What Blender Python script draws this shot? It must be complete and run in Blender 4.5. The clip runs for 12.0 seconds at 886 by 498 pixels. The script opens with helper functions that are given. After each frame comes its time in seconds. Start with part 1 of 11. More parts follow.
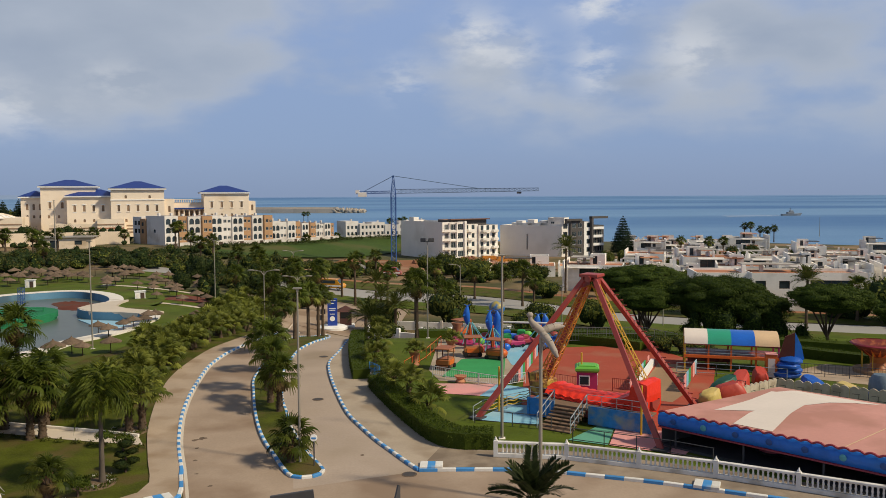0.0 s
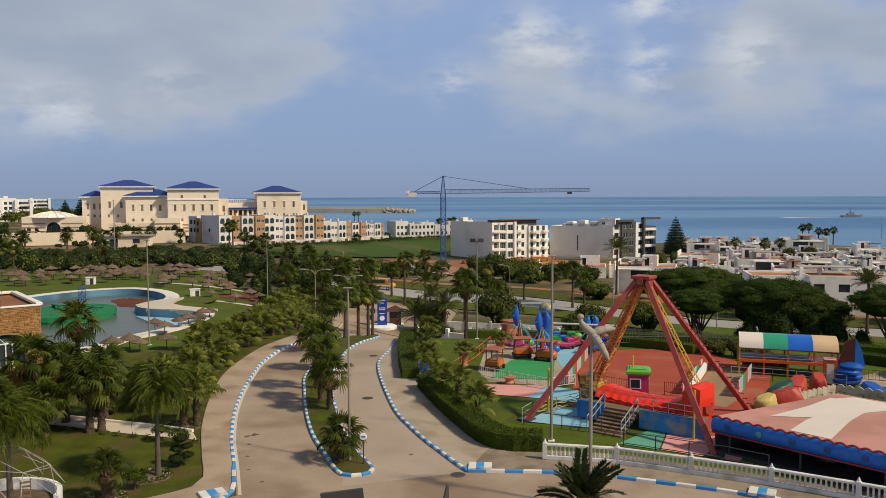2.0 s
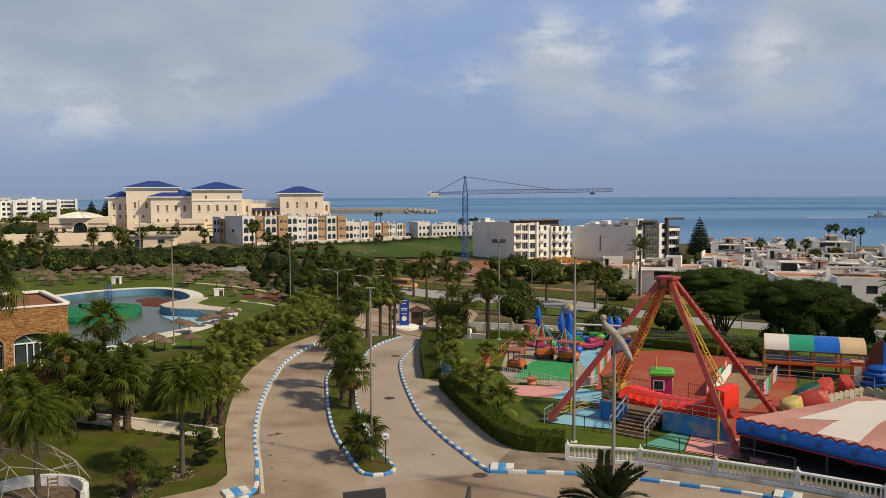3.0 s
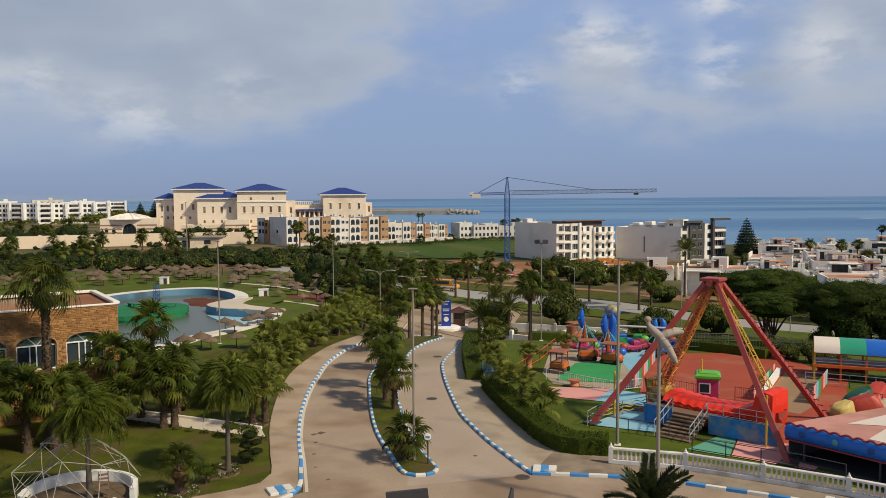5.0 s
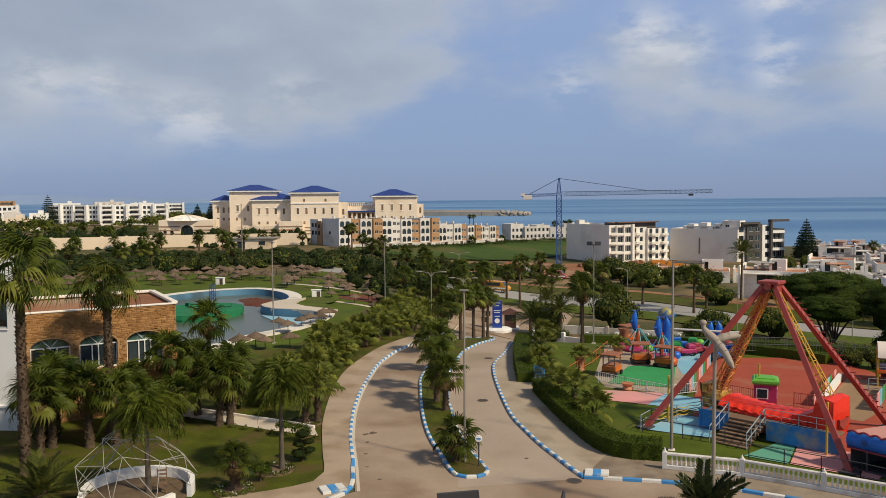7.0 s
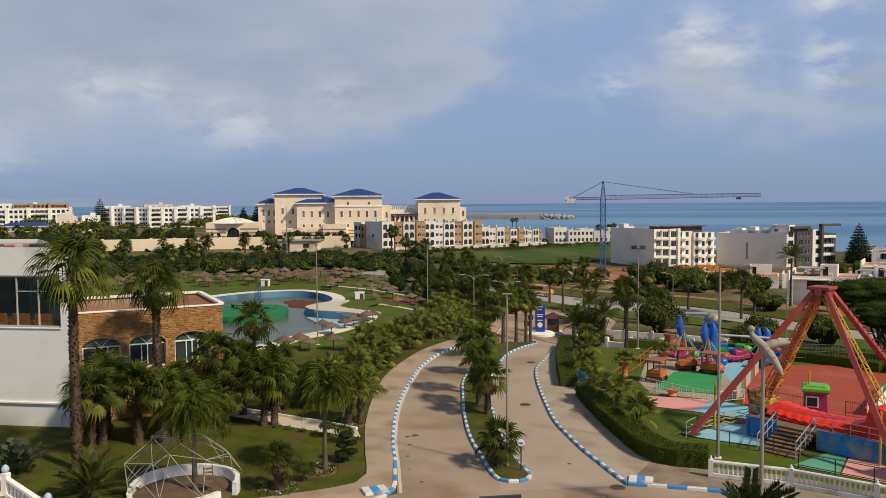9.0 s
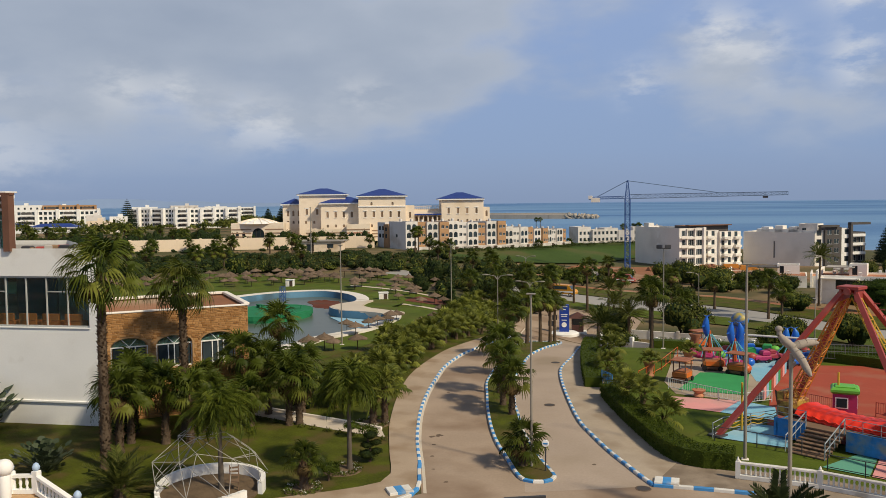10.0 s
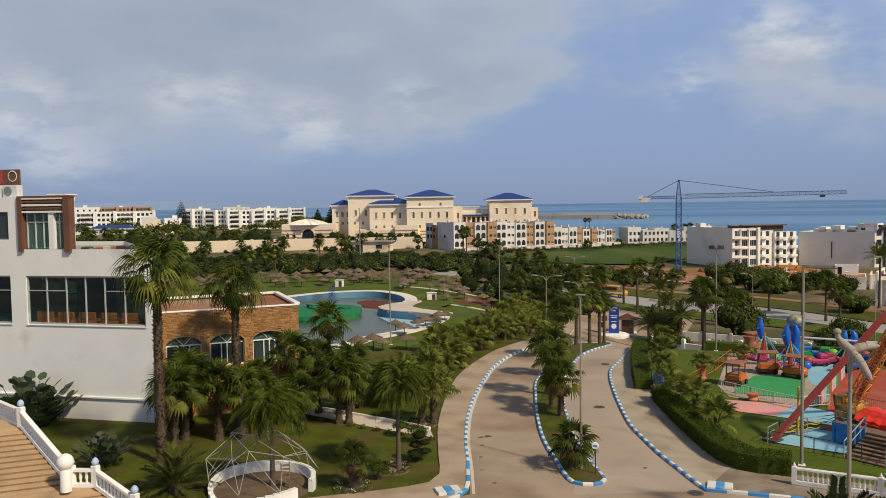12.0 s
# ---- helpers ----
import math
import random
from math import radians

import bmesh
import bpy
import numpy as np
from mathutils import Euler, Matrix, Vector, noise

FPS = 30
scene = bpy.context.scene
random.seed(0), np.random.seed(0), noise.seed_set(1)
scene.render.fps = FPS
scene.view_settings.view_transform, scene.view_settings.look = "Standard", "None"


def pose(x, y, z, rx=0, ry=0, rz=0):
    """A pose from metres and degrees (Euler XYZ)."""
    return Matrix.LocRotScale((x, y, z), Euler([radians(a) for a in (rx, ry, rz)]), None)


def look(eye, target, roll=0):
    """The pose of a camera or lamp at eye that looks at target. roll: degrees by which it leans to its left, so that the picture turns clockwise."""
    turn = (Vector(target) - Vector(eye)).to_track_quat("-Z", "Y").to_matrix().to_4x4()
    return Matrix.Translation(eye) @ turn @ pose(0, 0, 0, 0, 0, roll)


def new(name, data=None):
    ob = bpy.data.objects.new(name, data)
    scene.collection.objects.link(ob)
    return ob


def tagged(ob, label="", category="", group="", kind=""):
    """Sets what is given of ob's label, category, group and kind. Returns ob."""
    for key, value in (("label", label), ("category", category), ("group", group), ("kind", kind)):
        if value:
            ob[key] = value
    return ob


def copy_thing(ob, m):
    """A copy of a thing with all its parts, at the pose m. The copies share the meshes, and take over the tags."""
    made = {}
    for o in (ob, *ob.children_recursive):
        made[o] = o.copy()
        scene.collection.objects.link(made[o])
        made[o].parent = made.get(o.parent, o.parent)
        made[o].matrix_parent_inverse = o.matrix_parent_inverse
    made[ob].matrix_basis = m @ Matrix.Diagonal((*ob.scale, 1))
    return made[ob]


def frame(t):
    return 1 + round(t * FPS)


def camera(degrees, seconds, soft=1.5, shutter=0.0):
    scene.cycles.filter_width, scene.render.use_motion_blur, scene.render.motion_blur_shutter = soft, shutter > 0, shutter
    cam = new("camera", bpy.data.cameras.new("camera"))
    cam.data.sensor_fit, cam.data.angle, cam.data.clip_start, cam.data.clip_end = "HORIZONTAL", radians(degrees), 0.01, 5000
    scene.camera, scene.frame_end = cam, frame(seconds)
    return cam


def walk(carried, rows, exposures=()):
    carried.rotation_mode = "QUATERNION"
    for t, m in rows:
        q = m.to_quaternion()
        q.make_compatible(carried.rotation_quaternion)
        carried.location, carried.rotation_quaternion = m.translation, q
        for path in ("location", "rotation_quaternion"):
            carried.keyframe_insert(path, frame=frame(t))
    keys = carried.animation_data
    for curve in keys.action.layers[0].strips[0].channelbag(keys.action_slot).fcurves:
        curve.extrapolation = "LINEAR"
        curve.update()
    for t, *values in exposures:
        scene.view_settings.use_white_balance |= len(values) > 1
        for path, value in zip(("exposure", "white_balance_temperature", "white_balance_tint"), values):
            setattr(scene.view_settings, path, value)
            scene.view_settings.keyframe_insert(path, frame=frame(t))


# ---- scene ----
cam = camera(57.49, 12.0, soft=0.7)
EYE = 15.0
# seconds, x, y, z from the first eye, yaw (to the left), pitch, roll
ROWS = [
    (0, 0, 0, 0, 1.135, -3.848, -0.263),
    (0.5, -0.005, 0.009, 0.001, 2.034, -3.812, -0.328),
    (1, -0.012, 0.009, 0.006, 2.982, -3.829, -0.331),
    (1.5, -0.023, 0.014, 0.015, 3.849, -3.838, -0.239),
    (2, -0.026, 0.011, 0.016, 4.645, -3.816, -0.166),
    (2.5, -0.035, 0.013, 0.005, 5.407, -3.792, -0.209),
    (3, -0.042, 0.011, 0.005, 6.201, -3.775, -0.206),
    (5, -0.065, 0.005, 0.009, 9.175, -3.702, -0.379),
    (5.5, -0.066, 0.011, 0.024, 10.119, -3.669, -0.466),
    (6, -0.065, -0.005, 0.023, 11.09, -3.623, -0.486),
    (6.5, -0.066, -0.02, 0.033, 12.021, -3.61, -0.496),
    (7, -0.078, -0.02, 0.03, 12.796, -3.582, -0.495),
    (9, -0.103, -0.041, 0.024, 15.817, -3.325, -0.395),
    (9.5, -0.115, -0.045, 0.032, 16.59, -3.329, -0.522),
    (10, -0.112, -0.038, 0.04, 17.489, -3.322, -0.645),
    (10.5, -0.115, -0.047, 0.037, 18.437, -3.319, -0.824),
    (11, -0.109, -0.043, 0.033, 19.32, -3.289, -0.893),
    (11.5, -0.125, -0.051, 0.029, 20.139, -3.25, -0.9),
    (12, -0.141, -0.066, 0.036, 20.889, -3.229, -0.861),
]
walk(cam, [(t, pose(x, y, EYE + z, 90 + pitch, 0, yaw) @ pose(0, 0, 0, 0, 0, roll)) for t, x, y, z, yaw, pitch, roll in ROWS])

# ---- light ----
SUN_AWAY, SUN_HIGH = (0.93, -0.37), 43.0   # the sun stands to the right and a little behind


def make_world():
    world = bpy.data.worlds.new("sky")
    scene.world = world
    world.use_nodes = True
    nt = world.node_tree
    nt.nodes.clear()
    N, L = nt.nodes.new, nt.links.new

    def math_node(op, a, b=None, c=None):
        n = N("ShaderNodeMath")
        n.operation = op
        for i, val in enumerate((a, b, c)):
            if val is None:
                continue
            if isinstance(val, (int, float)):
                n.inputs[i].default_value = val
            else:
                L(val, n.inputs[i])
        return n.outputs[0]

    def ramp(fac, *stops):
        n = N("ShaderNodeValToRGB")
        L(fac, n.inputs[0])
        els = n.color_ramp.elements
        for i, (p, col) in enumerate(stops):
            e = els[i] if i < 2 else els.new(p)
            e.position, e.color = p, (*col, 1)
        return n.outputs[0]

    def mix(fac, a, b):
        n = N("ShaderNodeMix")
        n.data_type = "RGBA"
        if isinstance(fac, (int, float)):
            n.inputs[0].default_value = fac
        else:
            L(fac, n.inputs[0])
        for i, col in ((6, a), (7, b)):
            if isinstance(col, tuple):
                n.inputs[i].default_value = (*col, 1)
            else:
                L(col, n.inputs[i])
        return n.outputs[2]

    tex = N("ShaderNodeTexCoord")
    sky = N("ShaderNodeTexSky")
    sky.sky_type, sky.sun_disc = "NISHITA", False
    sky.sun_elevation = radians(SUN_HIGH)
    sky.sun_rotation = math.atan2(SUN_AWAY[0], SUN_AWAY[1])
    sky.air_density, sky.dust_density, sky.ozone_density = 1.2, 1.6, 2.0
    nish = N("ShaderNodeVectorMath")
    nish.operation = "SCALE"
    L(sky.outputs[0], nish.inputs[0])
    nish.inputs[3].default_value = 0.075
    sep = N("ShaderNodeSeparateXYZ")
    L(tex.outputs["Generated"], sep.inputs[0])
    up = sep.outputs[2]
    hazy = ramp(up, (0.0, (0.276, 0.366, 0.555)), (0.06, (0.284, 0.398, 0.635)), (0.25, (0.318, 0.436, 0.715)), (0.5, (0.20, 0.245, 0.335)), (1.0, (0.135, 0.165, 0.225)))
    clear = mix(0.86, nish.outputs[0], hazy)
    # clouds: two sizes of noise on the sky's dome, flattened towards the horizon
    flat = N("ShaderNodeMapping")
    flat.inputs["Scale"].default_value = (1.0, 1.0, 2.3)
    flat.inputs["Location"].default_value = (0.35, 0.2, 0.1)
    L(tex.outputs["Generated"], flat.inputs[0])
    n1 = N("ShaderNodeTexNoise")
    n1.inputs["Scale"].default_value, n1.inputs["Detail"].default_value, n1.inputs["Roughness"].default_value = 3.2, 6.0, 0.48
    L(flat.outputs[0], n1.inputs[0])
    n2 = N("ShaderNodeTexNoise")
    n2.inputs["Scale"].default_value, n2.inputs["Detail"].default_value = 9.0, 5.0
    L(flat.outputs[0], n2.inputs[0])
    dens = math_node("MULTIPLY_ADD", n2.outputs[0], 0.24, math_node("MULTIPLY", n1.outputs[0], 0.86))
    # the larger banks: way on the dome (x, y, z), half width, height factor, weight
    for az, el, wide, tall, weight in ((-19.0, 12.8, 11.0, 0.40, 0.22), (-36.0, 8.5, 14.0, 0.45, 0.22), (1.2, 9.0, 3.6, 0.9, 0.15), (4.6, 10.2, 2.4, 0.9, 0.09),
                                       (16.5, 9.8, 6.5, 0.62, 0.19), (27.0, 11.5, 8.0, 0.5, 0.18), (-46.0, 12.0, 12.0, 0.5, 0.22)):
        a, e = radians(az), radians(el)
        d = N("ShaderNodeVectorMath")
        d.operation = "SUBTRACT"
        L(tex.outputs["Generated"], d.inputs[0])
        d.inputs[1].default_value = (math.sin(a) * math.cos(e), math.cos(a) * math.cos(e), math.sin(e))
        m = N("ShaderNodeVectorMath")
        m.operation = "MULTIPLY"
        L(d.outputs[0], m.inputs[0])
        k = 1 / math.sin(radians(wide))
        m.inputs[1].default_value = (k, k, k / tall)
        ln = N("ShaderNodeVectorMath")
        ln.operation = "DOT_PRODUCT"
        L(m.outputs[0], ln.inputs[0])
        L(m.outputs[0], ln.inputs[1])
        g = math_node("POWER", 2.7183, math_node("MULTIPLY", ln.outputs["Value"], -1.0))
        dens = math_node("MULTIPLY_ADD", g, weight, dens)
    cover = ramp(dens, (0.585, (0, 0, 0)), (0.735, (1, 1, 1)))
    low = ramp(up, (0.03, (0, 0, 0)), (0.10, (1, 1, 1)), (0.40, (1, 1, 1)), (0.75, (0.35, 0.35, 0.35)))
    amount = math_node("MULTIPLY", cover, low)
    body = ramp(dens, (0.57, (0.35, 0.425, 0.57)), (0.68, (0.485, 0.53, 0.605)), (0.80, (0.415, 0.468, 0.55)), (1.0, (0.335, 0.39, 0.48)))
    whole = mix(math_node("MULTIPLY", amount, 0.85), clear, body)
    # bright puffs and grey undersides: azimuth, elevation, half width, height factor, weight
    n3 = N("ShaderNodeTexNoise")
    n3.inputs["Scale"].default_value, n3.inputs["Detail"].default_value, n3.inputs["Roughness"].default_value = 15.0, 8.0, 0.58
    L(flat.outputs[0], n3.inputs[0])
    lumpy = ramp(n3.outputs[0], (0.42, (0.08, 0.08, 0.08)), (0.58, (1, 1, 1)))
    soft = ramp(n2.outputs[0], (0.30, (0.2, 0.2, 0.2)), (0.65, (1, 1, 1)))
    puffs = ((1.3, 10.7, 2.0, 0.9, 0.9), (4.5, 9.3, 1.7, 1.2, 0.6), (9.5, 8.6, 1.6, 1.2, 0.8), (9.7, 12.6, 2.2, 0.5, 0.9), (15.8, 9.3, 2.2, 0.9, 0.7), (-3.8, 7.9, 1.6, 0.9, 0.6), (-22.9, 7.5, 2.0, 0.6, 0.5), (-28.7, 5.2, 3.0, 0.5, 0.4),
             (-38.9, 7.6, 2.0, 0.7, 0.6), (-31.1, 5.8, 2.8, 0.6, 0.4), (-48.4, 6.5, 3.6, 0.5, 0.8), (-35.2, 7.6, 1.4, 0.8, 0.6), (-46.6, 3.1, 4.0, 0.4, 0.5))
    glooms = ((12.2, 7.2, 2.6, 0.5, 0.8), (21.6, 10.1, 4.6, 0.36, 0.8), (-45.4, 8.1, 5.0, 0.4, 0.6), (-29.5, 8.7, 4.5, 0.35, 0.6), (-18.5, 8.3, 4.0, 0.4, 0.4), (13.0, 10.6, 2.4, 0.5, 0.5))
    for spots, breakup, tint, most in ((glooms, soft, (0.285, 0.36, 0.50), 0.7), (puffs, lumpy, (0.71, 0.735, 0.775), 0.92)):
        total = None
        for az, el, wide, tall, weight in spots:
            a, e = radians(az), radians(el)
            d = N("ShaderNodeVectorMath")
            d.operation = "SUBTRACT"
            L(tex.outputs["Generated"], d.inputs[0])
            d.inputs[1].default_value = (math.sin(a) * math.cos(e), math.cos(a) * math.cos(e), math.sin(e))
            m = N("ShaderNodeVectorMath")
            m.operation = "MULTIPLY"
            L(d.outputs[0], m.inputs[0])
            k = 1 / math.sin(radians(wide))
            m.inputs[1].default_value = (k, k, k / tall)
            ln = N("ShaderNodeVectorMath")
            ln.operation = "DOT_PRODUCT"
            L(m.outputs[0], ln.inputs[0])
            L(m.outputs[0], ln.inputs[1])
            g = math_node("MULTIPLY", math_node("POWER", 2.7183, math_node("MULTIPLY", ln.outputs["Value"], -1.0)), weight)
            total = g if total is None else math_node("ADD", total, g)
        share = math_node("MULTIPLY", math_node("MULTIPLY", total, breakup), most)
        n = N("ShaderNodeClamp")
        L(share, n.inputs[0])
        whole = mix(n.outputs[0], whole, tint)
    bg = N("ShaderNodeBackground")
    L(whole, bg.inputs[0])
    bg.inputs[1].default_value = 1.0
    out = N("ShaderNodeOutputWorld")
    L(bg.outputs[0], out.inputs[0])


make_world()
sun = new("sun", bpy.data.lights.new("sun", "SUN"))
sun.data.energy, sun.data.angle, sun.data.color = 3.9, radians(4.0), (1.0, 0.865, 0.64)
_h = math.cos(radians(SUN_HIGH)) / math.hypot(*SUN_AWAY)
sun.matrix_world = look((SUN_AWAY[0] * _h * 60, SUN_AWAY[1] * _h * 60, math.sin(radians(SUN_HIGH)) * 60), (0, 0, 0))
scene.view_settings.exposure = -0.09

# ---- materials ----
def mat(name, col, rough=0.8, var=0.18, scale=0.6, fine=14.0, bump=0.15, metal=0.0, stain=None, stain_at=0.62, stain_scale=0.25, rand=0.0, dist=0.02, trans=0.0):
    """A procedural surface: base colour with coarse and fine variation, optional stains of another colour, bump."""
    m = bpy.data.materials.new(name)
    m.use_nodes = True
    nt = m.node_tree
    N, L = nt.nodes.new, nt.links.new
    bsdf = nt.nodes["Principled BSDF"]
    tex = N("ShaderNodeTexCoord")

    def noise_tex(s, detail=4.0):
        n = N("ShaderNodeTexNoise")
        n.inputs["Scale"].default_value, n.inputs["Detail"].default_value = s, detail
        L(tex.outputs["Object"], n.inputs["Vector"])
        return n.outputs[0]

    big, small = noise_tex(scale), noise_tex(fine, 3.0)
    both = N("ShaderNodeMath")
    both.operation = "MULTIPLY_ADD"
    L(small, both.inputs[0])
    both.inputs[1].default_value = 0.5
    L(big, both.inputs[2])
    span = N("ShaderNodeMapRange")
    span.inputs["From Min"].default_value, span.inputs["From Max"].default_value = 0.45, 1.05
    span.inputs["To Min"].default_value, span.inputs["To Max"].default_value = 1 - var, 1 + var
    L(both.outputs[0], span.inputs["Value"])
    hsv = N("ShaderNodeHueSaturation")
    hsv.inputs["Color"].default_value = (*col, 1)
    L(span.outputs[0], hsv.inputs["Value"])
    colour = hsv.outputs[0]
    if stain:
        sn = noise_tex(stain_scale, 6.0)
        r = N("ShaderNodeValToRGB")
        r.color_ramp.elements[0].position, r.color_ramp.elements[1].position = stain_at - 0.08, stain_at + 0.08
        L(sn, r.inputs[0])
        mx = N("ShaderNodeMix")
        mx.data_type = "RGBA"
        L(r.outputs[0], mx.inputs[0])
        L(colour, mx.inputs[6])
        mx.inputs[7].default_value = (*stain, 1)
        colour = mx.outputs[2]
    if rand:
        info = N("ShaderNodeObjectInfo")
        rr = N("ShaderNodeMapRange")
        rr.inputs["To Min"].default_value, rr.inputs["To Max"].default_value = 1 - rand, 1 + rand
        L(info.outputs["Random"], rr.inputs["Value"])
        h2 = N("ShaderNodeHueSaturation")
        L(rr.outputs[0], h2.inputs["Value"])
        L(colour, h2.inputs["Color"])
        colour = h2.outputs[0]
    L(colour, bsdf.inputs["Base Color"])
    bsdf.inputs["Roughness"].default_value, bsdf.inputs["Metallic"].default_value = rough, metal
    if rough >= 0.8:
        bsdf.inputs["Specular IOR Level"].default_value = 0.2
    if trans:
        bsdf.inputs["Transmission Weight"].default_value = trans
    if bump:
        b = N("ShaderNodeBump")
        b.inputs["Strength"].default_value, b.inputs["Distance"].default_value = bump, dist
        L(small, b.inputs["Height"])
        L(b.outputs[0], bsdf.inputs["Normal"])
    if trans:
        bsdf.inputs["Specular IOR Level"].default_value = 0.25
    return m


def leaf_mat(name, col, col2, rough=0.55, rand=0.2, mid=None):
    """Foliage: each leaf island takes its own shade between two greens; a little light passes through."""
    m = bpy.data.materials.new(name)
    m.use_nodes = True
    nt = m.node_tree
    N, L = nt.nodes.new, nt.links.new
    bsdf = nt.nodes["Principled BSDF"]
    geo = N("ShaderNodeNewGeometry")
    r = N("ShaderNodeValToRGB")
    r.color_ramp.elements[0].color, r.color_ramp.elements[1].color = (*col, 1), (*col2, 1)
    if mid:
        e = r.color_ramp.elements.new(0.6)
        e.color = (*mid, 1)
    L(geo.outputs["Random Per Island"], r.inputs[0])
    info = N("ShaderNodeObjectInfo")
    rr = N("ShaderNodeMapRange")
    rr.inputs["To Min"].default_value, rr.inputs["To Max"].default_value = 1 - rand, 1 + rand
    L(info.outputs["Random"], rr.inputs["Value"])
    h2 = N("ShaderNodeHueSaturation")
    L(rr.outputs[0], h2.inputs["Value"])
    L(r.outputs[0], h2.inputs["Color"])
    L(h2.outputs[0], bsdf.inputs["Base Color"])
    bsdf.inputs["Roughness"].default_value, bsdf.inputs["Specular IOR Level"].default_value = rough, 0.12
    tr = N("ShaderNodeBsdfTranslucent")
    L(h2.outputs[0], tr.inputs[0])
    mx = N("ShaderNodeMixShader")
    mx.inputs[0].default_value = 0.25
    L(bsdf.outputs[0], mx.inputs[1])
    L(tr.outputs[0], mx.inputs[2])
    L(mx.outputs[0], nt.nodes["Material Output"].inputs[0])
    return m


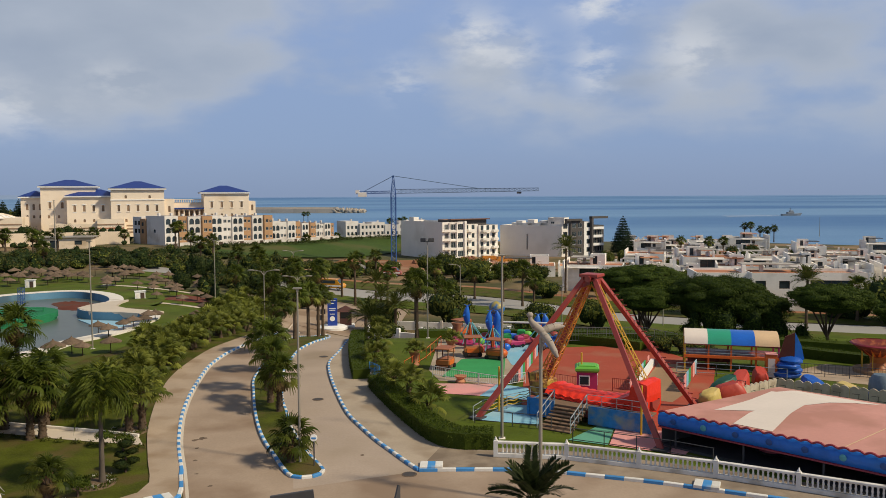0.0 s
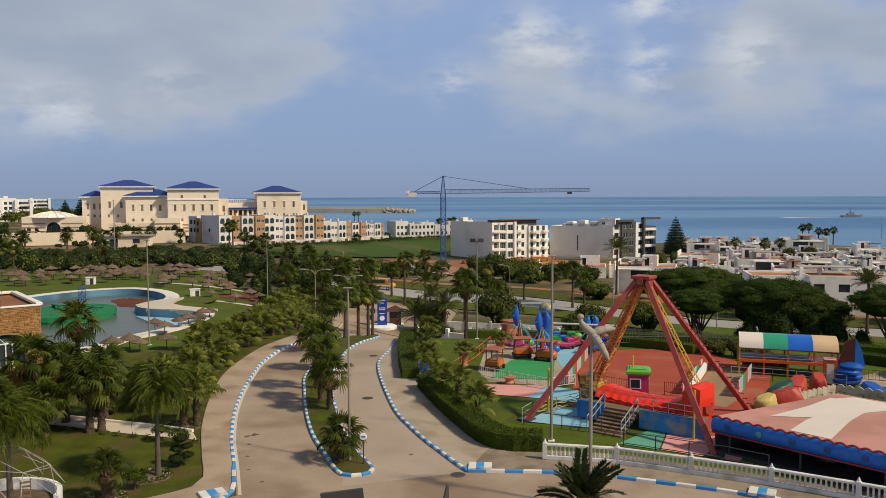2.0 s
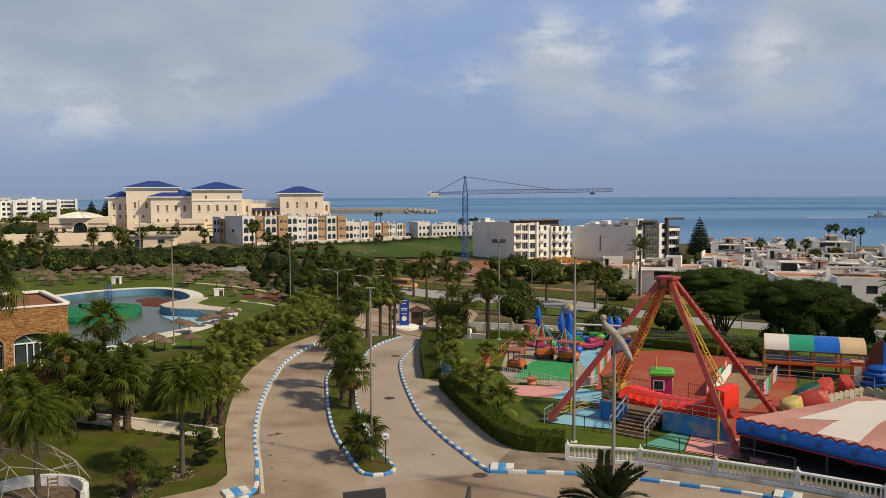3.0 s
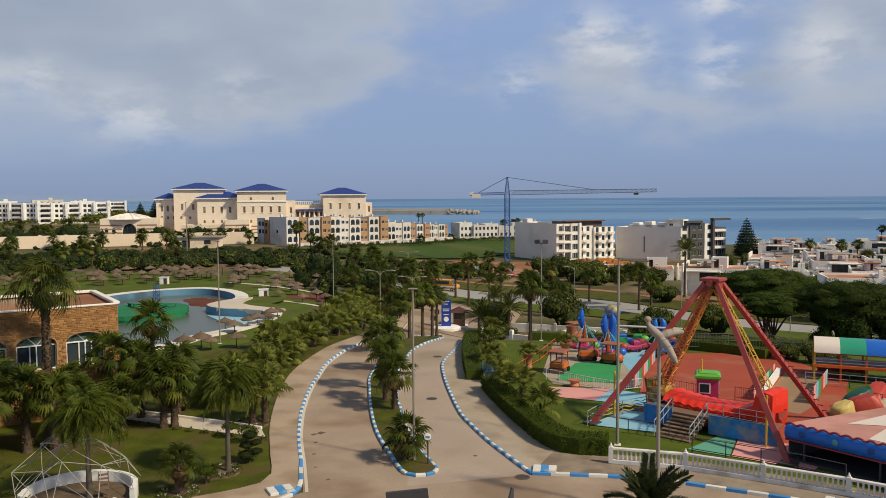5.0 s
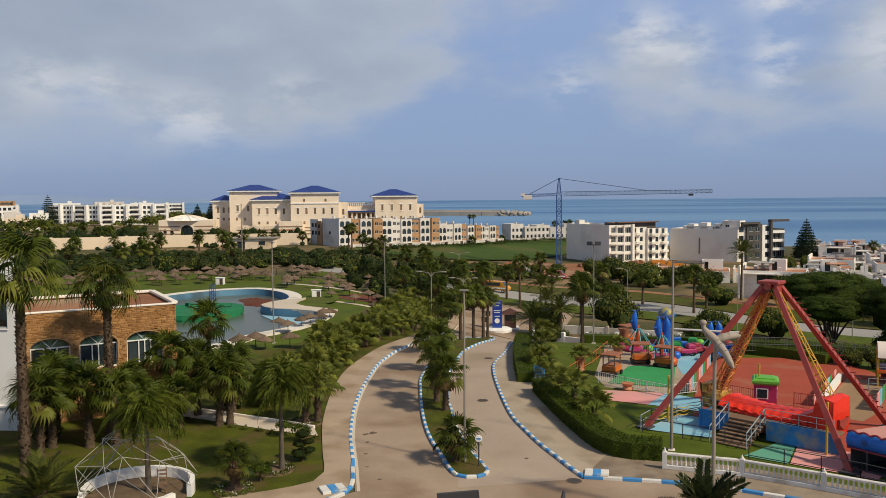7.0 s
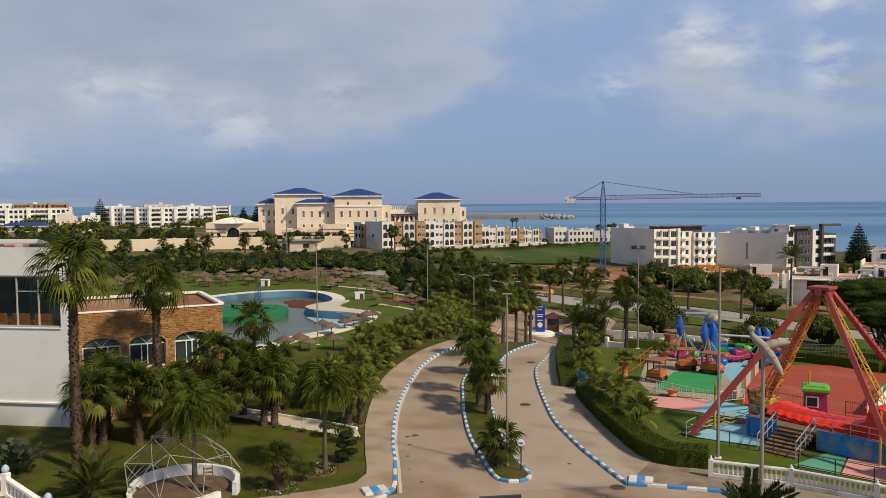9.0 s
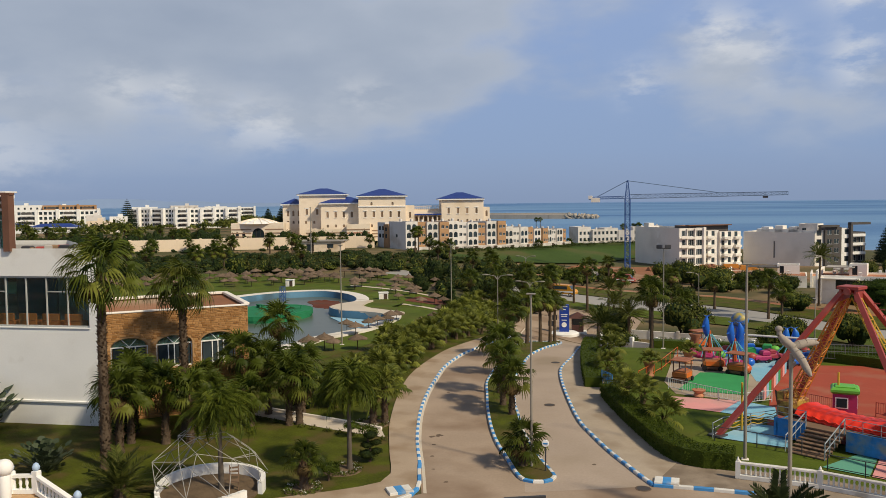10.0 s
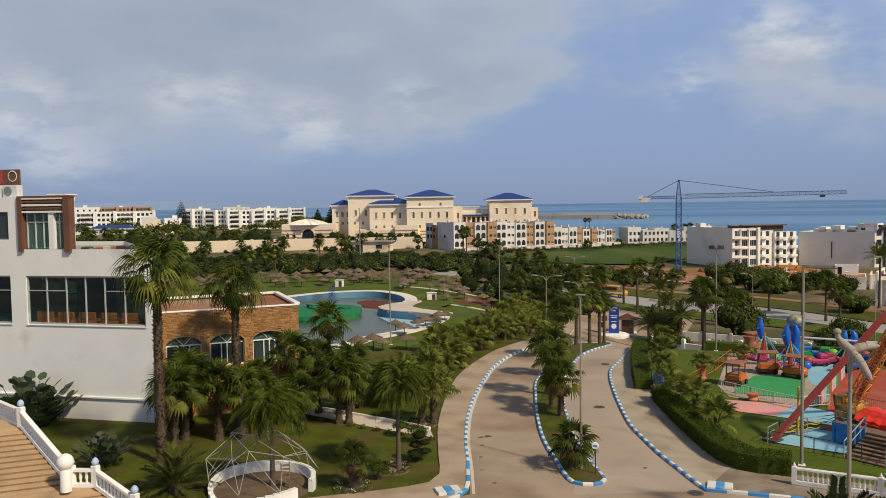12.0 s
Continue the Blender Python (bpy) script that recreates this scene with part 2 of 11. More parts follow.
M = dict(
    scrub=mat("scrub_ground", (0.085, 0.082, 0.034), 0.95, 0.35, 0.05, 0.7, 0.5, stain=(0.26, 0.175, 0.095), stain_at=0.54, stain_scale=0.035, dist=0.1),
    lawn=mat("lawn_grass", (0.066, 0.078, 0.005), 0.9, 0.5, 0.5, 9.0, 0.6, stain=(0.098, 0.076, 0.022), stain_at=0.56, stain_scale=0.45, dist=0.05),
    # brighter copy of the lawn, with sunlight put into its colour
    sunlawn=mat("lawn_grass_sunlit", (0.080, 0.112, 0.008), 0.9, 0.35, 0.35, 7.0, 0.5, stain=(0.098, 0.094, 0.020), stain_at=0.58, stain_scale=0.2, dist=0.05),
    field=mat("field_grass", (0.050, 0.088, 0.014), 0.9, 0.35, 0.05, 1.2, 0.4, stain=(0.095, 0.092, 0.030), stain_at=0.57, stain_scale=0.05, dist=0.1),
    road=mat("beige_road_concrete", (0.375, 0.286, 0.212), 0.85, 0.16, 0.22, 7.0, 0.14, stain=(0.265, 0.188, 0.130), stain_at=0.54, stain_scale=0.17, dist=0.01),
    roadgrey=mat("grey_beige_road_concrete", (0.41, 0.327, 0.260), 0.85, 0.14, 0.22, 7.0, 0.12, stain=(0.31, 0.245, 0.18), stain_at=0.58, stain_scale=0.11, dist=0.01),
    pave=mat("sand_pavement", (0.41, 0.318, 0.232), 0.85, 0.15, 0.35, 12.0, 0.12, stain=(0.30, 0.215, 0.14), stain_at=0.56, stain_scale=0.3),
    asphalt=mat("grey_highway", (0.33, 0.318, 0.30), 0.85, 0.10, 0.08, 5.0, 0.1),
    redsoil=mat("red_soil", (0.30, 0.135, 0.07), 0.95, 0.25, 0.12, 3.0, 0.4, stain=(0.36, 0.25, 0.16), stain_at=0.55, stain_scale=0.08),
    white=mat("white_paint", (0.87, 0.86, 0.825), 0.7, 0.05, 0.4, 9.0, 0.05, stain=(0.62, 0.58, 0.52), stain_at=0.66, stain_scale=0.3),
    # greyer tone than white_paint, with random darker patches
    fencewhite=mat("greyish_white_concrete", (0.70, 0.68, 0.64), 0.75, 0.10, 0.6, 8.0, 0.08, stain=(0.48, 0.44, 0.38), stain_at=0.60, stain_scale=0.8, rand=0.08),
    whitewash=mat("whitewashed_wall", (0.87, 0.83, 0.76), 0.8, 0.08, 0.15, 3.0, 0.1, stain=(0.62, 0.56, 0.49), stain_at=0.62, stain_scale=0.2, rand=0.10),
    cement=mat("bare_cement_render", (0.84, 0.785, 0.71), 0.9, 0.08, 0.1, 3.0, 0.1, stain=(0.74, 0.685, 0.61), stain_at=0.6, stain_scale=0.1),
    cream=mat("cream_stone_render", (0.90, 0.765, 0.60), 0.85, 0.07, 0.12, 3.0, 0.08, stain=(0.76, 0.62, 0.45), stain_at=0.60, stain_scale=0.12),
    sandstone=mat("sandstone_wall", (0.84, 0.69, 0.52), 0.9, 0.10, 0.2, 4.0, 0.1, stain=(0.58, 0.44, 0.29), stain_at=0.62, stain_scale=0.15),
    # greyer whitewash: the shade on the row's fronts is in its colour
    rowwhite=mat("greyed_white_render", (0.70, 0.665, 0.625), 0.85, 0.10, 0.2, 4.0, 0.1, stain=(0.54, 0.49, 0.44), stain_at=0.58, stain_scale=0.2, rand=0.08),
    brownstone=mat("brown_stone_course", (0.34, 0.23, 0.15), 0.85, 0.15, 0.3, 4.0, 0.1),
    ochre=mat("ochre_render", (0.44, 0.26, 0.14), 0.85, 0.10, 0.2, 4.0, 0.1),
    bluetile=mat("blue_roof_tile", (0.018, 0.045, 0.23), 0.45, 0.15, 0.3, 6.0, 0.2),
    terracotta=mat("terracotta_roof", (0.40, 0.17, 0.09), 0.85, 0.15, 0.3, 5.0, 0.15, stain=(0.48, 0.26, 0.15), stain_at=0.55, rand=0.2),
    greyroof=mat("grey_flat_roof", (0.40, 0.375, 0.34), 0.9, 0.12, 0.2, 3.0, 0.1, stain=(0.29, 0.26, 0.23), stain_at=0.56, stain_scale=0.2, rand=0.15),
    kerb_blue=mat("blue_kerb_paint", (0.06, 0.27, 0.60), 0.6, 0.15, 2.0, 20.0, 0.1, stain=(0.28, 0.36, 0.45), stain_at=0.64, stain_scale=1.2, rand=0.15),
    kerb_white=mat("white_kerb_paint", (0.72, 0.70, 0.65), 0.6, 0.10, 2.0, 20.0, 0.1, stain=(0.45, 0.40, 0.34), stain_at=0.62, stain_scale=1.2, rand=0.10),
    mortar=mat("sandy_mortar", (0.42, 0.25, 0.12), 0.95, 0.12, 1.0, 12.0, 0.2),
    grille=mat("brown_window_grille", (0.25, 0.165, 0.10), 0.6, 0.25, 0.5, 4.0, 0.1, rand=0.5),
    glass=mat("dark_window_glass", (0.035, 0.05, 0.06), 0.08, 0.25, 0.3, 2.0, 0.0, rand=0.5),
    greenglass=mat("green_tinted_glass", (0.42, 0.74, 0.68), 0.03, 0.1, 0.3, 2.0, 0.0, trans=0.9),
    alu=mat("white_aluminium", (0.62, 0.62, 0.60), 0.45, 0.05, 1.0, 9.0, 0.0),
    bandalu=mat("pale_grey_aluminium", (0.42, 0.43, 0.42), 0.45, 0.06, 1.0, 9.0, 0.0),
    greyalu=mat("grey_aluminium", (0.30, 0.31, 0.31), 0.4, 0.05, 1.0, 9.0, 0.0, metal=0.6),
    darkframe=mat("dark_brown_shutter", (0.075, 0.045, 0.030), 0.6, 0.12, 1.0, 9.0, 0.05),
    navywall=mat("dim_room_navy", (0.03, 0.075, 0.16), 0.8, 0.12, 0.5, 5.0, 0.05),
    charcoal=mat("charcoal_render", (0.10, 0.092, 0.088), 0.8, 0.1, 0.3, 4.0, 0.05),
    brownwood=mat("brown_cladding", (0.16, 0.072, 0.042), 0.65, 0.2, 0.8, 10.0, 0.1),
    steel=mat("galvanised_pole", (0.33, 0.30, 0.25), 0.5, 0.12, 0.6, 10.0, 0.05, metal=0.3),
    darkmetal=mat("dark_painted_metal", (0.055, 0.055, 0.06), 0.5, 0.15, 1.0, 12.0, 0.05),
    greyrail=mat("grey_blue_railing", (0.30, 0.34, 0.37), 0.5, 0.15, 1.0, 12.0, 0.05),
    fencegrey=mat("dull_grey_fence_paint", (0.15, 0.145, 0.14), 0.55, 0.15, 1.0, 12.0, 0.05),
    cranepaint=mat("blue_crane_paint", (0.025, 0.085, 0.28), 0.5, 0.15, 0.5, 6.0, 0.05),
    jibpaint=mat("grey_blue_jib_paint", (0.10, 0.165, 0.26), 0.5, 0.12, 0.5, 6.0, 0.05),
    red=mat("weathered_red_paint", (0.36, 0.055, 0.042), 0.5, 0.15, 0.7, 8.0, 0.05, stain=(0.42, 0.12, 0.08), stain_at=0.62, stain_scale=0.6),
    tarp_red=mat("bright_red_tarpaulin", (0.80, 0.035, 0.012), 0.5, 0.12, 0.9, 5.0, 0.3, dist=0.05),
    yellow=mat("yellow_steel_paint", (0.62, 0.37, 0.03), 0.5, 0.15, 0.8, 8.0, 0.05),
    orangelat=mat("orange_steel_paint", (0.60, 0.23, 0.03), 0.5, 0.15, 0.8, 8.0, 0.05),
    orange=mat("orange_plastic", (0.66, 0.13, 0.02), 0.4, 0.15, 0.8, 8.0, 0.05, rand=0.1),
    redfloor=mat("red_court_paint", (0.36, 0.074, 0.042), 0.85, 0.12, 0.25, 6.0, 0.06, stain=(0.36, 0.125, 0.075), stain_at=0.60, stain_scale=0.3),
    tanfloor=mat("tan_worn_floor", (0.31, 0.20, 0.115), 0.85, 0.12, 0.3, 6.0, 0.06),
    pinkfloor=mat("pink_floor_paint", (0.74, 0.33, 0.31), 0.8, 0.08, 0.3, 6.0, 0.05, stain=(0.60, 0.33, 0.30), stain_at=0.62),
    bluefloor=mat("pale_blue_floor_paint", (0.22, 0.48, 0.62), 0.75, 0.10, 0.3, 6.0, 0.05, stain=(0.34, 0.52, 0.60), stain_at=0.6),
    greenmat=mat("green_mat", (0.045, 0.30, 0.10), 0.9, 0.12, 0.5, 10.0, 0.15),
    greenpaint=mat("bright_green_paint", (0.13, 0.45, 0.05), 0.5, 0.10, 0.8, 8.0, 0.03),
    magenta=mat("magenta_paint", (0.42, 0.03, 0.13), 0.5, 0.10, 0.8, 8.0, 0.03),
    blueplastic=mat("glossy_blue_plastic", (0.018, 0.135, 0.57), 0.3, 0.15, 0.7, 6.0, 0.05),
    bluetarp=mat("blue_tarpaulin", (0.012, 0.10, 0.46), 0.42, 0.2, 0.8, 5.0, 0.4, dist=0.06, stain=(0.02, 0.06, 0.25), stain_at=0.6, stain_scale=0.7),
    tentblue=mat("blue_painted_valance", (0.018, 0.165, 0.62), 0.4, 0.25, 0.5, 3.0, 0.05, stain=(0.02, 0.16, 0.50), stain_at=0.60, stain_scale=0.5),
    maroon=mat("maroon_trim", (0.30, 0.035, 0.055), 0.5, 0.12, 1.0, 8.0, 0.05),
    tentpink=mat("faded_pink_canvas", (0.60, 0.30, 0.25), 0.85, 0.07, 0.2, 5.0, 0.08, stain=(0.47, 0.235, 0.185), stain_at=0.55, stain_scale=0.3),
    tentwhite=mat("cream_canvas", (0.74, 0.655, 0.575), 0.85, 0.06, 0.2, 5.0, 0.08),
    castle=mat("grey_castle_panel", (0.56, 0.48, 0.37), 0.85, 0.15, 0.8, 7.0, 0.15, stain=(0.38, 0.31, 0.23), stain_at=0.58, stain_scale=0.8),
    mural=mat("blue_sea_mural", (0.025, 0.20, 0.52), 0.6, 0.3, 0.8, 6.0, 0.05, stain=(0.30, 0.32, 0.20), stain_at=0.58, stain_scale=0.7),
    stairwood=mat("brown_stair_tread", (0.20, 0.13, 0.085), 0.8, 0.15, 0.8, 10.0, 0.08),
    thatch=mat("dry_thatch", (0.155, 0.110, 0.076), 0.95, 0.35, 2.0, 25.0, 0.8, rand=0.25, dist=0.05),
    deck=mat("pale_pool_deck", (0.60, 0.52, 0.42), 0.8, 0.08, 0.2, 5.0, 0.05),
    rimwhite=mat("white_pool_rim_paint", (0.76, 0.71, 0.63), 0.75, 0.08, 0.3, 6.0, 0.05, stain=(0.58, 0.52, 0.44), stain_at=0.62, stain_scale=0.4),
    poolblue=mat("blue_pool_paint", (0.085, 0.215, 0.33), 0.6, 0.15, 0.2, 3.0, 0.03, stain=(0.04, 0.09, 0.13), stain_at=0.55, stain_scale=0.15),
    poolpale=mat("pale_pool_floor_and_reflection", (0.30, 0.52, 0.66), 0.6, 0.12, 0.2, 3.0, 0.03),
    poolwater=mat("murky_pool_water", (0.095, 0.110, 0.085), 0.30, 0.25, 0.06, 1.0, 0.03, stain=(0.05, 0.065, 0.055), stain_at=0.58, stain_scale=0.06),
    brownpatch=mat("red_brown_water_patch", (0.15, 0.042, 0.020), 0.85, 0.3, 0.3, 3.0, 0.05, stain=(0.09, 0.05, 0.035), stain_at=0.55, stain_scale=0.3),
    blueglass=mat("blue_tinted_glass", (0.22, 0.42, 0.50), 0.01, 0.1, 0.25, 2.0, 0.0, trans=0.99),
    stage=mat("green_stage_floor", (0.022, 0.19, 0.080), 0.8, 0.15, 0.3, 6.0, 0.05),
    bark=mat("palm_trunk_bark", (0.105, 0.075, 0.050), 0.95, 0.35, 1.5, 9.0, 1.0, dist=0.06),
    treebark=mat("pine_bark", (0.09, 0.06, 0.045), 0.95, 0.3, 1.5, 9.0, 0.8, dist=0.05),
    skirt=leaf_mat("dead_palm_leaf", (0.075, 0.050, 0.022), (0.20, 0.135, 0.06), 0.8),
    palmleaf=leaf_mat("fan_palm_leaf", (0.016, 0.030, 0.005), (0.188, 0.200, 0.036), 0.45, 0.25, (0.080, 0.104, 0.014)),
    youngleaf=leaf_mat("young_fan_palm_leaf", (0.026, 0.045, 0.008), (0.215, 0.232, 0.040), 0.45, 0.3),
    queenleaf=leaf_mat("queen_palm_leaf", (0.036, 0.058, 0.007), (0.125, 0.150, 0.018), 0.5, 0.1),
    stub=leaf_mat("old_leaf_base", (0.075, 0.047, 0.030), (0.21, 0.135, 0.085), 0.9, 0.3),
    stiffleaf=leaf_mat("dark_date_palm_leaf", (0.014, 0.026, 0.008), (0.060, 0.072, 0.022), 0.5),
    dateleaf=leaf_mat("date_palm_leaf", (0.040, 0.058, 0.012), (0.14, 0.150, 0.032), 0.5),
    pineleaf=leaf_mat("pine_needles", (0.024, 0.046, 0.008), (0.085, 0.120, 0.018), 0.7),
    bushleaf=leaf_mat("bush_leaf", (0.036, 0.053, 0.008), (0.165, 0.176, 0.034), 0.6, 0.35),
    olivescrub=leaf_mat("olive_scrub_leaf", (0.045, 0.050, 0.012), (0.130, 0.128, 0.035), 0.6, 0.1),
    dustscrub=leaf_mat("dark_scrub_leaf", (0.016, 0.030, 0.007), (0.070, 0.088, 0.022), 0.6, 0.1),
    wire=mat("dull_white_wire", (0.36, 0.35, 0.32), 0.6, 0.15, 2.0, 12.0, 0.0),
    hedgeleaf=leaf_mat("hedge_leaf", (0.028, 0.050, 0.005), (0.100, 0.132, 0.015), 0.6),
    topiaryleaf=leaf_mat("dark_topiary_leaf", (0.012, 0.022, 0.005), (0.045, 0.058, 0.012), 0.6),
    darkleaf=leaf_mat("dark_conifer_needles", (0.012, 0.024, 0.012), (0.035, 0.055, 0.025), 0.7),
    totemblue=mat("blue_sign_paint", (0.015, 0.055, 0.34), 0.4, 0.08, 0.6, 6.0, 0.0),
    kiosk=mat("dark_red_brown_wood", (0.085, 0.032, 0.024), 0.7, 0.15, 0.9, 9.0, 0.1),
    rock=mat("breakwater_rock", (0.40, 0.35, 0.29), 0.9, 0.2, 0.3, 3.0, 0.3, rand=0.2),
    jetty=mat("jetty_concrete", (0.36, 0.325, 0.285), 0.9, 0.15, 0.05, 1.0, 0.1),
    shipgrey=mat("grey_ship_paint", (0.20, 0.23, 0.26), 0.5, 0.08, 0.1, 1.0, 0.0),
    foam=mat("white_wake_foam", (0.7, 0.72, 0.74), 0.8, 0.15, 0.1, 1.0, 0.1),
    vanyellow=mat("van_yellow_paint", (0.68, 0.30, 0.015), 0.35, 0.05, 0.6, 6.0, 0.0),
    tyre=mat("black_rubber", (0.02, 0.02, 0.02), 0.8, 0.1, 1.0, 9.0, 0.0),
    boat_sail=mat("brown_sail_canvas", (0.16, 0.055, 0.035), 0.8, 0.2, 0.6, 5.0, 0.1),
    carved=mat("carved_brown_and_gold", (0.22, 0.085, 0.03), 0.5, 0.3, 2.0, 9.0, 0.3, stain=(0.55, 0.33, 0.06), stain_at=0.52, stain_scale=2.2, dist=0.05),
    gull=mat("weathered_plaster", (0.36, 0.31, 0.26), 0.8, 0.15, 1.5, 12.0, 0.15),
    concrete=mat("step_concrete", (0.50, 0.345, 0.205), 0.85, 0.12, 0.8, 12.0, 0.1, stain=(0.36, 0.26, 0.16), stain_at=0.6, stain_scale=0.5),
    earth=mat("bare_planter_soil", (0.15, 0.105, 0.065), 0.95, 0.25, 1.0, 10.0, 0.4),
    mint=mat("mint_green_floor_paint", (0.12, 0.34, 0.24), 0.8, 0.12, 0.3, 6.0, 0.05),
    bluegrey=mat("grey_blue_sheeting", (0.13, 0.18, 0.23), 0.6, 0.2, 0.8, 6.0, 0.3),
    globe=mat("painted_globe", (0.03, 0.16, 0.40), 0.5, 0.1, 0.8, 6.0, 0.0, stain=(0.42, 0.33, 0.08), stain_at=0.52, stain_scale=1.3),
    # near-black green: the shade inside crowns is put into this colour
    pinecore=mat("painted_foliage_shade", (0.018, 0.034, 0.008), 0.9, 0.4, 1.5, 9.0, 1.0, dist=0.2),
    manhole=mat("cast_iron_cover", (0.06, 0.05, 0.045), 0.7, 0.2, 3.0, 20.0, 0.3),
    hill=mat("hazy_far_hill", (0.20, 0.275, 0.42), 1.0, 0.06, 0.002, 0.02, 0.0),
    flower=leaf_mat("white_flowers", (0.45, 0.45, 0.40), (0.7, 0.7, 0.62), 0.6),
)


def sea_material():
    m = bpy.data.materials.new("sea_water")
    m.use_nodes = True
    nt = m.node_tree
    N, L = nt.nodes.new, nt.links.new
    b = nt.nodes["Principled BSDF"]
    tex = N("ShaderNodeTexCoord")
    mp = N("ShaderNodeMapping")
    mp.inputs["Scale"].default_value = (0.0008, 0.0026, 1)
    L(tex.outputs["Object"], mp.inputs[0])
    n = N("ShaderNodeTexNoise")
    n.inputs["Scale"].default_value, n.inputs["Detail"].default_value = 1.0, 6.0
    L(mp.outputs[0], n.inputs[0])
    r = N("ShaderNodeValToRGB")
    e = r.color_ramp.elements
    e[0].position, e[0].color = 0.40, (0.037, 0.140, 0.335, 1)
    e[1].position, e[1].color = 0.60, (0.140, 0.280, 0.47, 1)
    L(n.outputs[0], r.inputs[0])
    L(r.outputs[0], b.inputs["Base Color"])
    b.inputs["Roughness"].default_value = 0.45
    w = N("ShaderNodeTexNoise")
    w.inputs["Scale"].default_value, w.inputs["Detail"].default_value = 0.25, 5.0
    L(tex.outputs["Object"], w.inputs[0])
    bp = N("ShaderNodeBump")
    bp.inputs["Strength"].default_value, bp.inputs["Distance"].default_value = 0.6, 1.0
    L(w.outputs[0], bp.inputs["Height"])
    L(bp.outputs[0], b.inputs["Normal"])
    return m


M["sea"] = sea_material()


# ---- building blocks ----
class Geo:
    """A growing mesh: vertices and faces in metres."""

    def __init__(self):
        self.v, self.f = [], []

    def add(self, verts, faces):
        k = len(self.v)
        self.v += [tuple(p) for p in verts]
        self.f += [tuple(i + k for i in f) for f in faces]
        return self

    def box(self, cx, cy, z0, sx, sy, h, turn=0.0, c=0.0):
        """A box on z0, with chamfered edges of c."""
        hx, hy, r = sx / 2, sy / 2, radians(turn)
        co, si = math.cos(r), math.sin(r)
        rings = [(z0, hx, hy), (z0 + h, hx, hy)] if not c else [(z0, hx - c, hy - c), (z0 + c, hx, hy), (z0 + h - c, hx, hy), (z0 + h, hx - c, hy - c)]
        vs = [(cx + co * x - si * y, cy + si * x + co * y, z) for z, a, b in rings for x, y in ((-a, -b), (a, -b), (a, b), (-a, b))]
        n = len(rings)
        fs = [(3, 2, 1, 0), tuple(range(4 * n - 4, 4 * n))]
        fs += [(4 * k + i, 4 * k + (i + 1) % 4, 4 * k + 4 + (i + 1) % 4, 4 * k + 4 + i) for k in range(n - 1) for i in range(4)]
        return self.add(vs, fs)

    def tube(self, a, b, ra, rb=None, seg=8, caps=True):
        a, b, rb = Vector(a), Vector(b), ra if rb is None else rb
        q = (b - a).to_track_quat("Z", "Y")
        ring = lambda p, r: [p + q @ Vector((r * math.cos(2 * math.pi * i / seg), r * math.sin(2 * math.pi * i / seg), 0)) for i in range(seg)]
        fs = [(i, (i + 1) % seg, seg + (i + 1) % seg, seg + i) for i in range(seg)]
        if caps:
            fs += [tuple(range(seg - 1, -1, -1)), tuple(range(seg, 2 * seg))]
        return self.add(ring(a, ra) + ring(b, rb), fs)

    def path(self, pts, radii, seg=6):
        for i in range(len(pts) - 1):
            self.tube(pts[i], pts[i + 1], radii[i], radii[i + 1], seg)
        return self

    def bar(self, a, b, w, t):
        """A square bar from a to b."""
        return self.tube(a, b, max(w, t) * 0.707, seg=4)

    def lathe(self, profile, x=0, y=0, seg=12, caps=True):
        """Rings of (radius, z) round a vertical axis."""
        vs = [(x + r * math.cos(2 * math.pi * i / seg), y + r * math.sin(2 * math.pi * i / seg), z) for r, z in profile for i in range(seg)]
        n = len(profile)
        fs = [(k * seg + i, k * seg + (i + 1) % seg, (k + 1) * seg + (i + 1) % seg, (k + 1) * seg + i) for k in range(n - 1) for i in range(seg)]
        if caps:
            fs += [tuple(range(seg - 1, -1, -1)), tuple(range((n - 1) * seg, n * seg))]
        return self.add(vs, fs)

    def prism(self, pts, z0, z1):
        n = len(pts)
        vs = [(x, y, z0) for x, y in pts] + [(x, y, z1) for x, y in pts]
        return self.add(vs, [tuple(range(n - 1, -1, -1)), tuple(range(n, 2 * n))] + [(i, (i + 1) % n, n + (i + 1) % n, n + i) for i in range(n)])

    def blob(self, c, r, rings=6, seg=9, rough=0.0, seed=0):
        """An uneven rounded lump with radii r."""
        rnd = random.Random(seed)
        vs, fs = [], []
        for k in range(rings + 1):
            th = math.pi * k / rings
            for i in range(seg):
                ph = 2 * math.pi * i / seg
                s = 1 + rough * rnd.uniform(-1, 1)
                vs.append((c[0] + r[0] * s * math.sin(th) * math.cos(ph), c[1] + r[1] * s * math.sin(th) * math.sin(ph), c[2] + r[2] * s * math.cos(th)))
        for k in range(rings):
            for i in range(seg):
                fs.append((k * seg + i, (k + 1) * seg + i, (k + 1) * seg + (i + 1) % seg, k * seg + (i + 1) % seg))
        return self.add(vs, fs)

    def mesh(self, name, material, smooth=False):
        me = bpy.data.meshes.new(name)
        me.from_pydata(self.v, [], self.f)
        me.materials.append(material)
        if smooth:
            me.polygons.foreach_set("use_smooth", [True] * len(me.polygons))
            me.set_sharp_from_angle(angle=radians(42))
        me.update()
        return me


def part(name, geo, material, parent=None, label="", smooth=True, at=None):
    ob = new(name, geo if isinstance(geo, bpy.types.Mesh) else geo.mesh(name, material, smooth))
    if parent is not None:
        ob.parent = parent
    if at is not None:
        ob.matrix_basis = at
    if label:
        tagged(ob, label)
    return ob


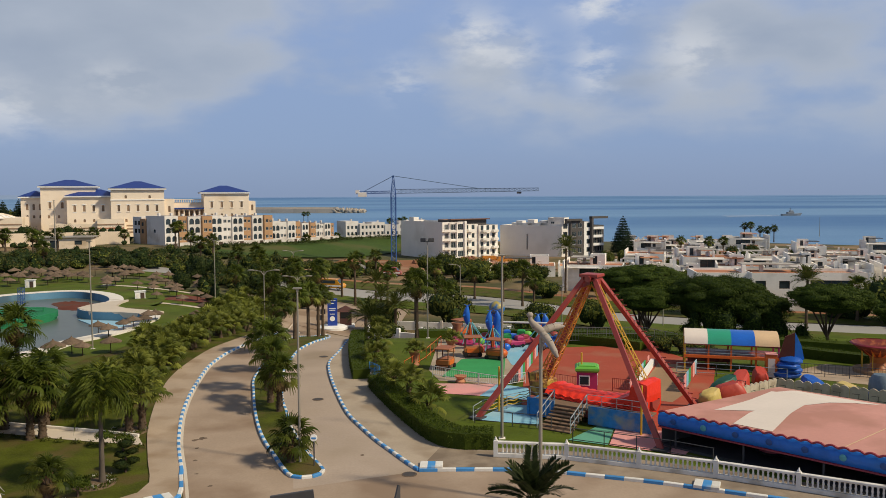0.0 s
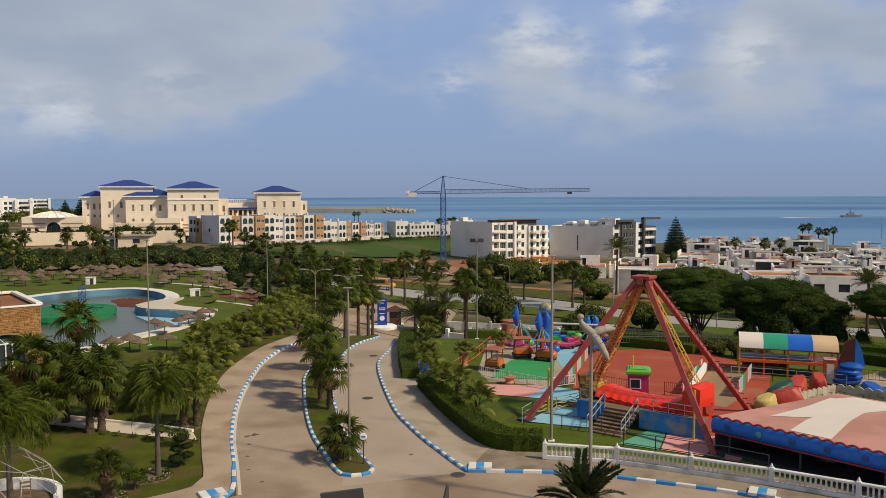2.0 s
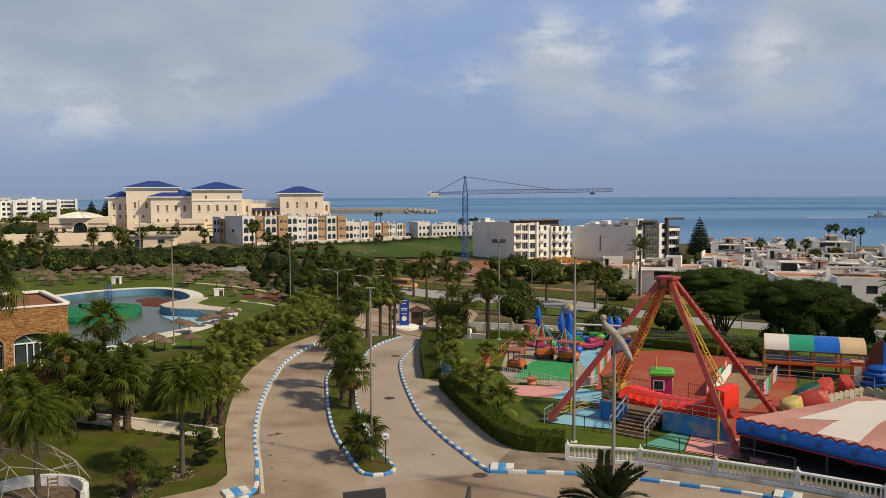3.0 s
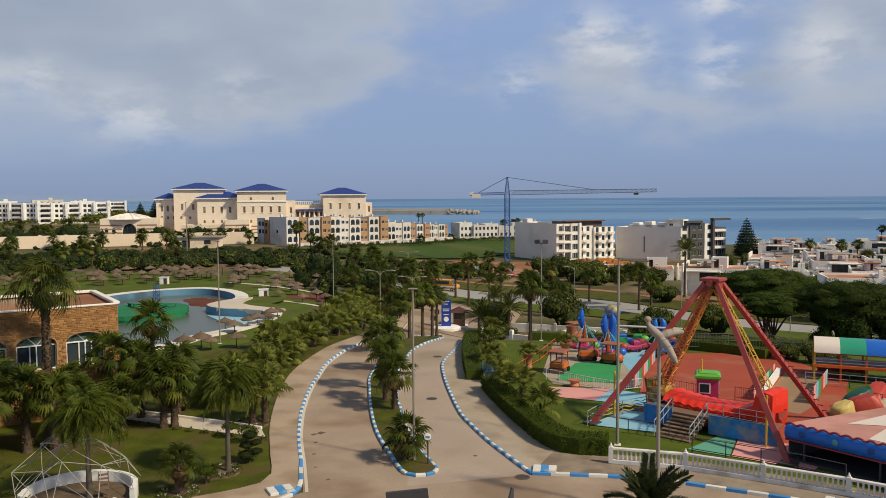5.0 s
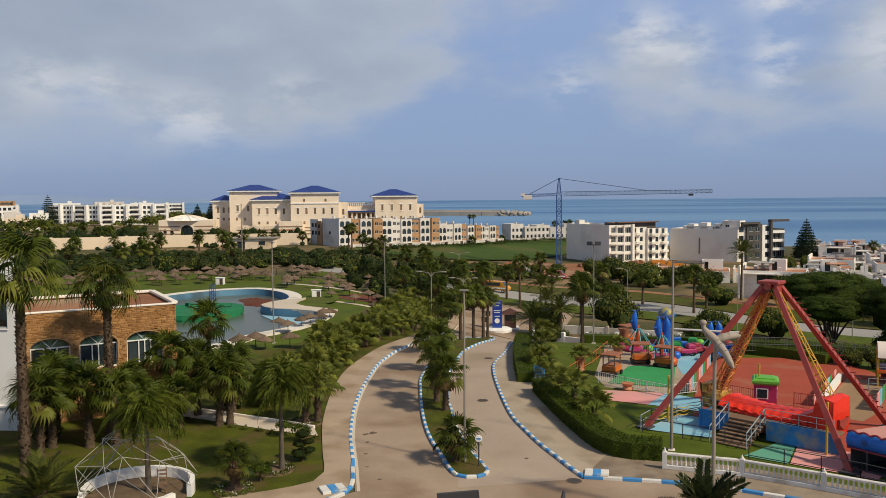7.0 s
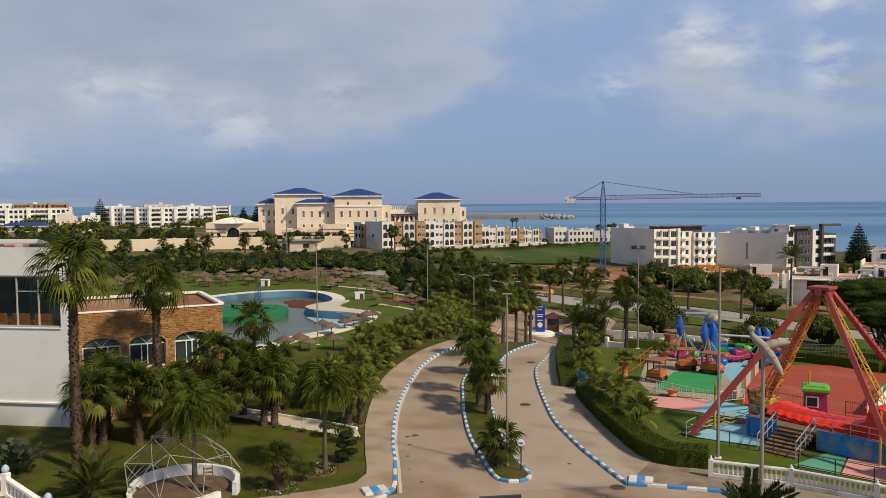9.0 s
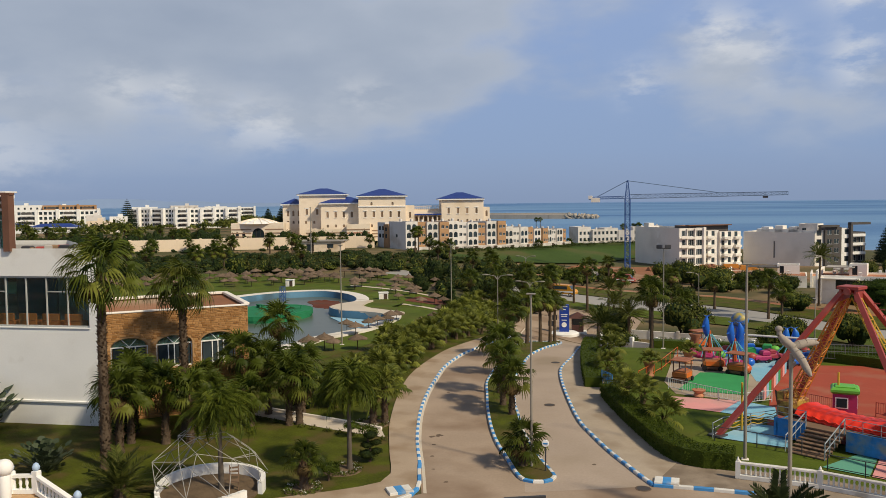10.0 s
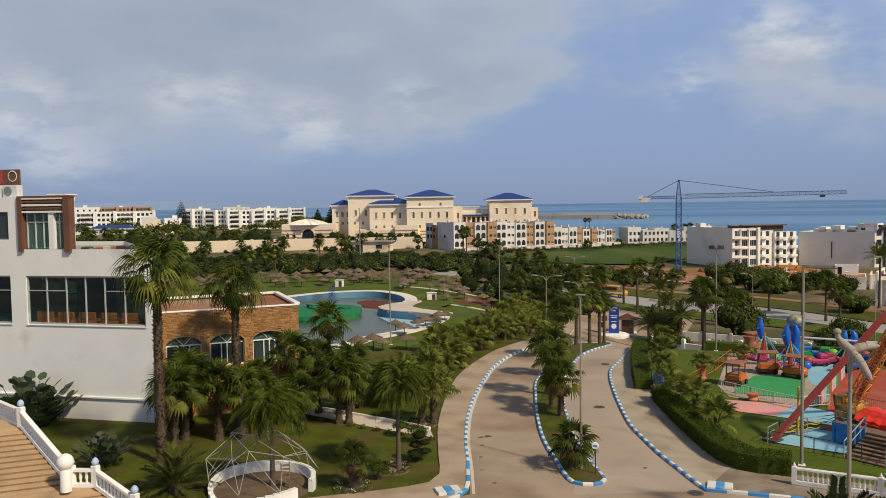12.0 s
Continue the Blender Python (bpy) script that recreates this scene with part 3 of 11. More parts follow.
def solo(name, geo, material, label, category="", group="", kind="", smooth=True, at=None):
    """A thing that is one mesh."""
    return tagged(part(name, geo, material, None, "", smooth, at), label, category, group, kind)


def thing(name, label, category, x=0.0, y=0.0, z=0.0, turn=0.0, group="", kind=""):
    """An empty at the thing's base, to which its parts belong."""
    e = new(name)
    e.empty_display_size = 0.3
    e.matrix_basis = pose(x, y, z, 0, 0, turn)
    return tagged(e, label, category, group, kind)


def sstep(a, b, x):
    t = min(1.0, max(0.0, (x - a) / (b - a)))
    return t * t * (3 - 2 * t)


def coast(az):
    """How far the land reaches, in metres, in a direction (degrees to the right of +y)."""
    return 395 + 315 * sstep(-9, -15, az) + 190 * sstep(-19, -24, az)


def ground_z(x, y):
    """Height of the land: level round the park, falling towards the shore road and the sea."""
    d, az = math.hypot(x, y), math.degrees(math.atan2(x, y))
    if abs(az) > 90:
        return 0.0
    return -sstep(-24, -4, az) * (4.5 * sstep(80, 110, d) + 3 * sstep(180, 250, d)) * (1 - sstep(60, 90, az))


POOL = [(-72.0, 104.0), (-69.5, 113.0), (-67.0, 118.5), (-63.5, 121.9), (-60.0, 123.2), (-55.5, 121.0), (-52.2, 117.6), (-49.9, 113.6), (-49.2, 110.4), (-50.1, 107.6), (-50.2, 104.6), (-47.3, 101.6), (-43.1, 100.7),
        (-40.0, 99.6), (-38.4, 96.8), (-38.0, 92.0), (-38.2, 87.3), (-39.2, 84.0), (-40.5, 81.0), (-40.8, 78.2), (-41.5, 75.0), (-46.0, 73.5), (-53.0, 79.0), (-62.0, 90.0), (-69.0, 98.0)]


def sink(x, y):
    """How far the land is dug out under the pool."""
    if not (-80 < x < -36 and 70 < y < 132):
        return 0.0
    inside, near = False, 1e9
    for (ax, ay), (bx, by) in zip(POOL, POOL[1:] + POOL[:1]):
        if (ay > y) != (by > y) and x < ax + (y - ay) * (bx - ax) / (by - ay):
            inside = not inside
        t = max(0.0, min(1.0, ((x - ax) * (bx - ax) + (y - ay) * (by - ay)) / ((bx - ax) ** 2 + (by - ay) ** 2)))
        near = min(near, math.hypot(x - ax - t * (bx - ax), y - ay - t * (by - ay)))
    return 2.2 if inside or near < 1.2 else 0.0


def spline(pts, step=1.0):
    """Points every step metres along a smooth curve through pts."""
    P = [Vector(p) for p in pts]
    P = [2 * P[0] - P[1]] + P + [2 * P[-1] - P[-2]]
    fine = []
    for i in range(1, len(P) - 2):
        for k in range(24):
            t = k / 24
            fine.append(0.5 * (2 * P[i] + (P[i + 1] - P[i - 1]) * t + (2 * P[i - 1] - 5 * P[i] + 4 * P[i + 1] - P[i + 2]) * t * t + (3 * P[i] - P[i - 1] - 3 * P[i + 1] + P[i + 2]) * t ** 3))
    fine.append(P[-2])
    run, total = [0.0], 0.0
    for a, b in zip(fine, fine[1:]):
        total += (b - a).length
        run.append(total)
    n = max(1, round(total / step))
    out, j = [], 0
    for k in range(n + 1):
        s = total * k / n
        while j < len(run) - 2 and run[j + 1] < s:
            j += 1
        f = (s - run[j]) / max(1e-6, run[j + 1] - run[j])
        out.append(fine[j].lerp(fine[j + 1], f))
    return out


def ribbon(left, right, lift):
    """A strip of ground between two curves of equal count, draped on the land."""
    g = Geo()
    m = 4
    for a, b in zip(left, right):
        for k in range(m + 1):
            p = a.lerp(b, k / m)
            g.v.append((p.x, p.y, ground_z(p.x, p.y) + lift))
    for i in range(len(left) - 1):
        for k in range(m):
            j = i * (m + 1) + k
            g.f.append((j, j + m + 1, j + m + 2, j + 1))
    return g


def even(pts, n):
    c = spline(pts, 0.25)
    return [c[round(i * (len(c) - 1) / n)] for i in range(n + 1)]


def patch(pts, lift, cell=2.0):
    """A polygon of ground, cut into cells so that it follows the land."""
    g = Geo()
    bm = bmesh.new()
    f = bm.faces.new([bm.verts.new((x, y, 0)) for x, y in pts])
    xs, ys = [p[0] for p in pts], [p[1] for p in pts]
    for axis, lo, hi in ((0, min(xs), max(xs)), (1, min(ys), max(ys))):
        k = lo + cell
        while k < hi:
            co, no = ((k, 0, 0), (1, 0, 0)) if axis == 0 else ((0, k, 0), (0, 1, 0))
            bmesh.ops.bisect_plane(bm, geom=bm.verts[:] + bm.edges[:] + bm.faces[:], plane_co=co, plane_no=no)
            k += cell
    bm.normal_update()
    bm.verts.index_update()
    if f.is_valid and f.normal.z < 0:
        bmesh.ops.reverse_faces(bm, faces=bm.faces[:])
    g.v = [(p.co.x, p.co.y, ground_z(p.co.x, p.co.y) + lift - sink(p.co.x, p.co.y)) for p in bm.verts]
    g.f = [tuple(q.index for q in face.verts) for face in bm.faces]
    bm.free()
    return g

# ---- land, sea, roads ----
def make_ground():
    azs = [-180 + 10 * i for i in range(12)] + [-60 + i for i in range(106)] + [46 + 4 * i for i in range(10)] + [90 + 10 * i for i in range(9)]
    rings = [0.5, 8, 16, 24, 32, 40, 48, 56, 64, 72] + [76 + 2 * i for i in range(20)] + [120 + 6 * i for i in range(10)] + [182 + 5 * i for i in range(16)]
    rings += [280, 310, 340, 370, 400, 440, 470, 490, 510, 550, 600, 650, 710, 730, 750, 800, 900, 1000, 1200, 1500, 1900, 2100, 2200, 2400, 3000, 4000, 4900]
    g = Geo()
    n = len(azs)
    for d in rings:
        for az in azs:
            a = radians(az)
            x, y = d * math.sin(a), d * math.cos(a)
            c = coast(az) if abs(az) < 90 else 6000
            z = ground_z(x, y) - sink(x, y) - 14 * sstep(c, c + 40, d)
            if d > 250:
                z += 0.5 * noise.noise((x * 0.02, y * 0.02, 0))
            g.v.append((x, y, z))
    for k in range(len(rings) - 1):
        for i in range(n):
            g.f.append((k * n + i, k * n + (i + 1) % n, (k + 1) * n + (i + 1) % n, (k + 1) * n + i))
    g.f.append(tuple(range(n)))
    solo("ground", g, M["scrub"], "dry green scrubland falling gently towards the sea", "ground", kind="structure")


make_ground()
SEA = -9.5
g = Geo()
g.lathe([(1.0, SEA), (400, SEA), (1500, SEA), (4950, SEA + 11.5)], seg=96, caps=False)
g.f = [tuple(reversed(f)) for f in g.f]
solo("water", g, M["sea"], "calm blue sea with pale wind streaks", "sea", kind="structure")

# the two carriageways of the park drive
LEFT_KERB = [(-13.6, 38.6), (-15.15, 42.8), (-16.7, 46.8), (-17.9, 50.4), (-19.05, 54.3), (-20.3, 59.6), (-21.4, 65.6), (-22.0, 69.8), (-22.1, 75.0), (-21.6, 80.0), (-21.4, 88.0), (-22.2, 98.0), (-23.5, 112.0)]
RIGHT_KERB = [(-2.2, 42.9), (-2.9, 44.1), (-3.9, 46.0), (-5.05, 48.2), (-6.4, 51.2), (-7.65, 54.3), (-9.1, 59.4), (-10.5, 65.0), (-11.4, 69.4), (-11.65, 72.2), (-11.5, 76.0), (-11.5, 80.0), (-11.7, 88.0), (-12.2, 96.0), (-13.0, 106.0)]
NEAR_KERB = [(-2.2, 42.9), (1.8, 43.0), (4.7, 42.75), (7.3, 42.0), (9.9, 41.2), (12.4, 40.2), (19.0, 37.4), (27.0, 33.8)]
PATH_EDGE = [(-30.0, 30.0), (-24.5, 33.0), (-19.2, 36.6), (-16.5, 38.9), (-16.1, 40.6), (-17.7, 44.6), (-20.1, 50.9), (-22.6, 59.6), (-24.0, 67.0), (-24.3, 76.0), (-23.6, 84.8), (-24.2, 96.0), (-25.0, 112.0)]
ISLAND = [(-12.0, 54.8), (-10.9, 51.0), (-9.0, 46.2), (-7.65, 43.4), (-7.4, 42.6), (-7.75, 41.9), (-8.7, 41.75), (-9.4, 42.6), (-10.6, 45.2), (-11.9, 48.1), (-13.0, 51.1), (-14.3, 55.3), (-15.65, 60.3), (-16.8, 65.2), (-17.7, 74.5), (-18.0, 82.0), (-18.0, 92.0), (-18.2, 104.0),
          (-17.0, 104.6), (-16.2, 97.0), (-15.2, 90.5), (-14.4, 86.2), (-14.9, 81.5), (-15.5, 77.0), (-15.3, 72.0), (-14.7, 66.0), (-13.1, 58.5)]

a, b = even(LEFT_KERB, 60), even(RIGHT_KERB, 60)
mid = even([(-8.5, 40.2), (-9.8, 46.0), (-12.0, 52.5), (-14.0, 57.8), (-15.9, 67.0), (-16.7, 76.0), (-16.8, 88.0), (-17.6, 108.0)], 60)
solo("road", ribbon(a, mid, 0.03), M["road"], "brownish sun-bleached concrete carriageway with oil stains", "road", kind="structure")
solo("road", ribbon(mid, b, 0.03), M["roadgrey"], "grey-beige concrete carriageway beside the hedge", "road", kind="structure")
g = patch([(-13.6, 38.6)] + NEAR_KERB + [(46.0, 24.0), (46.0, 6.0), (-60.0, 6.0), (-60.0, 20.0), (-34.0, 25.0), (-28.6, 28.0), (-23.0, 31.2), (-17.0, 35.0), (-14.0, 38.1)], 0.024, 4.0)
solo("road", g, M["road"], "beige concrete forecourt road below the viewpoint", "road", kind="structure")
g = patch([(-23.5, 112.0), (-13.0, 106.0), (-9.0, 120.0), (-8.0, 152.0), (-30.0, 156.0), (-40.0, 150.0), (-32.0, 120.0)], 0.05, 3.0)
solo("road", g, M["road"], "pale concrete apron outside the park entrance", "road", kind="structure")

M["palepave"] = mat("pale_worn_pavement", (0.41, 0.335, 0.255), 0.85, 0.14, 0.3, 10.0, 0.12, stain=(0.32, 0.25, 0.18), stain_at=0.56, stain_scale=0.35)
M["dirtypave"] = mat("grimy_grey_brown_pavement", (0.30, 0.24, 0.18), 0.9, 0.18, 0.4, 9.0, 0.15, stain=(0.20, 0.155, 0.115), stain_at=0.54, stain_scale=0.5)
# pavements, a kerb's height above the road
inner = even([(-28.6, 28.0), (-23.0, 31.2), (-17.0, 35.0), (-14.0, 38.1)] + LEFT_KERB[1:], 70)
outer = even(PATH_EDGE, 70)
solo("pavement", ribbon(outer, inner, 0.15), M["pave"], "sandy concrete pavement along the drive", "pavement", kind="structure")
HEDGE = [(1.9, 46.2), (-1.1, 46.7), (-4.2, 53.6), (-6.9, 61.6), (-9.4, 72.1), (-10.9, 80.0), (-11.4, 90.0), (-11.8, 102.0)]
a, b = even(RIGHT_KERB[:14], 50), even([(-1.1, 46.9)] + [(x + 0.8, y) for x, y in HEDGE[2:]], 50)
solo("pavement", ribbon(a, b, 0.15), M["palepave"], "pale concrete pavement beside the clipped hedge", "pavement", kind="structure")
FENCE = [(2.05, 45.0), (6.3, 44.45), (10.05, 43.0), (13.7, 41.5), (17.6, 39.5), (25.0, 35.6), (31.0, 32.4)]
a, b = even([(x, y + 1.6) for x, y in FENCE], 40), even(NEAR_KERB + [(33.0, 31.3)], 40)
a[0] = Vector((-2.0, 47.4))
solo("pavement", ribbon(a, b, 0.146), M["dirtypave"], "pale concrete pavement in front of the white balustrade", "pavement", kind="structure")

# pale gutter line beside the kerb of the left carriageway
c = even(LEFT_KERB, 60)
shift = []
for i, p in enumerate(c):
    q = c[min(i + 1, 60)] - c[max(i - 1, 0)]
    shift.append(Vector((q.y, -q.x)).normalized())
g = ribbon([p + s * 0.1 for p, s in zip(c, shift)], [p + s * 0.27 for p, s in zip(c, shift)], 0.036)
solo("trim", g, M["deck"], "pale concrete gutter strip along the kerb", "gutter", kind="structure")

# lawns
isl = [p for p in spline(ISLAND + [ISLAND[0]], 0.7)][:-1]
solo("ground", patch([(p.x, p.y) for p in isl], 0.17, 3.0), M["lawn"], "narrow grass island between the carriageways", "lawn", kind="structure")
solo("ground", patch([(p.x, p.y) for p in outer[:62]] + [(-60.0, 112.0), (-110.0, 150.0), (-110.0, 22.0), (-34.0, 27.0)], 0.08, 2.5), M["lawn"], "mown park lawn with bare brown patches", "lawn", kind="structure")
hed = even(HEDGE[1:6], 30)
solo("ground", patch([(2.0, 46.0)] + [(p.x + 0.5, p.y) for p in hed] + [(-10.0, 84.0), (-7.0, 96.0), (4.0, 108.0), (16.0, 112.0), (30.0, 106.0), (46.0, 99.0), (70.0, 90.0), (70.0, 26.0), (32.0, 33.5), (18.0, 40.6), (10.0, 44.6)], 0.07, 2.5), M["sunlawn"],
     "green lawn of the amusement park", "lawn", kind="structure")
solo("ground", patch([(-84.0, 238.0), (-88.0, 258.0), (-74.0, 300.0), (-66.0, 350.0), (-36.0, 420.0), (-24.0, 400.0), (-24.0, 330.0), (-36.0, 303.0), (-48.0, 284.0), (-60.0, 249.0), (-70.0, 232.0)], 0.5, 5.0), M["field"], "bright green meadow before the houses", "meadow", kind="structure")
solo("ground", patch([(-40.0, 200.0), (-44.0, 246.0), (-30.0, 272.0), (0.0, 276.0), (20.0, 276.0), (30.0, 240.0), (6.0, 205.0), (-20.0, 198.0)], 0.3, 6.0), M["redsoil"], "churned red soil of the building plot", "soil", kind="structure")

# the shore road: two carriageways, verge between them, a paved orange path beyond
near_lo = [(-64.0, 160.0), (-28.6, 152.5), (-4.0, 143.5), (8.4, 137.0), (23.6, 123.5), (38.0, 117.0), (52.6, 112.4), (90.0, 101.0)]
near_up = [(-66.0, 172.0), (-30.0, 165.0), (-3.0, 156.5), (9.2, 149.0), (25.7, 131.5), (40.0, 124.0), (56.8, 119.0), (95.0, 108.0)]
verge_up = [(-67.0, 181.0), (-29.0, 177.0), (-2.0, 169.0), (7.0, 164.5), (20.5, 151.2), (40.0, 137.0), (60.0, 128.5), (98.0, 117.0)]
path_up = [(-68.0, 184.0), (-29.3, 180.5), (-2.0, 172.0), (7.5, 167.4), (21.2, 154.2), (41.0, 139.4), (60.5, 130.4), (98.5, 119.0)]
L1, L2, L3, L4 = (even(c, 60) for c in (near_lo, near_up, verge_up, path_up))
solo("road", ribbon(L1, L2, 0.10), M["asphalt"], "pale grey asphalt shore road", "road", kind="structure")
solo("ground", ribbon(L2, L3, 0.22), M["lawn"], "mown grass verge of the shore road", "verge", kind="structure")
solo("pavement", ribbon(L3, L4, 0.20), M["redsoil"], "reddish paved path beyond the verge", "pavement", kind="structure")
L0 = [p - Vector((0.0, 9.0)) for p in L1]
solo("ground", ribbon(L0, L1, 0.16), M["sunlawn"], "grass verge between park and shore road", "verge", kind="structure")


# ---- kerb stones ----
def kerb_run(pts, label, z=0.0, closed=False, step=0.56):
    k = thing("trim", label, "kerb", kind="structure")
    c = spline(pts + [pts[0]] if closed else pts, step)
    for i, (p, q) in enumerate(zip(c, c[1:])):
        m = (p + q) / 2
        part("kerb_stone", (STONES if step < 0.8 else LONG_STONES)[i % 2], None, k, at=pose(m.x, m.y, ground_z(m.x, m.y) + z, 0, 0, math.degrees(math.atan2(q.y - p.y, q.x - p.x))))
    return k


STONES = [Geo().box(0, 0, 0, 0.56, 0.21, 0.19, c=0.035).mesh("kerb_stone", M[k]) for k in ("kerb_blue", "kerb_white")]
LONG_STONES = [Geo().box(0, 0, 0, 1.0, 0.22, 0.20, c=0.03).mesh("kerb_stone", M[k]) for k in ("kerb_blue", "kerb_white")]
kerb_run(LEFT_KERB[1:12], "blue and white painted kerb along the left carriageway")
kerb_run([(-28.6, 28.0), (-23.0, 31.2), (-17.0, 35.0), (-14.0, 38.1), (-15.15, 42.8)], "blue and white painted kerb round the corner", step=1.0)
kerb_run(ISLAND, "blue and white painted kerb round the grass island", closed=True)
kerb_run(RIGHT_KERB, "blue and white painted kerb along the hedge pavement")
kerb_run(NEAR_KERB, "blue and white painted kerb of the forecourt", step=1.0)
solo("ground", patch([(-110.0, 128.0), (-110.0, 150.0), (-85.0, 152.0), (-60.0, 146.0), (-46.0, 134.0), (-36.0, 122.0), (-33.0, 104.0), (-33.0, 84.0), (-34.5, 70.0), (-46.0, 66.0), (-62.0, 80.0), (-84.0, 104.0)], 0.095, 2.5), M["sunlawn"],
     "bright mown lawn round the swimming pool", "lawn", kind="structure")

# dark repair patches and a worn joint in the drive
M["patching"] = mat("dark_road_patch", (0.14, 0.10, 0.072), 0.85, 0.2, 0.8, 9.0, 0.1)
rnd = random.Random(17)
for x, y, r in ((-16.25, 48.4, 0.20), (-15.9, 48.75, 0.26), (-15.6, 46.8, 0.14), (-15.0, 44.6, 0.12), (-14.2, 42.4, 0.10), (-18.8, 60.2, 0.14), (-5.6, 45.6, 0.13), (-12.9, 40.6, 0.12)):
    ring = [(x + r * rnd.uniform(0.6, 1.3) * math.cos(a), y + r * rnd.uniform(0.6, 1.3) * math.sin(a)) for a in [k * 0.6283 for k in range(10)]]
    solo("road_patch", Geo().prism(ring, 0.02, 0.036), M["patching"], "small dark repair patch in the drive", "road patch", group="road patches", smooth=False, kind="structure")

# ---- buildings ----
def facade(g, o, u, w, h, holes, depth=0.22):
    """A wall face from o along u (plan), w wide and h high, with openings (x, z, w, h) cut through and their reveals. Outside is to the right of u."""
    ux, uy = u
    nx, ny = uy, -ux
    pt = lambda x, z, d=0.0: (o[0] + ux * x - nx * d, o[1] + uy * x - ny * d, o[2] + z)
    xs = sorted({0.0, w, *[a for x, z, a_, b in holes for a in (x, x + a_)]})
    zs = sorted({0.0, h, *[a for x, z, a_, b in holes for a in (z, z + b)]})
    for x0, x1 in zip(xs, xs[1:]):
        for z0, z1 in zip(zs, zs[1:]):
            mx, mz = (x0 + x1) / 2, (z0 + z1) / 2
            if any(x < mx < x + a and z < mz < z + b for x, z, a, b in holes):
                continue
            g.add([pt(x0, z0), pt(x1, z0), pt(x1, z1), pt(x0, z1)], [(0, 1, 2, 3)])
    for x, z, a, b in holes:
        c = [(x, z), (x + a, z), (x + a, z + b), (x, z + b)]
        for (x0, z0), (x1, z1) in zip(c, c[1:] + c[:1]):
            g.add([pt(x0, z0), pt(x0, z0, depth), pt(x1, z1, depth), pt(x1, z1)], [(0, 1, 2, 3)])


def frame_grid(g, xs, zs, y0, y1):
    """One connected frame: bars between every other pair of xs and of zs, from y0 to y1 in depth."""
    nx, nz, k = len(xs), len(zs), len(g.v)
    g.v += [(x, y, z) for y in (y0, y1) for z in zs for x in xs]
    at = lambda d, i, j: k + d * nx * nz + j * nx + i
    solid = lambda i, j: 0 <= i < nx - 1 and 0 <= j < nz - 1 and (i % 2 == 0 or j % 2 == 0)
    for i in range(nx - 1):
        for j in range(nz - 1):
            if not solid(i, j):
                continue
            g.f += [(at(0, i, j), at(0, i + 1, j), at(0, i + 1, j + 1), at(0, i, j + 1)), (at(1, i, j + 1), at(1, i + 1, j + 1), at(1, i + 1, j), at(1, i, j))]
            for di, dj, a, b in ((-1, 0, (i, j + 1), (i, j)), (1, 0, (i + 1, j), (i + 1, j + 1)), (0, -1, (i, j), (i + 1, j)), (0, 1, (i + 1, j + 1), (i, j + 1))):
                if not solid(i + di, j + dj):
                    g.f.append((at(0, *a), at(1, *a), at(1, *b), at(0, *b)))


WINDOWS = {}


def window_meshes(w, h, arch, frame_mat, bars, wall, pane):
    """Frame, pane and arched lintel of a window, origin at the lower left of the opening, x along the wall, -y outwards."""
    key = (round(w, 2), round(h, 2), arch, frame_mat, bars, pane, wall if arch else "")
    if key in WINDOWS:
        return WINDOWS[key]
    f, p, t = Geo(), Geo(), 0.07
    xs = [0.0, t]
    for i in range(1, bars):
        xs += [w * i / bars - t * 0.4, w * i / bars + t * 0.4]
    frame_grid(f, xs + [w - t, w], [0.0, t, h - t, h], 0.08, 0.16)
    lintel = Geo()
    if arch:
        r, n = w / 2, 8
        zc = h - r * arch
        prev = None
        for i in range(n + 1):
            a = math.pi * i / n
            x, z = w / 2 - r * math.cos(a), zc + r * arch * math.sin(a)
            if prev:
                k = len(lintel.v)
                lintel.v += [(x, 0.02, z), (x, 0.02, h), (x, 0.2, z)]
                lintel.f += [(k - 3, k, k + 1, k - 2), (k - 1, k + 2, k, k - 3)]
            else:
                lintel.v += [(x, 0.02, z), (x, 0.02, h), (x, 0.2, z)]
            prev = (x, z)
    p.box(w / 2, 0.17, 0.0, w, 0.02, h)
    WINDOWS[key] = f.mesh("window", M[frame_mat]), p.mesh("pane", M["grille" if frame_mat == "grille" else pane]), lintel.mesh("lintel", M[wall]) if arch else None
    return WINDOWS[key]


def put_windows(parent, o, u, holes, arch=0.0, frame_mat="alu", bars=2, name="window", wall="white", pane="glass"):
    turn = math.degrees(math.atan2(u[1], u[0]))
    for x, z, w, h in holes:
        fm, pm, lm = window_meshes(w, h, arch, frame_mat, bars, wall, pane)
        f = part(name, fm, None, parent, at=pose(o[0] + u[0] * x, o[1] + u[1] * x, o[2] + z, 0, 0, turn))
        part("pane", pm, None, f)
        if lm:
            part("lintel", lm, None, f)


def grid_holes(w, n, floors, z0, storey, ww, wh, edge=1.0):
    step = (w - 2 * edge) / n
    return [(edge + step * (i + 0.5) - ww / 2, z0 + storey * k, ww, wh) for k in range(floors) for i in range(n)]


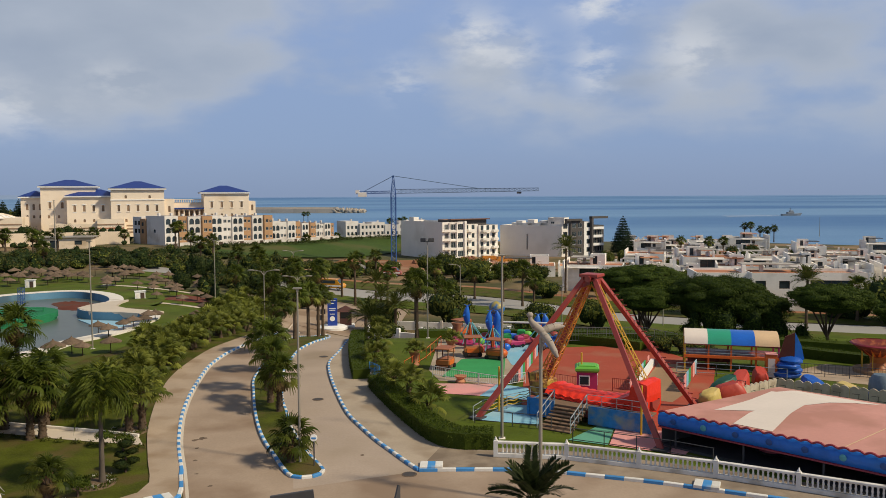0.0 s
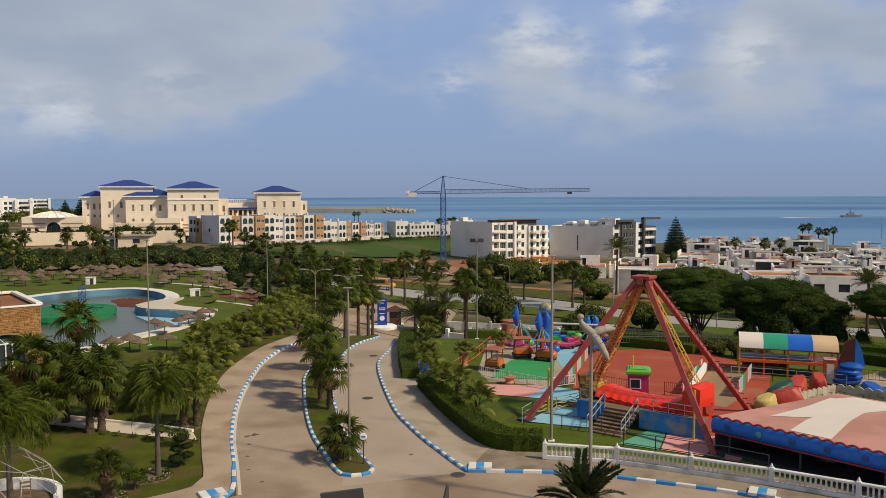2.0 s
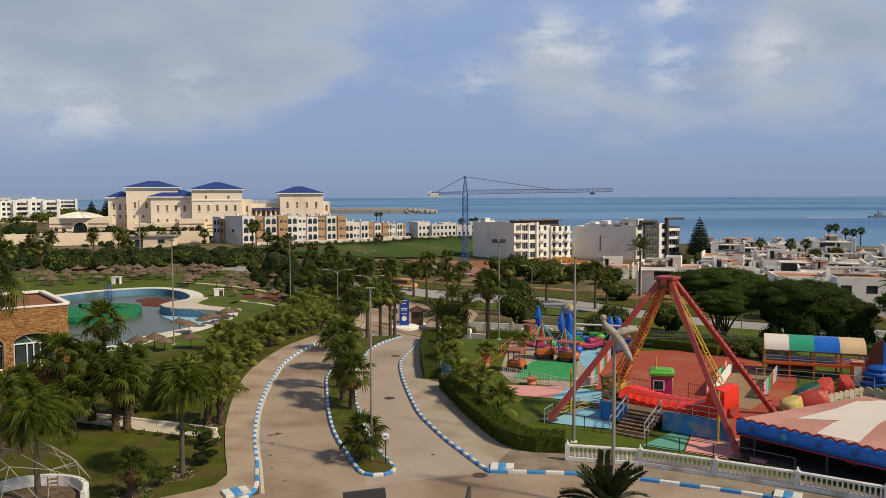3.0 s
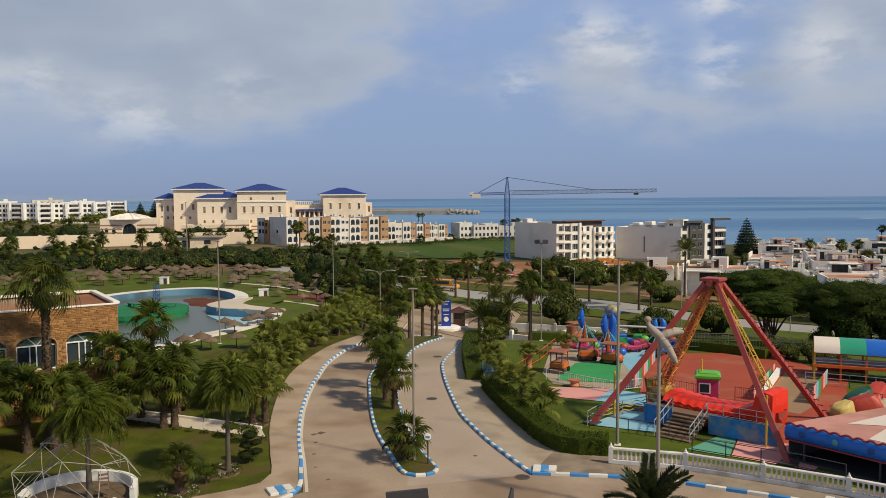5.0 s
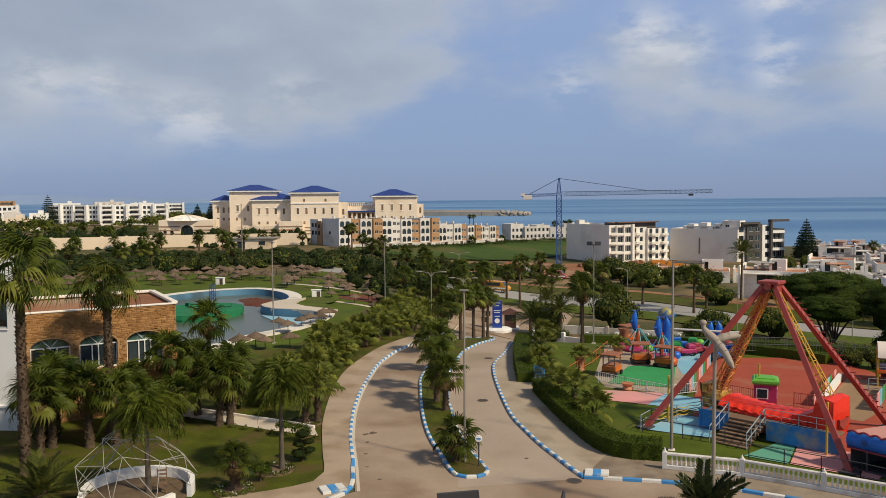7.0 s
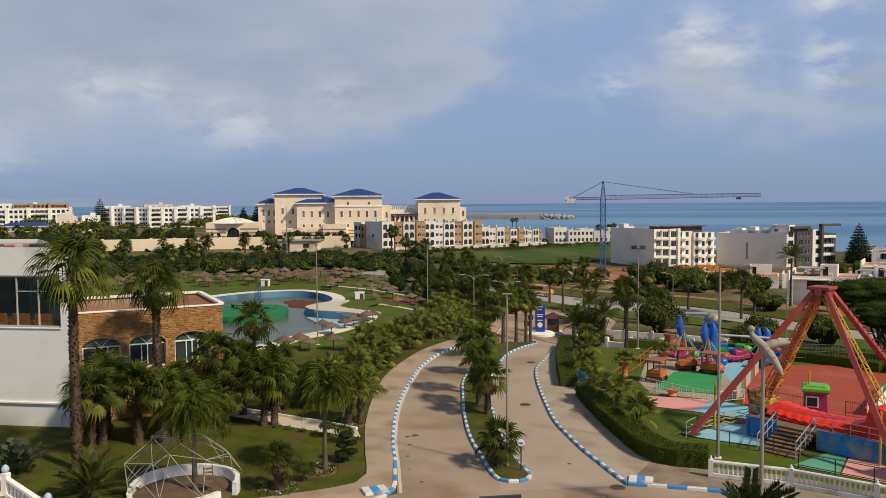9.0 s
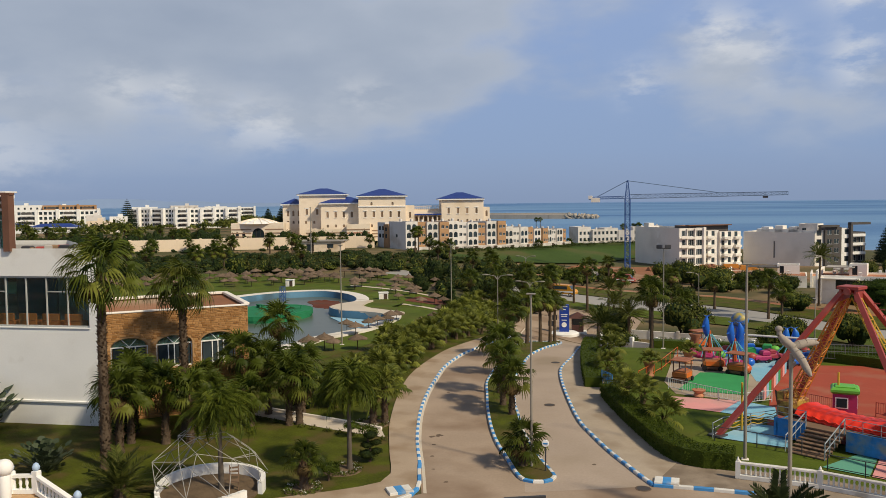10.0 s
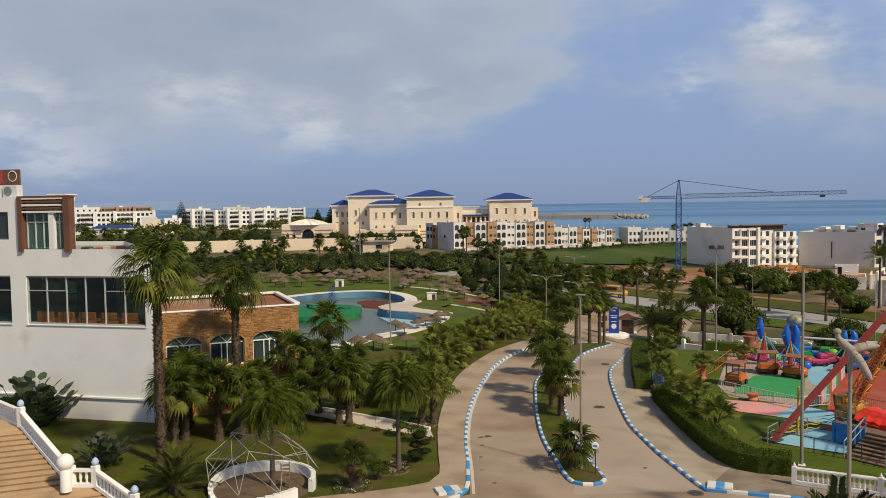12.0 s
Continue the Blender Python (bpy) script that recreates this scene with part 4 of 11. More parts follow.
def block(parent, x0, y0, w, d, z0, h, wall, holes=None, arch=0.0, frame_mat="alu", bars=2, roof="greyroof", parapet=0.5, wall_name="wall"):
    """A storeyed volume under parent in its local axes: front along +x at y0, depth towards +y. holes: front, right, left."""
    holes = holes or {}
    g = Geo()
    sides = dict(front=((x0, y0, z0), (1, 0), w), right=((x0 + w, y0, z0), (0, 1), d), back=((x0 + w, y0 + d, z0), (-1, 0), w), left=((x0, y0 + d, z0), (0, -1), d))
    for key, (o, u, run) in sides.items():
        hs = holes.get(key, [])
        facade(g, o, u, run, h + parapet, hs)
        put_windows(parent, o, u, hs, arch, frame_mat, bars, wall=wall)
    # the parapet's inner face and coping
    t = 0.25
    if parapet:
        for a, b in (((x0, y0), (x0 + w, y0)), ((x0 + w, y0), (x0 + w, y0 + d)), ((x0 + w, y0 + d), (x0, y0 + d)), ((x0, y0 + d), (x0, y0))):
            sx, sy = (b[0] - a[0]), (b[1] - a[1])
            ln = math.hypot(sx, sy)
            ix, iy = -sy / ln * t, sx / ln * t
            z1 = z0 + h + parapet
            g.add([(a[0], a[1], z1), (b[0], b[1], z1), (b[0] + ix, b[1] + iy, z1), (a[0] + ix, a[1] + iy, z1)], [(0, 1, 2, 3)])
            g.add([(a[0] + ix, a[1] + iy, z1), (b[0] + ix, b[1] + iy, z1), (b[0] + ix, b[1] + iy, z0 + h), (a[0] + ix, a[1] + iy, z0 + h)], [(0, 1, 2, 3)])
    w1 = part(wall_name, g, M[wall], parent, smooth=False)
    r = Geo().box(x0 + w / 2, y0 + d / 2, z0 + h - 0.2, w - 0.5, d - 0.5, 0.2)
    part("roof", r, M[roof], parent, smooth=False)
    return w1


def hip_roof(parent, x0, y0, w, d, z0, h, over=0.9, material="bluetile", eaves="white"):
    g = Geo()
    a, b, c, e = x0 - over, x0 + w + over, y0 - over, y0 + d + over
    ins = min(w, d) / 2 + over
    if w >= d:
        r0, r1 = (a + ins * 0.95, (c + e) / 2), (b - ins * 0.95, (c + e) / 2)
    else:
        r0, r1 = ((a + b) / 2, c + ins * 0.95), ((a + b) / 2, e - ins * 0.95)
    v = [(a, c, z0), (b, c, z0), (b, e, z0), (a, e, z0), (*r0, z0 + h), (*r1, z0 + h)]
    f = [(0, 1, 5, 4), (2, 3, 4, 5), (1, 2, 5), (3, 0, 4)] if w >= d else [(0, 1, 4), (2, 3, 5), (1, 2, 5, 4), (3, 0, 4, 5)]
    g.add(v, f)
    part("roof", g, M[material], parent, smooth=False)
    part("cornice", Geo().box(x0 + w / 2, y0 + d / 2, z0 - 0.55, w + 2 * over - 0.2, d + 2 * over - 0.2, 0.53), M[eaves], parent, smooth=False)


def plan(x0, y0, x1, y1):
    """Turn in degrees and length of a front from one plan point to another."""
    return math.degrees(math.atan2(y1 - y0, x1 - x0)), math.hypot(x1 - x0, y1 - y0)


# the hotel: three blue-roofed towers with lower wings
def hotel():
    t, w = plan(-156.0, 286.0, -84.0, 314.0)
    h = thing("hotel", "cream stone hotel with blue hipped roofs and arched windows", "hotel", -156.0, 286.0, 0.0, t)
    tall = lambda n, w_, z: grid_holes(w_, n, 1, z, 4.0, 0.85, 2.3)
    low = lambda n, w_, z: grid_holes(w_, n, 1, z, 4.0, 0.8, 1.15)
    # left wing, left tower, middle wing, middle tower
    block(h, -1.5, 8.0, 8.5, 14, 0, 14.5, "cream", dict(front=low(3, 8.5, 7.0) + tall(3, 8.5, 10.0)), 1.0, "grille", 1, parapet=0)
    hip_roof(h, -1.5, 8.0, 8.5, 14, 15.0, 2.2)
    block(h, 5.5, 4.0, 18.5, 16, 0, 18.2, "cream", dict(front=low(5, 18.5, 7.0) + tall(4, 18.5, 10.6)), 1.0, "grille", 1, parapet=0)
    hip_roof(h, 5.5, 4.0, 18.5, 16, 18.8, 2.4)
    block(h, 14.5, 0.0, 18, 14, 0, 14.6, "cream", dict(front=low(5, 18, 5.5) + tall(5, 18, 9.4)), 1.0, "grille", 1, parapet=0)
    hip_roof(h, 14.5, 0.0, 18, 14, 15.2, 2.4)
    block(h, 29.5, -4.0, 18.5, 17, 0, 17.3, "cream", dict(front=low(6, 18.5, 5.5) + tall(5, 18.5, 9.4) + low(2, 18.5, 14.2), left=tall(2, 17, 10.0), right=low(5, 17, 5.5)), 1.0, "grille", 1, parapet=0)
    hip_roof(h, 29.5, -4.0, 18.5, 17, 17.9, 2.7)
    part("string_course", Geo().box(38.7, -4.12, 13.4, 18.7, 0.24, 0.4), M["white"], h, smooth=False)
    block(h, 48, -2.5, 3.5, 15, 0, 13.4, "cream", dict(front=low(1, 3.5, 5.5) + tall(1, 3.5, 9.0), right=low(3, 15, 5.5)), 1.0, "grille", 1)
    block(h, 25, -9.0, 9, 9, 0, 6.4, "cream", dict(front=low(3, 9, 2.6)), 0.0, "grille", 1)
    block(h, 9, -6.0, 16, 8, 0, 4.6, "cream", dict(front=low(5, 16, 2.2)), 0.0, "grille", 1)
    # terrace wing with a colonnade, and the right tower
    block(h, 51, 4.0, 14, 14, 0, 10.4, "cream", dict(front=grid_holes(14, 7, 1, 7.2, 3, 1.3, 2.2)), 0.0, "grille", 1, parapet=0.9)
    part("canopy", Geo().box(58, 2.6, 9.9, 14, 3.0, 0.5), M["bluetile"], h)
    for i in range(8):
        part("column", Geo().box(51.4 + 1.9 * i, 2.0, 6.5, 0.45, 0.45, 3.5), M["cream"], h, smooth=False)
    g = Geo()
    for i in range(18):
        g.box(51.2 + 0.82 * i, 6.0, 12.5, 0.28, 0.25, 1.0)
    g.box(58, 6.0, 13.4, 15.2, 0.5, 0.25)
    part("balustrade", g, M["cream"], h)
    block(h, 50.5, 6.2, 15.0, 10, 10.3, 2.1, "cream", {}, parapet=0)
    block(h, 62.5, 1.0, 17, 15, 0, 15.8, "cream", dict(front=low(4, 17, 7.0) + tall(4, 17, 10.4), left=low(2, 15, 11.6)), 1.0, "grille", 1, parapet=0)
    hip_roof(h, 62.0, 1.0, 17, 15, 16.4, 2.6)
    block(h, 79.5, 2.0, 2.6, 12, 0, 12.4, "cream", dict(front=low(1, 2.6, 6.5) + tall(1, 2.6, 9.2)), 1.0, "grille", 1)
    # dark stone courses along the foot of the garden front
    for k in range(3):
        part("stone_course", Geo().box(29.5, -9.05, 2.0 + 1.3 * k, 8.9, 0.12, 0.45), M["terracotta" if k == 1 else "brownstone"], h, smooth=False)
        part("stone_course", Geo().box(41.2, -4.06, 1.6 + 1.2 * k, 13.0, 0.12, 0.42), M["brownstone"], h, smooth=False)
        part("stone_course", Geo().box(17.0, -6.05, 1.0 + 1.2 * k, 15.8, 0.12, 0.35), M["brownstone"], h, smooth=False)
    # hoods and sills round the tall windows of the towers
    for x0, y0, w_, z, n in ((5.5, 4.0, 18.5, 10.6, 4), (14.5, 0.0, 18, 9.4, 5), (29.5, -4.0, 18.5, 9.4, 5), (62.5, 1.0, 17, 10.4, 4)):
        for x, zz, ww, wh in tall(n, w_, z):
            part("window_hood", Geo().box(x0 + x + ww / 2, y0 - 0.06, zz + wh + 0.1, ww + 0.7, 0.14, 0.28, c=0.03), M["white"], h, smooth=False)
            part("window_sill", Geo().box(x0 + x + ww / 2, y0 - 0.06, zz - 0.3, ww + 0.5, 0.14, 0.22, c=0.03), M["white"], h, smooth=False)
    return h


hotel()
# the glass-domed pavilion beside it
p = thing("pavilion", "low cream pavilion with a shallow ribbed dome roof", "pavilion", -170.0, 270.0, 0.0, 18)
block(p, 0, 0, 20, 12, 0, 7.2, "cream", dict(front=[(8.0, 1.5, 4.6, 4.4)] + grid_holes(7, 2, 1, 2.0, 3, 1.2, 2.4)), 1.0, "darkframe", 3, parapet=0.6)
part("dome", Geo().lathe([(8.4, 7.5), (6.4, 8.3), (3.8, 9.0), (1.2, 9.4), (0.1, 9.5)], 9, 6, 16), M["white"], p)
g = Geo()
for i in range(16):
    a = 2 * math.pi * i / 16
    for (r0, z0), (r1, z1) in zip([(8.4, 7.5), (6.4, 8.3), (3.8, 9.0), (1.2, 9.4)], [(6.4, 8.3), (3.8, 9.0), (1.2, 9.4), (0.1, 9.5)]):
        g.tube((9 + r0 * math.cos(a), 6 + r0 * math.sin(a), z0 + 0.1), (9 + r1 * math.cos(a), 6 + r1 * math.sin(a), z1 + 0.1), 0.14, seg=4)
part("ribs", g, M["cream"], p)
for k in range(3):
    part("stone_course", Geo().box(3.9, -0.05, 2.4 + 1.4 * k, 7.6, 0.12, 0.4), M["brownstone"], p, smooth=False)
    part("stone_course", Geo().box(16.4, -0.05, 2.4 + 1.4 * k, 7.0, 0.12, 0.4), M["brownstone"], p, smooth=False)


def perimeter_wall():
    run = spline([(-172.0, 214.6), (-148.0, 231.8), (-122.4, 246.3), (-104.0, 254.0)], 7.0)
    wl = thing("boundary_wall", "long sandstone boundary wall with regular piers", "wall", 0, 0, 0)
    for p, q in zip(run, run[1:]):
        m, (t, ln) = (p + q) / 2, plan(p.x, p.y, q.x, q.y)
        part("wall_panel", Geo().box(0, 0, 0, ln - 0.9, 0.4, 4.0), M["sandstone"], wl, smooth=False, at=pose(m.x, m.y, -0.1, 0, 0, t))
        part("pier", Geo().box(0, 0, 0, 0.9, 0.5, 4.2, c=0.08), M["sandstone"], wl, smooth=False, at=pose(p.x, p.y, -0.1, 0, 0, t))


perimeter_wall()
s = thing("shed", "flat-roofed sandy shed beside the scrub", "shed", -118.0, 226.0, 0, 14)
block(s, 0, 0, 13, 6, 0, 3.2, "sandstone", dict(front=[(2, 0.2, 2.4, 2.2), (8.5, 1.2, 2.0, 1.2)]), frame_mat="darkframe", bars=1, parapet=0)
part("roof_slab", Geo().box(6.5, 3, 3.2, 14.2, 7.2, 0.35, c=0.05), M["greyroof"], s)


# row of white and ochre apartment houses stepping away along the meadow
def row_houses():
    run = spline([ROW_A, ROW_B, ROW_C], 9.2)
    for i, (p, q) in enumerate(zip(run, run[1:])):
        t, ln = plan(p.x, p.y, q.x, q.y)
        far = i > 4
        z = -0.9 - 0.17 * i
        hh = (9.2, 9.0, 9.3, 8.8, 9.2, 7.2, 7.0, 6.2, 6.0)[min(i, 8)]
        st = 2.75
        h = thing("apartment_house", ("white and ochre apartment house with arched balconies" if not i % 3 == 2 else "white apartment house with arched windows"), "house", p.x, p.y, z, t, group="houses of the row")
        floors = 3 if not far else 2
        arches = [(0.45 + 2.2 * k, 1.3 + st * f, 1.75, 1.9) for f in range(floors) for k in range(2)]
        plain = [(0.6, 1.6 + st * f, 1.3, 1.1) for f in range(floors)] + [(2.4, 1.6 + st * f, 1.2, 0.9) for f in range(floors)]
        block(h, 0, 0, 4.9, 10, 0, hh, "rowwhite", dict(front=arches, left=[(4, 4.2, 1.2, 1.2)]), 0.9, "darkframe" if i % 2 else "alu", 1, parapet=0.4)
        block(h, 4.9, (0.7, -0.8, 0.5)[i % 3], ln - 4.9, 9.5, 0, hh - (0.3, 0.0, 0.5)[i % 3], "rowwhite" if i % 3 == 2 else "ochre", dict(front=plain), 0.0, "alu", 2, parapet=0.4)
        part("plinth", Geo().box(ln / 2, -1.0, -2.6, ln, 1.2, 3.6), M["rowwhite"], h, smooth=False)
        part("garage", Geo().box(2.6, -1.62, -0.4, 1.6, 0.06, 1.3), M["darkframe"], h, smooth=False)
        for k in range(2):
            part("chimney", Geo().box(1.5 + 4.5 * k, 5, hh, 0.7, 0.7, 1.2, c=0.05), M["rowwhite"], h, smooth=False)


def row_bank():
    """The grassy slope from the meadow up to the foot of the row."""
    run = spline([ROW_A, ROW_B, ROW_C, (-45.0, 341.0), (-34.0, 349.0), (-20.0, 353.0), (-8.0, 355.0)], 9.2)
    g = Geo()
    for i, p in enumerate(run):
        q = run[min(i + 1, len(run) - 1)] - run[max(i - 1, 0)]
        n = Vector((q.y, -q.x)).normalized()
        end = sstep(0.0, 2.0, len(run) - 1 - i)
        for d, f in ((-3.0, 1.0), (2.2, 1.0), (11.0, 0.66), (30.0, 0.0)):
            f *= end
            v = p + n * d
            g.v.append((v.x, v.y, (ground_z(v.x, v.y) + 0.45) * (1 - f) + max(-2.9, -1.0 - 0.17 * i) * f))
    for i in range(len(run) - 1):
        g.f += [(4 * i + k, 4 * i + k + 1, 4 * i + 5 + k, 4 * i + 4 + k) for k in range(3)]
    solo("ground", g, M["field"], "grassy bank below the row of houses", "bank", kind="structure")


def far_terrace():
    """Low white terraced houses closing the meadow, before the beach."""
    rnd = random.Random(52)
    run = spline([(-47.6, 341.5), (-34.0, 351.0), (-20.0, 355.0), (-8.0, 357.0)], 6.2)
    for i, (p, q) in enumerate(zip(run, run[1:])):
        turn, w = plan(p.x, p.y, q.x, q.y)
        hh = (6.6, 5.4, 5.9, 4.8, 6.2)[i % 5]
        h = thing("terraced_house", "low white terraced house beyond the meadow", "house", p.x, p.y, -3.1, turn, group="terraced houses by the meadow")
        holes = [(0.7 + 1.9 * k, 0.9 + 2.7 * f, 1.1, 1.4) for f in range(2 if hh > 5 else 1) for k in range(3)]
        block(h, 0, rnd.uniform(-0.8, 0.8), w - 0.02, 8, 0, hh, "rowwhite", dict(front=holes), 0.0, "alu", 1, parapet=0.4)
        part("plinth", Geo().box(w / 2, 4, -5.0, w - 0.1, 7.0, 5.0), M["rowwhite"], h, smooth=False)
        part("garden_wall", Geo().box(w / 2, -2.6, -0.6, w, 0.25, 1.7), M["rowwhite"], h, smooth=False)
        part("chimney", Geo().box(w * 0.7, 4, hh, 0.6, 0.6, 1.1, c=0.05), M["rowwhite"], h, smooth=False)


ROW_A, ROW_B, ROW_C = (-92.3, 251.6), (-64.0, 293.0), (-50.4, 328.0)
row_houses()
row_bank()
far_terrace()
# end house seen on its short side
h = thing("apartment_house", "white and ochre corner apartment house", "house", -106.5, 262.0, -0.8, -37)
block(h, 0, 0, 5.0, 9, 0, 8.6, "rowwhite", dict(front=[(0.8, 3.8, 1.4, 1.4), (2.9, 3.8, 1.2, 1.4), (0.8, 6.4, 1.4, 1.4), (2.9, 6.4, 1.2, 1.4)]), 0.0, "darkframe", 1)
block(h, 5.0, -0.6, 3, 9, 0, 8.0, "ochre", dict(front=[(0.9, 3.8, 1.2, 1.4), (0.9, 6.2, 1.2, 1.2)]), 0.0, "darkframe", 1)
block(h, 8.0, 0.4, 4.5, 9, 0, 8.4, "rowwhite", dict(front=[(0.8, 3.8, 1.4, 1.4), (2.8, 3.8, 1.0, 1.4), (0.8, 6.2, 1.4, 1.4)]), 0.9, "darkframe", 1)


# three apartment blocks by the crane
def flats_a():
    t, w = plan(-5.7, 278.0, 14.6, 292.6)
    h = thing("apartment_block", "white four-storey apartment block with a blank cement side", "apartment block", -5.7, 278.0, -7.6, t)
    ln = 27.0
    win = [(x, 1.0 + 3.1 * k, ww, 2.0) for k in range(4) for x, ww in ((0.9, 1.5), (3.3, 2.3), (6.3, 2.6))]
    block(h, 0, 0, 10.2, ln, 0, 12.6, "whitewash", dict(front=win), 0.0, "alu", 3, parapet=0.5)
    for k in range(4):
        part("balcony", Geo().box(1.6, -0.5, 0.35 + 3.1 * k, 2.8, 1.1, 0.16).box(1.6, -1.0, 0.5 + 3.1 * k, 2.8, 0.1, 0.8), M["cement"], h, smooth=False)
        part("bay", Geo().box(4.45, -0.25, 0.2 + 3.1 * k, 2.9, 0.5, 0.75, c=0.03), M["whitewash"], h, smooth=False)
    part("pilaster", Geo().box(5.95, -0.3, 0, 0.45, 0.6, 12.9).box(9.6, -0.3, 0, 0.9, 0.6, 13.3).box(2.9, -0.2, 0, 0.4, 0.5, 12.9), M["whitewash"], h, smooth=False)
    block(h, 10.2, 1.4, 6.2, 14, 0, 11.6, "whitewash", dict(front=[(0.7 + 2.7 * i, 1.2 + 3.0 * k, 1.3, 1.7) for k in range(4) for i in range(2)]), 0.0, "alu", 1)
    block(h, 16.4, 0.6, 8.4, 14, 0, 11.2, "whitewash", dict(front=[(0.6 + 2.6 * i, 1.1 + 2.9 * k, 1.3, 1.8) for k in range(4) for i in range(3)]), 0.0, "alu", 1)
    for k in range(4):
        part("balcony", Geo().box(12.6, 0.9, 0.4 + 3.0 * k, 2.2, 1.2, 0.9, c=0.04), M["whitewash"], h, smooth=False)
        part("balcony", Geo().box(18.6, 0.0, 0.4 + 2.9 * k, 2.6, 1.3, 0.85, c=0.04), M["whitewash"], h, smooth=False)
        part("balcony", Geo().box(23.2, 0.0, 0.4 + 2.9 * k, 2.4, 1.3, 0.85, c=0.04), M["whitewash"], h, smooth=False)
    # blank party wall with a narrow light shaft
    g = Geo()
    shaft = [(14.0, 7.0, 2.0, 1.9), (14.0, 10.6, 2.0, 2.2)]
    facade(g, (-0.02, ln, -1.0), (0, -1), ln, 14.15, shaft, 0.8)
    part("side_wall", g, M["cement"], h, smooth=False)
    put_windows(h, (0.6, ln, -1.0), (0, -1), shaft, 0.0, "greyalu", 1)
    block(h, 7, 5, 16, 8, 11.4, 2.3, "charcoal", {}, parapet=0.0, roof="terracotta")
    part("roof_room", Geo().box(1.2, 20, 12.6, 2.2, 3.0, 1.9, c=0.05), M["whitewash"], h, smooth=False)
    part("roof_edge", Geo().box(15, 4.8, 13.6, 17.4, 2.0, 0.35, c=0.05), M["brownwood"], h, smooth=False)


flats_a()
t, w = plan(15.3, 299.6, 36.7, 289.8)
h = thing("apartment_block", "apartment block with a long blank cement gable", "apartment block", 15.3, 299.6, -7.6, t)
block(h, 0, 0, w, 15, 0, 10.9, "cement", {}, parapet=0.4)
part("flue", Geo().box(10.6, -0.12, 2.5, 0.3, 0.2, 5.6), M["charcoal"], h, smooth=False)
for k in range(3):
    part("roof_room", Geo().box(6.0 + 4.6 * k, 6, 10.9, 2.6, 4, (1.9, 2.4, 2.0)[k], c=0.04), M["whitewash"], h, smooth=False)
block(h, 3, 4, w - 4, 9, 10.9, 1.0, "whitewash", {}, parapet=0.2)
block(h, w - 6, 3, 6, 6, 10.9, 2.9, "whitewash", dict(front=[(1.0, 0.6, 1.4, 1.2)]), parapet=0.3)
t, w = plan(36.9, 289.8, 53.6, 301.3)
h = thing("apartment_block", "modern white and charcoal apartment block with framed balconies", "apartment block", 36.9, 289.8, -7.6, t)
block(h, 0, 0, 3.4, 14, 0, 11.4, "cement", dict(front=[(0.6, 1.2 + 3.0 * k, 2.0, 1.8) for k in range(4)]), 0.0, "darkframe", 1)
block(h, 3.4, -0.8, 6.6, 14, 0, 12.4, "charcoal", dict(front=[(0.8 + 2.8 * i, 1.4 + 3.0 * k, 1.9, 1.7) for k in range(4) for i in range(2)]), 0.0, "alu", 2)
block(h, 10.0, 0.4, 5.0, 13, 0, 12.0, "white", dict(front=[(2.4, 1.4 + 3.0 * k, 1.7, 1.7) for k in range(4)]), 0.0, "darkframe", 1)
block(h, 15.0, 0.8, 6.4, 12, 0, 10.6, "charcoal", dict(front=[(0.8 + 2.8 * i, 1.4 + 3.0 * k, 1.9, 1.9) for k in range(3) for i in range(2)]), 0.0, "alu", 2)
for k in range(3):
    part("balcony", Geo().box(17.6, 0.2, 3.6 + 3.0 * k, 5.4, 1.4, 0.9, c=0.04), M["white"], h, smooth=False)
g = Geo()
g.box(14.4, 0.0, 0, 0.8, 1.4, 14.4).box(18.0, 0.0, 13.6, 8.0, 1.6, 0.8).box(4.6, -1.0, 13.0, 7.4, 1.4, 0.7)
part("portal", g, M["charcoal"], h, smooth=False)


# the tower crane
def lattice(g, a, b, s0, s1, bays, up=(0, 0, 1), r=0.09):
    """Four chords with zigzag bracing from a to b."""
    a, b = Vector(a), Vector(b)
    ax = (b - a).normalized()
    side = ax.cross(Vector(up)).normalized() if abs(ax.dot(Vector(up))) < 0.95 else Vector((1, 0, 0))
    top = side.cross(ax)
    corner = lambda f, i: a.lerp(b, f) + (side * (1 if i in (0, 3) else -1) + top * (1 if i in (0, 1) else -1)) * (s0 + (s1 - s0) * f) / 2
    for i in range(4):
        g.tube(corner(0, i), corner(1, i), r, seg=4)
    for k in range(bays):
        for i in range(4):
            j = (i + 1) % 4
            p, q = (i, j) if k % 2 else (j, i)
            g.tube(corner(k / bays, p), corner((k + 1) / bays, q), r * 0.6, seg=4)
            g.tube(corner((k + 1) / bays, i), corner((k + 1) / bays, j), r * 0.5, seg=4)


